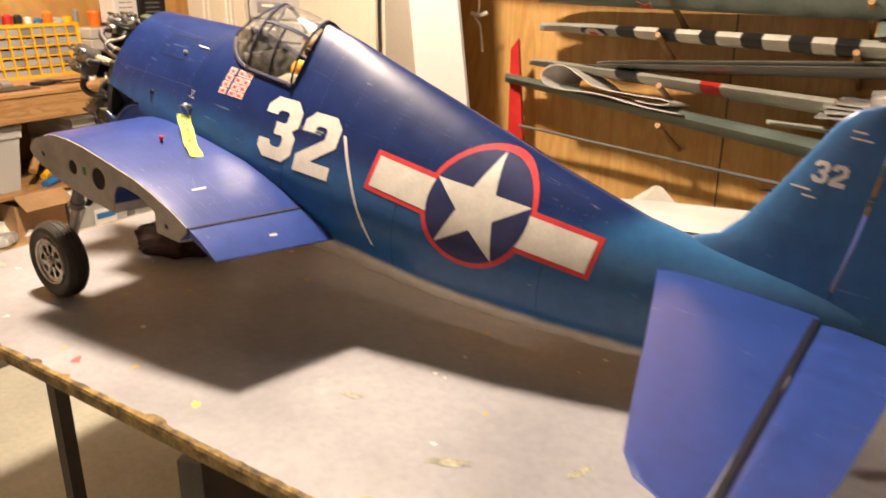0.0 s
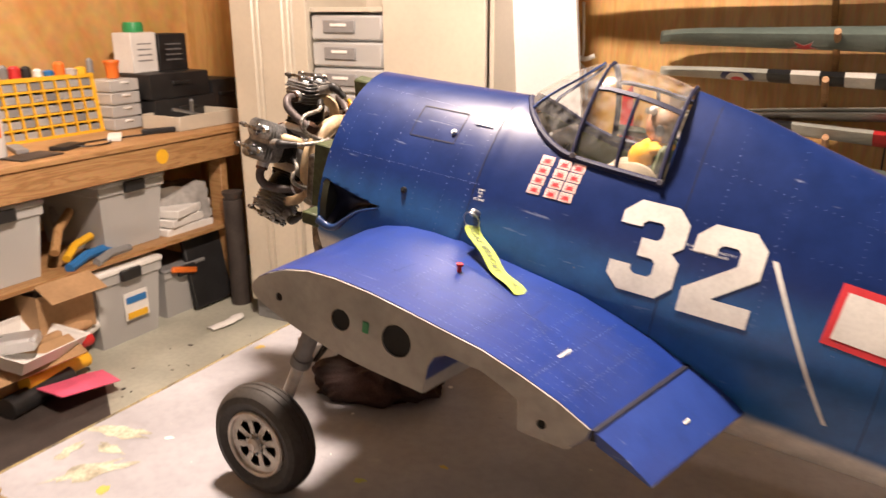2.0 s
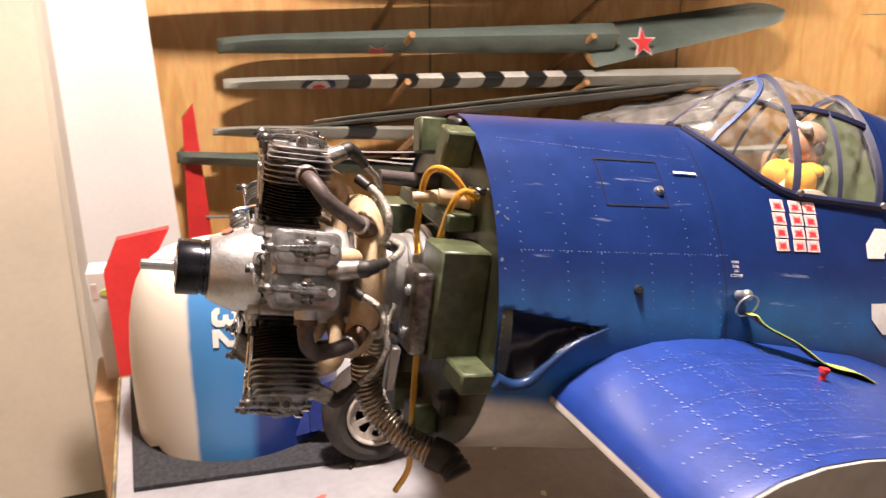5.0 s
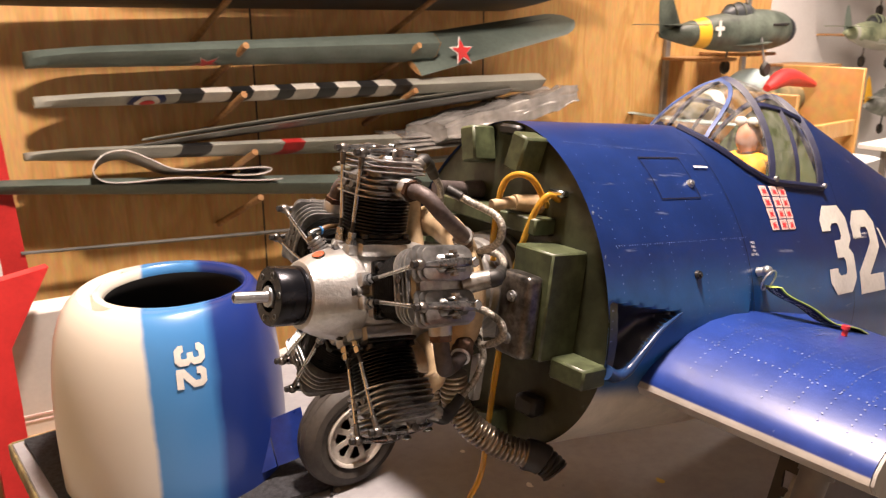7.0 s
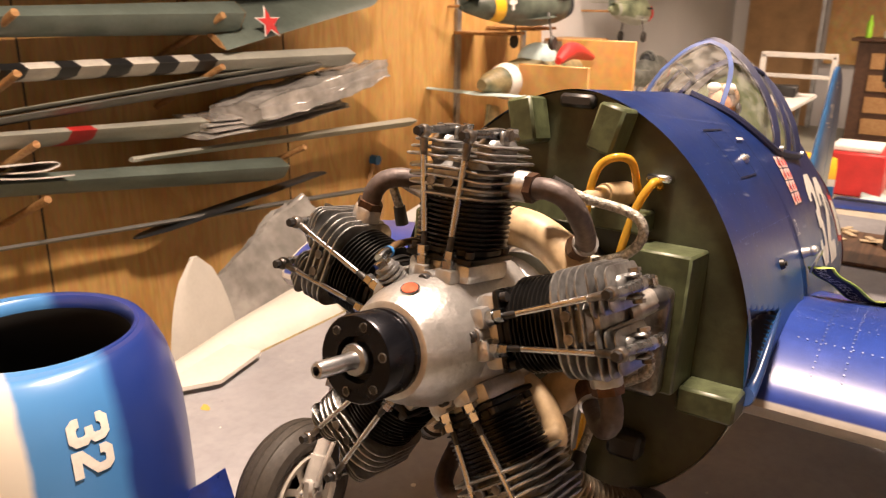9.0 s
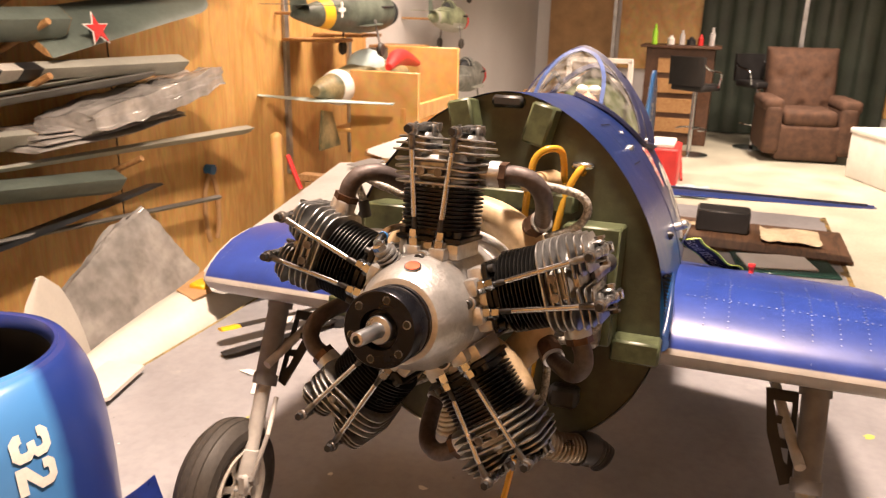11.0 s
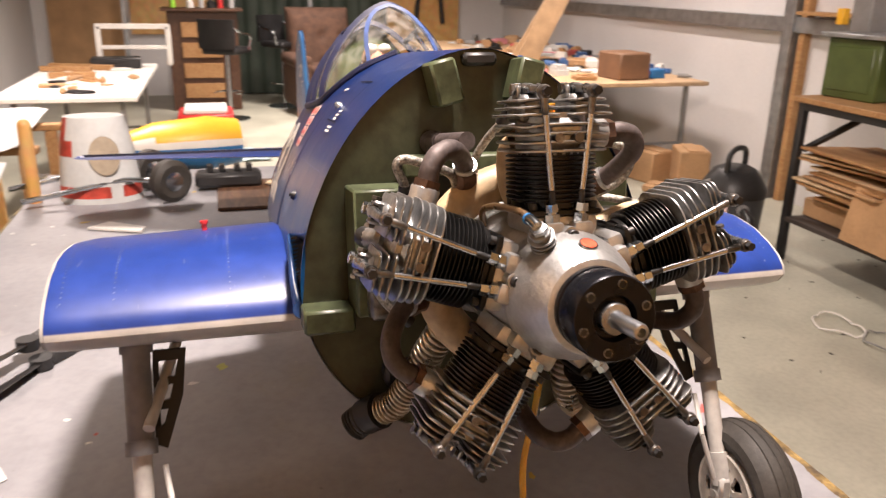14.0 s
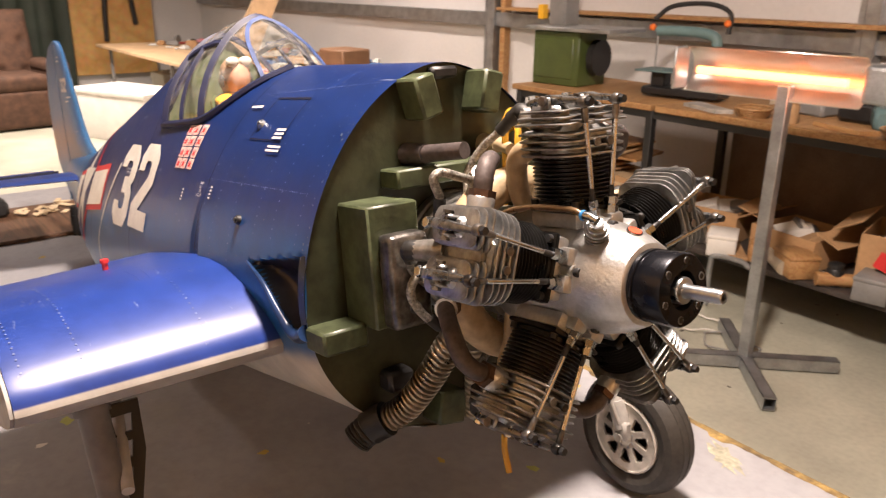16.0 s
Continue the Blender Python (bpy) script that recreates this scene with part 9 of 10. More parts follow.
for p, q, r, mat, lab in (((2.0, -0.42, 0.16), (2.1, -0.78, 0.12), 0.03, M_RED, "red paper roll"), ((1.98, -0.4, 0.1), (2.05, -0.72, 0.06), 0.032, M_YELLOW, "yellow roll"), ((2.05, -0.5, 0.2), (2.15, -0.82, 0.17), 0.025, M_CARD, "cardboard tube"), ((2.1, -0.6, 0.1), (2.2, -0.92, 0.14), 0.028, M_PAPER, "white paper roll"), ((1.95, -0.3, 0.045), (2.0, -0.6, 0.045), 0.045, M_BLACK, "black tube")):
    bm = B()
    cyl(bm, p, q, r, n=18)
    solo("paper_roll", bm, mat, lab + " lying in the heap under the bench", "roll", group="rolls under the bench")
bm = B()
plate(bm, [(0, 0), (0.3, 0.02), (0.28, 0.24), (0.03, 0.2)], pose(1.95, -0.72, 0.03, 6, -8, 80), 0.004)
solo("pink_folder", bm, material("pink_card", (0.75, 0.12, 0.22), 0.6), "bright pink folder in the heap under the bench", "folder")
for k, (p, q, r, mat) in enumerate((((2.2, -0.75, 0.5), (2.35, -0.95, 0.62), 0.02, M_PINE), ((2.2, -0.8, 0.46), (2.3, -1.0, 0.5), 0.018, M_YELLOW), ((2.16, -0.78, 0.43), (2.25, -1.05, 0.44), 0.022, M_BLUEP), ((2.14, -0.9, 0.425), (2.2, -1.12, 0.425), 0.02, M_GREY))):
    bm = B()
    tube(bm, [p, [(a + b_) / 2 + 0.01 for a, b_ in zip(p, q)], q], r, 8)
    solo("hand_tool", bm, mat, "hand tool lying on the low shelf", "tool", group="shelf tools")
bm = B()
plate(bm, [(1.25, -0.25), (1.95, -0.72), (2.05, -0.3), (2.05, 1.4), (1.25, 1.4)], Matrix.Translation((0, 0, 0.001)), 0.004)
solo("floor_mat", bm, M_LINER, "dark floor mat in front of the bench", "floor mat")
bm = B()
tube(bm, curve([(1.92, -1.30, 0.006), (1.9, -1.42, 0.02), (1.93, -1.52, 0.008)], 6), [0.03, 0.028, 0.03, 0.03, 0.028, 0.03, 0.03, 0.02, 0.03, 0.035, 0.03, 0.02, 0.012], 8)
for v in bm.verts:
    v.co.z = 0.003 + v.co.z * 0.25
lo_ = min(v.co.z for v in bm.verts)
bmesh.ops.translate(bm, verts=bm.verts, vec=(0, 0, 0.002 - lo_))
solo("white_strip", bm, M_PAPER, "crumpled white strip lying on the floor", "strip")
# debris on the floor
bm = B()
for k in range(96):
    x, y = (rng.uniform(0.6, 2.0), rng.uniform(-1.45, -0.6)) if k < 36 else (rng.uniform(-4.5, -0.6), rng.uniform(1.2, 3.2))
    a, l = rng.uniform(0, 360), rng.uniform(0.004, 0.022)
    box(bm, (x, y, 0.0015), (l, l * rng.uniform(0.15, 0.6), 0.003), 0, pose(0, 0, 0, 0, 0, a))
solo("floor_debris", bm, M_LINER, "small dark chips and shavings scattered on the floor", "debris", kind="stuff")
bm = B()
tube(bm, curve([(0.98, -1.38, 0.003), (0.93, -1.30, 0.003), (0.9, -1.36, 0.003), (1.02, -1.27, 0.003)], 6), 0.0022, 6)
solo("wire_scrap", bm, M_RED, "thin red wire scrap on the floor", "wire")
# under the table
bm = B()
box(bm, (0, 0, 0.15), (0.4, 0.3, 0.3), 0.004)
solo("dark_box", bm, M_LINER, "dark box standing under the work table", "box", pose(-0.38, 0.02, 0, 0, 0, 10))
bm = B()
box(bm, (0, 0, 0.1), (0.12, 0.2, 0.2), 0.004)
solo("blue_box", bm, M_GREY, "small grey-blue box standing under the work table", "box", pose(-0.08, 0.06, 0, 0, 0, 25))

# ---- far end of the workshop ----
curtain_bm = B()
rings = []
for k in range(121):
    y = -0.2 + 2.15 * k / 120
    x = FAR_X + 0.12 + 0.025 * math.copysign(abs(math.sin(k * math.pi / 10)) ** 0.5, math.sin(k * math.pi / 10))
    rings.append([curtain_bm.verts.new((x, y, z)) for z in (0.02, 2.9)])
skin(curtain_bm, rings, False, False)
ob = solo("roller_curtain", curtain_bm, M_DARKGREEN, "dark green ribbed sheet wall panel", "wall panel", kind="structure")
ob.modifiers.new("thickness", "SOLIDIFY").thickness = 0.004
for y0, y1, z0, z1, mat, lab, nm in ((-2.12, -1.3, 0.0, 2.0, M_CARD, "tall brown cardboard sheet leaning at the far wall", "cardboard_sheet"), (-1.2, -0.2, 0.75, 2.4, M_PLY, "plywood sheet standing at the far wall", "plywood_sheet"), (1.95, 2.95, 0.3, 2.8, M_PLY, "plywood sheet at the far wall", "plywood_sheet")):
    bm = B()
    box(bm, (FAR_X + 0.05, (y0 + y1) / 2, (z0 + z1) / 2), (0.03, y1 - y0, z1 - z0), 0.003)
    solo(nm, bm, mat, lab, "sheet", kind="structure")
for y in (-1.25, 0.95):
    bm = B()
    box(bm, (FAR_X + 0.2, y, 1.5), (0.06, 0.05, 3.0), 0.002)
    solo("far_post", bm, M_STEEL, "galvanised steel post at the far wall", "post", kind="structure")
bm = B()
tube(bm, curve([(FAR_X + 0.09, 2.35, 0.7), (FAR_X + 0.09, 2.38, 1.2), (FAR_X + 0.09, 2.5, 1.35), (FAR_X + 0.09, 2.66, 1.3), (FAR_X + 0.09, 2.72, 0.9)], 8), 0.03, 10)
solo("hanging_hose", bm, M_BLACK, "thick black hose hanging on the plywood", "hose")
# tall cabinet used as a bar
bar_c = thing("bar_cabinet", "dark wooden bar cabinet with pine drawers", "cabinet", pose(-8.75, -0.35, 0))
M_DKWOOD = wood("dark_bar_wood", (0.11, 0.05, 0.024), (0.06, 0.026, 0.013), 0.5)
bm = B()
box(bm, (0, 0, 1.09), (0.5, 0.86, 0.03), 0.005)
part("worktop", bm, M_DKWOOD, bar_c)
bm = B()
box(bm, (-0.05, 0, 0.54), (0.4, 0.74, 1.07), 0.004)
part("carcass", bm, M_DKWOOD, bar_c)
for k in range(4):
    bm = B()
    box(bm, (0.16, -0.02, 0.22 + 0.22 * k), (0.03, 0.42, 0.16), 0.004)
    part("drawer", bm, M_PINE, bar_c, "pine drawer front")
for k, (y, h, r, mat) in enumerate(((-0.3, 0.22, 0.03, material("lime_bottle_plastic", (0.35, 0.75, 0.05), 0.3)), (-0.12, 0.1, 0.04, M_PAPER), (0.0, 0.16, 0.03, M_CLEAR), (0.1, 0.09, 0.05, M_BLACK), (0.2, 0.12, 0.03, M_RED), (0.32, 0.2, 0.03, M_CLEAR))):
    bm = B()
    lathe(bm, [(0, r), (h * 0.65, r), (h * 0.8, r * 0.5), (h, r * 0.4)], pose(-8.7, -0.35 + y, 1.106, 0, -90, 0), 14)
    solo("bar_bottle", bm, mat, "bottle standing on the bar cabinet", "bottle", group="bar bottles")


def stool(m, ang):
    t = thing("bar_stool", "black bar stool with a chrome pedestal", "bar stool", m @ pose(0, 0, 0, 0, 0, ang), "bar stools")
    bm = B()
    lathe(bm, [(0, 0.2), (0.012, 0.2), (0.03, 0.06), (0.04, 0.03)], pose(0, 0, 0, 0, -90, 0), 28)
    part("base_plate", bm, M_CHROME, t)
    bm = B()
    cyl(bm, (0, 0, 0.03), (0, 0, 0.68), 0.025, n=16)
    part("column", bm, M_CHROME, t)
    bm = B()
    tube(bm, [(0.15 * math.sin(a), 0.15 * math.cos(a), 0.28) for a in (math.pi * k / 12 for k in range(-2, 15))], 0.009, 8)
    cyl(bm, (0.0, 0, 0.28), (0.15, 0, 0.28), 0.009, n=8)
    part("foot_ring", bm, M_CHROME, t)
    bm = B()
    box(bm, (0, 0, 0.715), (0.36, 0.38, 0.07), 0.03, None, 3)
    part("seat", bm, M_BLACK, t)
    bm = B()
    rings = [[bm.verts.new((-0.17 - 0.05 * (1 - (y / 0.2) ** 2) - d, y, h)) for d, h in ((0, 0.74), (0, 0.9), (0.01, 1.03), (0.04, 1.03), (0.035, 0.9), (0.03, 0.74))] for y in np.linspace(-0.2, 0.2, 9)]
    skin(bm, rings, True, True)
    part("backrest", bm, M_BLACK, t)
    for sd in (-1, 1):
        bm = B()
        tube(bm, curve([(0.1, sd * 0.2, 0.72), (0.08, sd * 0.23, 0.86), (-0.1, sd * 0.22, 0.90), (-0.19, sd * 0.19, 0.95)], 5), 0.012, 8)
        part("arm_tube", bm, M_CHROME, t)
    return t


stool(pose(-7.95, -0.12, 0), 150)
stool(pose(-8.75, 0.52, 0), 40)

# buttoned recliner
M_BROWN = material("brown_velour", (0.085, 0.045, 0.028), 0.85, vary=0.22, scale=14, fine=120, bump=0.3)
ch = thing("recliner_armchair", "brown buttoned velour recliner armchair", "armchair", pose(-8.35, 0.98, 0, 0, 0, 8))
bm = B()
box(bm, (0, 0, 0.2), (0.72, 0.62, 0.36), 0.04, None, 3)
part("base", bm, M_BROWN, ch)
bm = B()
box(bm, (0.05, 0, 0.45), (0.62, 0.52, 0.16), 0.06, None, 4)
part("seat_cushion", bm, M_BROWN, ch)
for sd in (-1, 1):
    bm = B()
    box(bm, (0.02, sd * 0.36, 0.33), (0.74, 0.17, 0.5), 0.06, None, 4)
    box(bm, (0.03, sd * 0.37, 0.58), (0.7, 0.2, 0.13), 0.06, None, 4)
    part("arm", bm, M_BROWN, ch)
bm = B()
bmesh.ops.create_grid(bm, x_segments=26, y_segments=26, size=0.5)
for v in bm.verts:
    u, w = v.co.x, v.co.y
    edge = max(0.0, 1 - (abs(u) * 2) ** 6) * max(0.0, 1 - (abs(w) * 2) ** 6)
    d = 0.13 * edge ** 0.5 - 0.035 * max(0, math.cos(u * 19)) * max(0, math.cos((w - 0.1) * 16)) * (1 if abs(u) < 0.4 else 0)
    v.co = Vector((-0.26 + d - 0.16 * (w + 0.5), u * 0.72, 0.74 + w * 0.76))
bm2 = bmesh.ops.extrude_face_region(bm, geom=list(bm.faces))
bmesh.ops.translate(bm, verts=[v for v in bm2["geom"] if isinstance(v, bmesh.types.BMVert)], vec=(-0.10, 0, 0))
part("back_cushion", bm, M_BROWN, ch, "deep-buttoned back cushion", 70)

# polystyrene box
pb = thing("polystyrene_box", "large white polystyrene box with green smudges on the floor", "box", pose(-7.1, 1.78, 0, 0, 0, 22))
bm = B()
box(bm, (0, 0, 0.21), (1.0, 0.55, 0.42), 0.02, None, 2)
part("box_body", bm, M_PAPER, pb)
bm = B()
box(bm, (0, 0, 0.44), (1.02, 0.57, 0.05), 0.015, None, 2)
part("lid", bm, M_PAPER, pb)
bm = B()
plate(bm, ring2d(0, 0, 0.09, 12), Matrix.Translation((0.515, -0.1, 0.2)) @ pose(0, 0, 0, 90, 0, 90), 0.002)
part("green_smudge", bm, M_DARKGREEN, pb)


def trestle(label, x0, x1, y0, y1, z, topmat, legs):
    t = thing("folding_table", label, "table", None, "folding tables")
    bm = B()
    box(bm, ((x0 + x1) / 2, (y0 + y1) / 2, z - 0.015), (x1 - x0, y1 - y0, 0.03), 0.004)
    part("tabletop", bm, topmat, t)
    for x, y in legs:
        bm = B()
        box(bm, (x, y, (z - 0.03) / 2), (0.03, 0.03, z - 0.03))
        part("table_leg", bm, M_GREY, t)
    for x in sorted({q[0] for q in legs}):
        bm = B()
        ys = [q[1] for q in legs if q[0] == x]
        box(bm, (x, sum(ys) / len(ys), z * 0.35), (0.02, max(ys) - min(ys), 0.02))
        part("cross_rail", bm, M_GREY, t)
    return t


trestle("long pale plywood table along the white wall", -8.8, -4.55, 1.95, 3.35, 0.75, material("pale_board", (0.52, 0.37, 0.22), 0.55, vary=0.12), ((-4.7, 2.05), (-4.7, 3.25), (-6.7, 2.05), (-6.7, 3.25), (-8.6, 2.05), (-8.6, 3.25)))
trestle("white folding table covered with tools", -6.25, -4.3, -1.5, -0.7, 0.75, M_PAPER, ((-4.45, -0.8), (-4.45, -1.4), (-6.1, -0.8), (-6.1, -1.4)))
rng = random.Random(21)
M_WORNRED = material("faded_red_plastic", (0.36, 0.06, 0.05), 0.5, vary=0.2)
M_DENIM = material("faded_blue_plastic", (0.05, 0.12, 0.30), 0.5, vary=0.2)
palette = (M_PAPER, M_CARD, M_BLACK, M_PALEGREY, material("pink_parts", (0.60, 0.25, 0.28), 0.6), M_GREY, M_PINE, M_PAPER, M_DENIM, M_CARD, M_BLACK, M_WORNRED, M_PAPER)
for k in range(172):
    far = k < 150
    x, y = (rng.uniform(-8.7, -4.75), 3.3 - 1.0 * rng.random() ** 1.7) if far else (rng.uniform(-6.1, -4.45), rng.uniform(-1.4, -0.8))
    s = (rng.uniform(0.05, 0.22), rng.uniform(0.03, 0.13), rng.uniform(0.012, 0.09)) if far else (rng.uniform(0.05, 0.22), rng.uniform(0.03, 0.10), rng.uniform(0.012, 0.035))
    bm = B()
    if k % 4 == 3:
        lathe(bm, [(0, s[2] * 0.3), (0.002, s[2] * 0.5), (s[0] * 0.7, s[2] * 0.5), (s[0] * 0.75, s[2] * 0.25), (s[0], s[2] * 0.22), (s[0] * 1.02, s[2] * 0.1)], Matrix.Translation((0, 0, s[2] * 0.5)), 12)
    elif k % 4 == 2 or k % 12 == 0:
        bmesh.ops.create_icosphere(bm, subdivisions=3, radius=1.0)
        for v in bm.verts:
            w = 0.75 + 0.35 * noise.noise(v.co * 1.8 + Vector((k, 0, 2 * k))) + 0.2 * abs(noise.noise(v.co * 4.5 + Vector((k, k, 0))))
            v.co = Vector((v.co.x * s[0] * 0.6 * w, v.co.y * s[1] * 0.75 * w, max(0.0, (v.co.z + 0.35) * s[2] * 0.6 * w)))
    elif k % 4 == 1:
        z = 0.0
        for j in range(3):
            h = s[2] * (0.5, 0.3, 0.2)[j]
            box(bm, (rng.uniform(-0.01, 0.01), rng.uniform(-0.01, 0.01), z + h / 2), (s[0] * (1 - 0.15 * j), s[1] * (1 - 0.12 * j), h), 0.002, pose(0, 0, 0, 0, 0, rng.uniform(-8, 8)))
            z += h * 0.97
    else:
        box(bm, (0, 0, s[2] / 2), s, min(s) * 0.2)
        box(bm, (0.01, 0.004, s[2] + 0.004), (s[0] * 0.7, s[1] * 0.5, 0.012), 0.003, pose(0, 0, 0, 0, 0, 12))
    mat = palette[(k * 7) % 13] if far else (M_PINE, M_PAPER, M_BLACK, M_CARD)[k % 4]
    solo("table_clutter", bm, mat, "part, tool or packet lying among table clutter", "workshop item", pose(x, y, 0.7505, 0, 0, rng.uniform(0, 180)), "table clutter")
# laid out on the white table: a black case and pale timber lengths
bm = B()
box(bm, (0, 0, 0.04), (0.2, 0.36, 0.08), 0.01)
box(bm, (0.102, 0, 0.05), (0.006, 0.12, 0.014), 0.002)
solo("black_case", bm, M_BLACK, "flat black tool case on the white folding table", "case", pose(-5.95, -0.98, 0.7505, 0, 0, 4))
for x, y, a, l_ in ((-5.85, -1.22, 68, 0.5), (-5.7, -1.30, 80, 0.36), (-5.3, -1.2, 95, 0.3)):
    bm = B()
    box(bm, (0, 0, 0.02), (l_, 0.05, 0.04), 0.004)
    solo("timber_length", bm, M_PINEX, "short pale timber length on the white table", "timber", pose(x, y, 0.7505, 0, 0, a), "timber lengths")
bm = B()
box(bm, (0, 0, 0.1), (0.3, 0.28, 0.2), 0.012)
solo("brown_case", bm, material("brown_leatherette", (0.20, 0.11, 0.06), 0.6), "brown case on the pale plywood table", "case", pose(-4.85, 2.78, 0.7505, 0, 0, 8))
bm = B()
box(bm, (0, 0, 0.035), (0.12, 0.12, 0.07), 0.006)
solo("blue_carton", bm, M_BLUEP, "small blue carton on the pale plywood table", "carton", pose(-4.85, 3.05, 0.7505))
# cartons and oddments on the floor under and beside the table
for x, y, s, a, mat, lab in ((-4.62, 2.95, (0.34, 0.24, 0.24), 12, M_CARD, "brown carton"), (-4.30, 3.10, (0.30, 0.22, 0.30), -20, M_CARD, "brown carton"), (-4.22, 2.86, (0.26, 0.20, 0.05), 30, M_CARD, "flattened brown carton"), (-7.3, 2.6, (0.5, 0.4, 0.42), 8, M_BLACK, "dark case"), (-7.0, 3.0, (0.6, 0.3, 0.5), -5, M_DKWOOD, "dark wooden box"), (-6.4, 2.42, (0.28, 0.12, 0.07), 35, M_WORNRED, "red tool box"), (-6.25, 2.95, (0.5, 0.3, 0.10), 10, M_BLACK, "flat dark case"), (-6.6, 2.7, (0.3, 0.25, 0.3), 20, M_CARD, "brown carton"), (-7.9, 2.5, (0.4, 0.4, 0.5), 0, M_PAPER, "white carton")):
    bm = B()
    box(bm, (0, 0, s[2] / 2), s, 0.008)
    box(bm, (0, 0, s[2] + 0.004), (s[0] * 0.98, s[1] * 0.46, 0.008), 0.002, pose(0, 0, 0, 0, 0, 2))
    solo("floor_carton", bm, mat, lab + " on the floor by the plywood table", "carton", pose(x, y, 0.001, 0, 0, a), "cartons on the floor")
# planks leaning on the table
for a, b_ in (((-6.3, 2.2, 0.0), (-5.9, 2.9, 1.75)), ((-6.5, 2.15, 0.0), (-6.2, 2.75, 1.2))):
    bm = B()
    d = Vector(b_) - Vector(a)
    up = d.normalized()
    across = (Vector((0.35, 1, 0)) - up * up.dot(Vector((0.35, 1, 0)))).normalized()
    m = Matrix.Translation(Vector(a) + d * 0.5) @ Matrix((across, up.cross(across), up)).transposed().to_4x4()
    box(bm, (0, 0, 0), (0.19, 0.03, d.length), 0.003)
    for v in bm.verts:
        v.co = m @ v.co
    lo_ = min(v.co.z for v in bm.verts)
    bmesh.ops.translate(bm, verts=bm.verts, vec=(0, 0, 0.001 - lo_))
    solo("leaning_plank", bm, bpy.data.materials["pale_board"], "pine plank leaning over the table's edge", "plank", group="leaning planks")
# bin
bn = thing("waste_bin", "brown plastic waste bin with red and yellow rubbish", "bin", pose(-4.42, 2.42, 0))
bm = B()
lathe(bm, [(0, 0.125), (0.34, 0.165), (0.35, 0.175), (0.36, 0.165), (0.02, 0.12)], pose(0, 0, 0, 0, -90, 0), 28)
part("bin_body", bm, material("brown_bin_plastic", (0.045, 0.022, 0.018), 0.5), bn)
bm = B()
box(bm, (0.02, 0.0, 0.37), (0.16, 0.16, 0.12), 0.03, pose(0, 0, 0, 20, 10, 30), 2)
part("yellow_rubbish", bm, M_YELLOW, bn)
bm = B()
box(bm, (0.09, -0.05, 0.37), (0.06, 0.08, 0.03), 0.008, pose(0, 0, 0, 10, 40, 10))
part("red_rubbish", bm, M_RED, bn)
# shop vacuum
vac = thing("shop_vacuum", "dark grey drum shop vacuum with hose", "vacuum cleaner", pose(-3.02, 2.55, 0, 0, 0, -60))
bm = B()
lathe(bm, [(0.06, 0.15), (0.07, 0.165), (0.30, 0.175), (0.32, 0.18)], pose(0, 0, 0, 0, -90, 0), 32)
part("drum", bm, material("dark_drum_plastic", (0.05, 0.05, 0.055), 0.4, vary=0.15), vac)
for a in (-70, 70, 180):
    bm = B()
    box(bm, (0.178, 0, 0.31), (0.02, 0.045, 0.09), 0.006, pose(0, 0, 0, 0, 0, a))
    part("latch", bm, M_GREY, vac)
bm = B()
lathe(bm, [(0, 0.034), (0.03, 0.034), (0.032, 0.028), (0.05, 0.028)], pose(0.11, 0.11, 0.265, 0, 0, 45), 16)
part("hose_port", bm, M_GREY, vac)
bm = B()
box(bm, (0, 0, 0.055), (0.30, 0.30, 0.03), 0.012)
part("castor_base", bm, M_BLACK, vac)
bm = B()
lathe(bm, [(0.32, 0.185), (0.35, 0.185), (0.40, 0.16), (0.46, 0.12), (0.48, 0.08)], pose(0, 0, 0, 0, -90, 0), 32)
part("motor_head", bm, M_BLACK, vac)
bm = B()
tube(bm, curve([(-0.11, 0, 0.44), (-0.10, 0, 0.55), (0, 0, 0.58), (0.10, 0, 0.55), (0.11, 0, 0.44)], 6), 0.016, 10)
part("carry_handle", bm, M_BLACK, vac)
bm = B()
box(bm, (0.172, 0, 0.22), (0.012, 0.11, 0.12), 0.003, pose(0, 0, 0, 0, -2, 0))
part("pink_label", bm, M_PINK, vac)
for k in range(5):
    a = 2 * math.pi * k / 5
    bm = B()
    lathe(bm, [(-0.012, 0.02), (-0.012, 0.032), (0.012, 0.032), (0.012, 0.02)], pose(0.16 * math.cos(a), 0.16 * math.sin(a), 0.033, 0, 0, math.degrees(a) + 90), 14)
    part("castor", bm, M_BLACK, vac)
bm = B()
line = curve([(0.12, 0.12, 0.27), (0.25, 0.22, 0.22), (0.34, 0.15, 0.06), (0.28, -0.1, 0.03), (0.1, -0.35, 0.03), (-0.2, -0.55, 0.03), (-0.5, -0.5, 0.03)], 14)
tube(bm, line, [0.026 if i % 2 else 0.023 for i in range(len(line))], 12)
part("hose", bm, M_BLACK, vac)

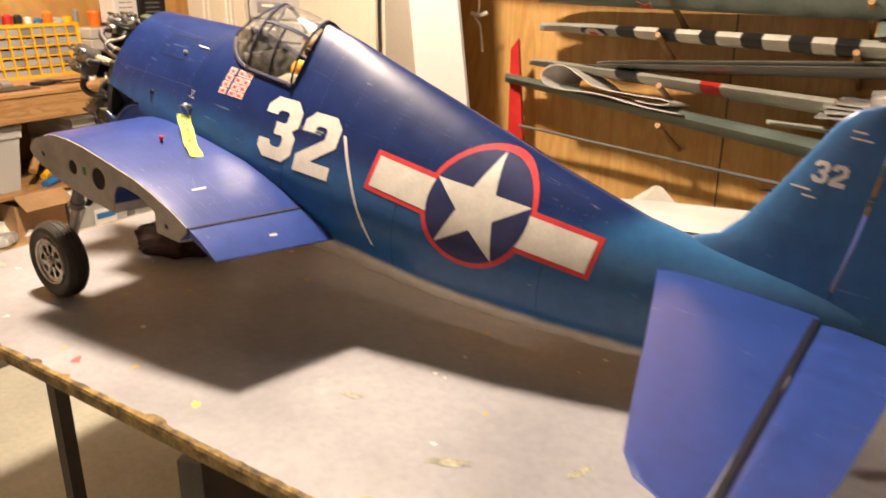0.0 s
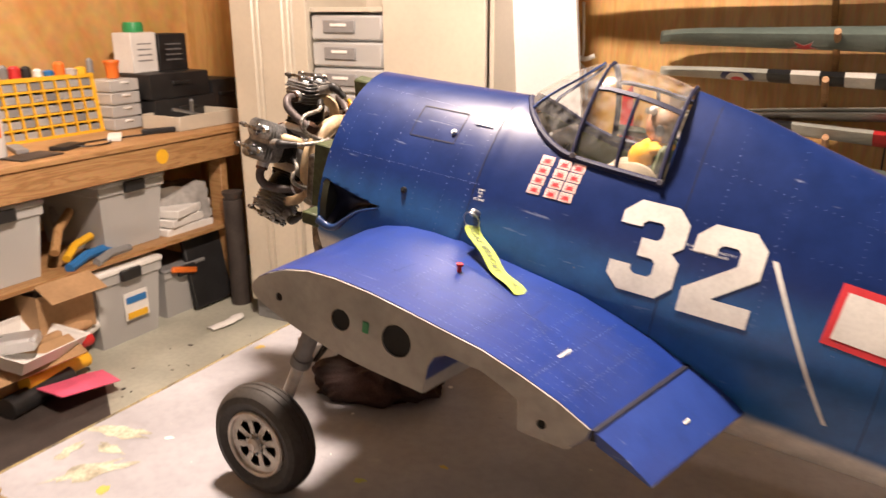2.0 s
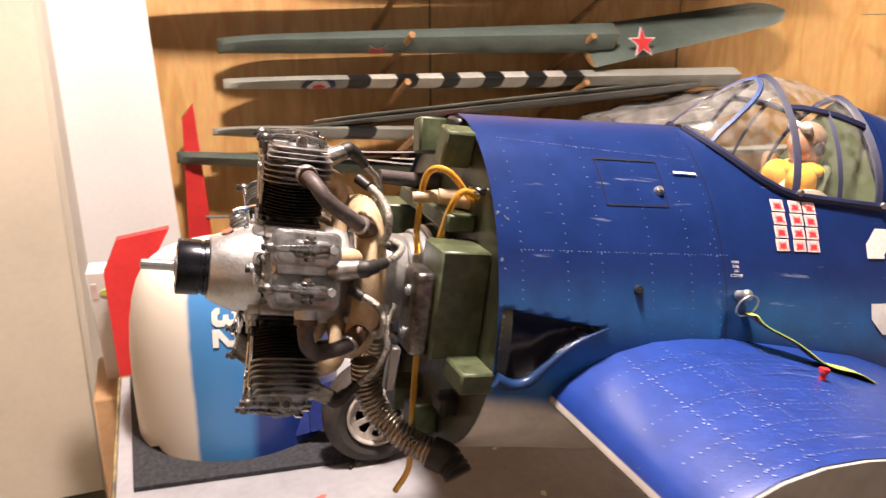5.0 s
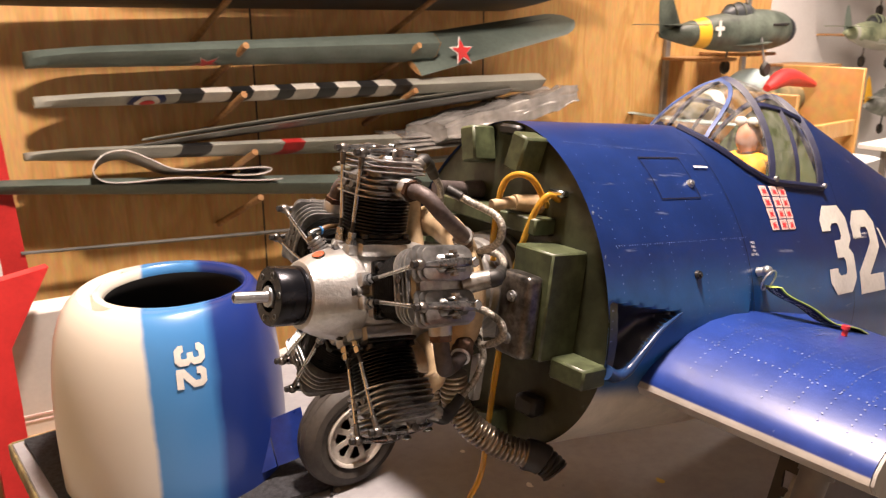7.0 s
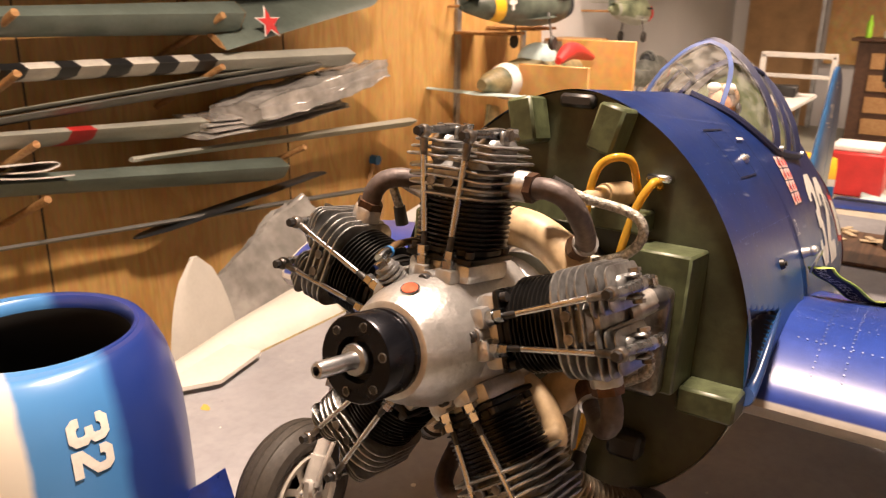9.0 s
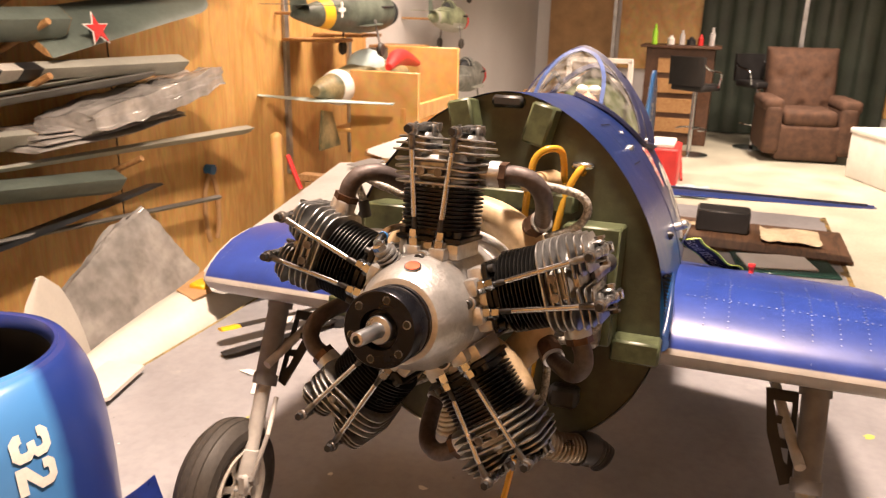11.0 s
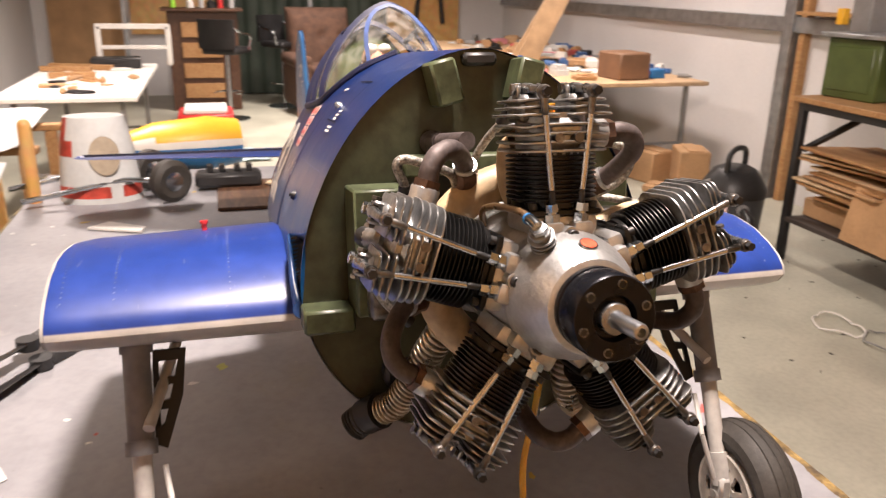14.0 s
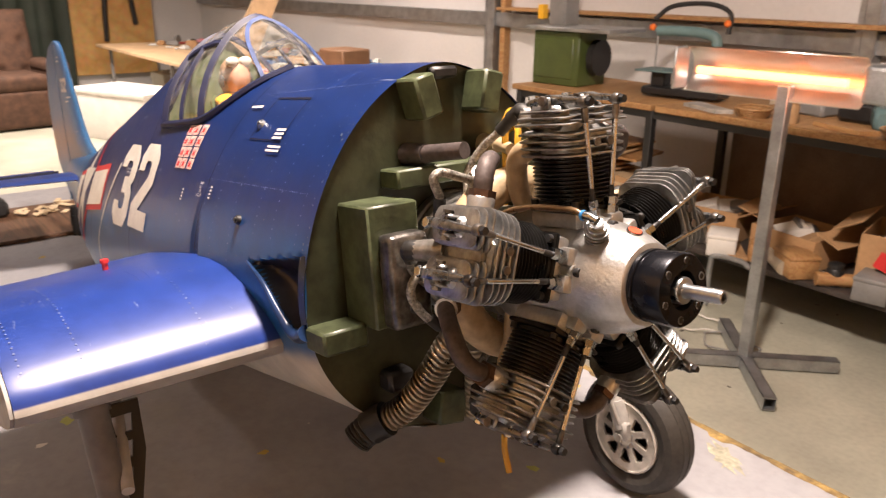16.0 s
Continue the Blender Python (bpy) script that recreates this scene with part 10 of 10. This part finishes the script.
# ---- white wall frame and the machine bench ----
for x in (-3.95, -1.2, 1.4):
    bm = B()
    box(bm, (x, PORT_Y - 0.05, 1.5), (0.07, 0.1, 3.0), 0.003)
    box(bm, (x - 0.05, PORT_Y - 0.09, 1.5), (0.03, 0.02, 3.0))
    solo("steel_column", bm, M_STEEL, "galvanised steel column of the shed frame", "column", kind="structure")
bm = B()
box(bm, (-3.86, PORT_Y - 0.03, 1.5), (0.05, 0.06, 3.0))
solo("timber_stud", bm, M_PINE, "pine stud beside a steel column", "stud", kind="structure")
for z in (1.20, 2.2):
    bm = B()
    box(bm, (-3.5, PORT_Y - 0.04, z), (12.6, 0.07, 0.10), 0.003)
    solo("wall_girt", bm, M_STEEL, "galvanised steel girt along the white wall", "girt", kind="structure")
bm = B()
box(bm, (-1.4, PORT_Y - 0.09, 1.28), (4.8, 0.18, 0.022), 0.003)
solo("girt_shelf", bm, M_PINEX, "narrow pine shelf on the steel girt", "shelf")

mb = thing("machine_bench", "timber bench on a black steel frame below the white wall", "workbench")
bm = B()
box(bm, (-2.3, 3.05, 0.885), (1.0, 0.74, 0.03), 0.004)
part("rough_top", bm, M_PINEX, mb, "rough timber benchtop")
bm = B()
box(bm, (0.2, 3.05, 0.885), (3.95, 0.74, 0.034), 0.004)
part("long_top", bm, M_PINEX, mb, "plywood benchtop")
for x in (-2.76, -1.82, -0.4, 1.2):
    for y in (2.72, 3.36):
        bm = B()
        box(bm, (x, y, 0.435), (0.04, 0.04, 0.87), 0.002)
        part("frame_leg", bm, M_BLACK, mb)
bm = B()
box(bm, (-0.4, 2.72, 0.85), (4.75, 0.03, 0.04), 0.002)
part("front_rail", bm, M_BLACK, mb)
bm = B()
cyl(bm, (-2.74, 2.74, 0.62), (-2.5, 2.95, 0.86), 0.018, n=4)
part("corner_brace", bm, M_BLACK, mb)
bm = B()
box(bm, (-0.3, 3.05, 0.24), (4.9, 0.7, 0.025), 0.003)
part("low_shelf", bm, M_LINER, mb)
bm = B()
box(bm, (-0.2, 3.44, 0.55), (3.2, 0.02, 0.62))
part("back_board", bm, material("brown_hardboard", (0.16, 0.115, 0.085), 0.8, vary=0.15), mb)

saw = thing("green_bandsaw", "old green bench bandsaw with a grey steel table", "bandsaw", pose(-2.64, 2.98, 0.9, 0, 0, 8))
bm = B()
box(bm, (0, 0, 0.15), (0.32, 0.28, 0.3), 0.008)
box(bm, (0, -0.143, 0.15), (0.25, 0.008, 0.22), 0.004)
part("cabinet_base", bm, material("olive_machine_enamel", (0.075, 0.105, 0.03), 0.4, vary=0.1), saw)
bm = B()
box(bm, (0.11, -0.02, 0.315), (0.56, 0.36, 0.022), 0.004)
part("saw_table", bm, M_STEEL, saw)
bm = B()
box(bm, (-0.08, 0.03, 0.5), (0.12, 0.14, 0.38), 0.01)
part("column", bm, M_GREY, saw)
bm = B()
box(bm, (-0.15, -0.08, 0.40), (0.04, 0.05, 0.08), 0.004)
part("switch_box", bm, M_YELLOW, saw)
bm = B()
cyl(bm, (0.18, 0.0, 0.16), (0.22, 0.0, 0.16), 0.10, n=24)
part("drive_wheel", bm, M_BLACK, saw)
scr = thing("scroll_saw", "teal and black scroll saw on the bench", "scroll saw", pose(-1.90, 3.02, 0.902, 0, 0, 12) @ Matrix.Scale(0.82, 4))
M_TEAL = material("teal_machine_enamel", (0.13, 0.21, 0.22), 0.4, vary=0.1)
bm = B()
box(bm, (0.05, 0, 0.04), (0.5, 0.22, 0.05), 0.01)
part("base", bm, M_BLACK, scr)
bm = B()
box(bm, (-0.12, 0, 0.16), (0.26, 0.24, 0.012), 0.004)
part("saw_table", bm, M_TEAL, scr)
bm = B()
box(bm, (-0.12, 0, 0.11), (0.1, 0.1, 0.1), 0.01)
part("table_post", bm, M_BLACK, scr)
bm = B()
box(bm, (0.06, 0.02, 0.19), (0.15, 0.1, 0.26), 0.02)
part("motor_case", bm, M_GREY, scr)
bm = B()
box(bm, (0.2, 0, 0.17), (0.1, 0.08, 0.26), 0.02)
part("pedestal", bm, M_BLACK, scr)
bm = B()
tube(bm, curve([(-0.17, 0, 0.40), (-0.05, 0, 0.405), (0.12, 0, 0.40), (0.21, 0, 0.37), (0.22, 0, 0.28)], 6), 0.032, 10)
part("upper_arm", bm, M_TEAL, scr)
bm = B()
tube(bm, curve([(-0.2, 0, 0.47), (-0.1, 0.03, 0.55), (0.12, 0.04, 0.57), (0.27, 0.02, 0.52), (0.28, 0, 0.40)], 6), 0.015, 8)
part("air_hose", bm, M_BLACK, scr)
for p, mat in (((-0.21, 0, 0.42), M_ORANGE), ((0.27, 0, 0.46), M_ORANGE), ((-0.16, 0.05, 0.09), M_ORANGE)):
    bm = B()
    bmesh.ops.create_uvsphere(bm, u_segments=12, v_segments=8, radius=0.022, matrix=Matrix.Translation(p))
    part("knob", bm, mat, scr)
bm = B()
cyl(bm, (-0.17, 0, 0.17), (-0.17, 0, 0.40), 0.006, n=8)
part("blade_holder", bm, M_STEEL, scr)

rng = random.Random(33)
for k in range(16):
    x = -1.2 + 0.2 * k + rng.uniform(-0.05, 0.05)
    s = (rng.uniform(0.08, 0.22), rng.uniform(0.08, 0.22), rng.uniform(0.03, 0.13))
    bm = B()
    box(bm, (0, 0, s[2] / 2), s, min(s) * 0.2)
    solo("bench_clutter", bm, (M_GREY, M_BLACK, M_TEAL, M_CARD, M_PINE, M_CREAM)[k % 6], "tool or box lying on the machine bench", "workshop item", pose(x, rng.uniform(2.82, 3.25), 0.9025, 0, 0, rng.uniform(0, 90)), "machine bench clutter")
for k in range(14):
    bm = B()
    w_ = rng.uniform(0.5, 0.95)
    plate(bm, [(0, 0), (w_, rng.uniform(-0.05, 0.05)), (w_ * 0.96, rng.uniform(0.3, 0.42)), (0.05, rng.uniform(0.32, 0.42))], pose(-2.75 + rng.uniform(0, 0.15), 2.74 + rng.uniform(-0.04, 0.05), 0.36 + 0.021 * k, rng.uniform(-2, 2), rng.uniform(-2, 2), rng.uniform(-6, 6)), 0.012)
    solo("cardboard_sheet", bm, (M_CARD, M_PINE, material("pale_ply_offcut", (0.56, 0.42, 0.25), 0.7))[k % 3] if k < 3 else bpy.data.materials[("cardboard", "pine", "pale_ply_offcut")[k % 3]], "sheet of card or thin ply in a stack", "sheet", group="stacked sheets")
bm = B()
box(bm, (-2.3, 3.06, 0.305), (0.9, 0.5, 0.10), 0.006)
solo("sheet_carton", bm, M_CARD, "flat carton carrying the stacked sheets", "carton")
fold = thing("manila_folder", "buff cardboard panel leaning on the stack", "cardboard panel")
bm = B()
plate(bm, [(0, 0), (0.42, -0.03), (0.44, 0.22), (0.02, 0.27)], Matrix.Translation((-2.30, 2.66, 0.27)) @ pose(0, 0, 0, 82, 0, 6), 0.006)
part("panel_sheet", bm, M_CARD, fold)
for x, z, s, a in ((-1.55, 0.255, (0.3, 0.3, 0.16), 10), (-1.1, 0.255, (0.34, 0.32, 0.14), -8), (-0.62, 0.255, (0.36, 0.34, 0.24), 12), (0.1, 0.255, (0.4, 0.4, 0.2), 5), (0.7, 0.255, (0.4, 0.36, 0.25), -5)):
    open_box("open cardboard box of parts on the low shelf", pose(x, 3.0, z, 0, 0, a), s)
bm = B()
box(bm, (-0.62, 2.765, 0.40), (0.1, 0.004, 0.07), 0, pose(0, 0, 0, 0, 20, 12))
solo("red_sticker", bm, M_RED, "red and white sticker on a cardboard box", "sticker")
def shelf_item(kind, m, mat):
    """One loose piece on the low shelf, by its kind."""
    bm = B()
    if kind == "jar":
        lathe(bm, [(0, 0.034), (0.07, 0.036), (0.078, 0.030), (0.080, 0.033), (0.098, 0.033), (0.10, 0.030)], pose(0, 0, 0, 0, -90, 0), 16)
    elif kind == "cable_coil":
        for j in range(4):
            tube(bm, [((0.07 + 0.008 * j) * math.cos(a), (0.06 + 0.006 * j) * math.sin(a), 0.008 + 0.011 * j) for a in (2 * math.pi * i / 20 for i in range(21))], 0.006, 6)
    elif kind == "paper_roll":
        cyl(bm, (-0.16, 0, 0.03), (0.16, 0.02, 0.03), 0.03, 0.028, 14)
    elif kind == "crumpled_bag":
        bmesh.ops.create_icosphere(bm, subdivisions=3, radius=1.0)
        for v in bm.verts:
            p = v.co.copy()
            w = 0.75 + 0.4 * noise.noise(p * 2.3 + m.translation) + 0.12 * noise.noise(p * 7)
            v.co = (p.x * 0.10 * w, p.y * 0.08 * w, (max(p.z, -0.5) + 0.5) * 0.06 * w)
    elif kind == "offcut":
        plate(bm, [(-0.14, -0.04), (0.15, -0.05), (0.13, 0.05), (-0.12, 0.04)], Matrix(), 0.018)
    else:
        box(bm, (0, 0, 0.045), (0.17, 0.13, 0.09), 0.004)
        box(bm, (0, 0, 0.092), (0.176, 0.136, 0.02), 0.004)
    low = min(v.co.z for v in bm.verts)
    bmesh.ops.translate(bm, verts=bm.verts, vec=(0, 0, -low))
    labels = {"jar": "small lidded jar among boxes on the low shelf", "cable_coil": "coil of cable lying on the low shelf", "paper_roll": "rolled paper lying on the low shelf", "crumpled_bag": "crumpled plastic bag of parts on the low shelf", "offcut": "sawn timber offcut lying on the low shelf", "lidded_box": "small lidded box standing on the low shelf"}
    solo(kind, bm, mat, labels[kind], kind.replace("_", " "), m, "low shelf clutter", angle=50)


KINDS = ("lidded_box", "offcut", "crumpled_bag", "jar", "paper_roll", "cable_coil")
M_WEB = material("dusty_clear_bag", (0.42, 0.40, 0.37), 0.35, vary=0.25, scale=20, fine=90, bump=0.3)
SHADES = (M_CARD, M_PINE, M_WEB, M_GREY, M_PAPER, M_BLACK, M_CREAM, M_CARD, M_PINE)
for k in range(46):
    kind = KINDS[k % 6]
    mat = M_WEB if kind == "crumpled_bag" and k % 4 else SHADES[(k * 5 + k // 6) % 9]
    shelf_item(kind, pose(-1.75 + 0.062 * k + rng.uniform(-0.02, 0.02), (2.765, 2.80, 3.22)[k % 3] + rng.uniform(-0.02, 0.02), 0.2535, 0, 0, rng.uniform(0, 180)), mat)
for k in range(26):
    kind = KINDS[(k * 5 + 1) % 6]
    shelf_item(kind, pose(-1.55 + 0.11 * k + rng.uniform(-0.03, 0.03), (2.76, 3.30)[k % 2] + rng.uniform(-0.02, 0.02), 0.9035, 0, 0, rng.uniform(0, 180)), SHADES[(k * 4 + 2) % 9])
for k in range(5):
    bm = B()
    cx, cy_ = -1.9 + 0.22 * k, 2.35 + 0.08 * (k % 2)
    tube(bm, [(cx + (0.12 + 0.02 * math.sin(3 * a)) * math.cos(a), cy_ + 0.09 * math.sin(a), 0.006 + 0.02 * abs(math.sin(a * 2 + k))) for a in (2 * math.pi * j / 24 for j in range(25))], 0.004, 6)
    solo("cable_loop", bm, (M_PAPER, M_GREY, M_CREAM)[k % 3], "loop of pale cable lying on the floor", "cable", group="cables on the floor")
bm = B()
tube(bm, curve([(-0.75, 3.40, 0.86), (-0.7, 3.38, 0.6), (-0.62, 3.36, 0.35)], 6), 0.006, 6)
solo("hanging_cable", bm, M_BLACK, "dark cable hanging behind the bench", "cable")
bm = B()
tube(bm, curve([(-1.35, 2.66, 0.01), (-1.35, 2.66, 0.22), (-1.33, 2.66, 0.26), (-1.2, 2.66, 0.27), (-1.15, 2.66, 0.25)], 6), 0.012, 8)
solo("bent_tube", bm, M_STEEL, "bent pale metal tube standing below the bench", "tube")

# infrared heater on its stand
M_GLOW = bpy.data.materials.new("glowing_element")
M_GLOW.use_nodes = True
gb = M_GLOW.node_tree.nodes["Principled BSDF"]
gb.inputs["Base Color"].default_value = (1, 0.3, 0.1, 1)
gb.inputs["Emission Color"].default_value = (1.0, 0.20, 0.045, 1)
gb.inputs["Emission Strength"].default_value = 13.0
ht = thing("infrared_heater", "glowing infrared heater tube on a galvanised steel stand", "heater", pose(-0.88, 2.24, 0, 0, 0, 6))
for a in (40, 130):
    bm = B()
    for c, s in (((0, 0.022, 0.03), (0.72, 0.003, 0.05)), ((0, -0.022, 0.03), (0.72, 0.003, 0.05)), ((0, 0, 0.0535), (0.72, 0.047, 0.003)), ((0, 0, 0.0065), (0.72, 0.047, 0.003))):
        box(bm, c, s)
    for v in bm.verts:
        v.co = pose(0, 0, 0.0 if a < 90 else 0.0005, 0, 0, a) @ v.co
    part("foot_bar", bm, M_STEEL, ht, "square galvanised foot tube")
bm = B()
box(bm, (0, 0, 0.585), (0.045, 0.045, 1.07), 0.003)
part("pole", bm, M_STEEL, ht)
HZ = 1.15
bm = B()
rings = [[bm.verts.new((x, -0.03 - 0.088 * math.cos(a), HZ + 0.088 * math.sin(a))) for a in (radians(-80 + 160 * j / 12 + 180) for j in range(13))] for x in (-0.40, 0.26)]
skin(bm, rings, False, False)
refl = part("reflector", bm, material("satin_reflector", (0.75, 0.73, 0.70), 0.32, metal=1.0, vary=0.05, bump=0.05), ht, "polished curved reflector")
refl.modifiers.new("thickness", "SOLIDIFY").thickness = 0.004
bm = B()
box(bm, (0.34, 0.015, HZ), (0.15, 0.10, 0.13), 0.02, None, 3)
part("end_case", bm, M_STEEL, ht)
bm = B()
box(bm, (-0.408, -0.03, HZ), (0.014, 0.1, 0.16), 0.005)
part("end_case", bm, M_STEEL, ht)
bm = B()
box(bm, (0.47, 0.0, HZ), (0.12, 0.13, 0.15), 0.03, None, 3)
part("control_head", bm, M_BLACK, ht)
bm = B()
box(bm, (0.43, -0.068, HZ + 0.01), (0.02, 0.004, 0.06))
part("display_bar", bm, M_PAPER, ht)
bm = B()
cyl(bm, (-0.33, -0.035, HZ), (0.22, -0.035, HZ), 0.014, n=14)
part("glowing_tube", bm, M_GLOW, ht, "glowing orange heating tube")

# red tool crate, blue cloth and red stick on the far floor
rc = thing("red_crate", "red plastic crate under the white table", "crate", pose(-6.35, -0.35, 0))
bm = B()
box(bm, (0, 0, 0.17), (0.5, 0.45, 0.34), 0.015)
part("crate_body", bm, M_RED, rc)
bm = B()
box(bm, (0, 0, 0.36), (0.4, 0.35, 0.04), 0.01)
part("crate_lid", bm, M_PAPER, rc)
bm = B()
bmesh.ops.create_grid(bm, x_segments=12, y_segments=12, size=0.2)
for v in bm.verts:
    v.co.z = 0.05 + 0.05 * noise.noise(v.co * 9) - 0.1 * (v.co.x ** 2 + v.co.y ** 2)
lo_ = min(v.co.z for v in bm.verts)
bmesh.ops.translate(bm, verts=bm.verts, vec=(0, 0, 0.002 - lo_))
solo("blue_cloth", bm, M_BLUEPALE, "crumpled pale blue cloth on the floor", "cloth", pose(-6.0, -0.05, 0), angle=80)
bm = B()
cyl(bm, (-8.0, -0.2, 0.012), (-6.5, -0.1, 0.012), 0.012, n=8)
solo("red_stick", bm, M_RED, "thin red stick lying on the floor", "stick")
# a plain white frame of four bars on the folding table
wf = thing("white_frame", "white painted wooden frame standing on the folding table", "stool", pose(-6.5, -0.85, 0.75))
for c, s in (((0, 0, 0.3), (0.04, 0.55, 0.04)), ((0, -0.26, 0.15), (0.04, 0.04, 0.3)), ((0, 0.26, 0.15), (0.04, 0.04, 0.3)), ((0, 0, 0.14), (0.03, 0.5, 0.03))):
    bm = B()
    box(bm, c, s, 0.004)
    part("frame_bar", bm, M_PAPER, wf)
wf.matrix_basis = pose(-6.12, -0.85, 0.7505)
yb = thing("yellow_model_part", "yellow, blue and white model tail part on a stand", "model part", pose(-3.25, -0.45, 0))
bm = B()
lathe(bm, [(-0.3, 0.04), (-0.1, 0.11), (0.15, 0.13), (0.3, 0.11)], pose(0, 0, 0.66, 0, 0, 100), 22)
for f in bm.faces:
    c = f.calc_center_median()
    f.material_index = 0 if c.z > 0.70 else (1 if c.z > 0.66 else 2)
part("shell", bm, [M_YELLOW, M_PAPER, M_BLUEP], yb)
bm = B()
box(bm, (0, 0, 0.27), (0.3, 0.35, 0.54), 0.006)
part("stand", bm, M_CARD, yb)
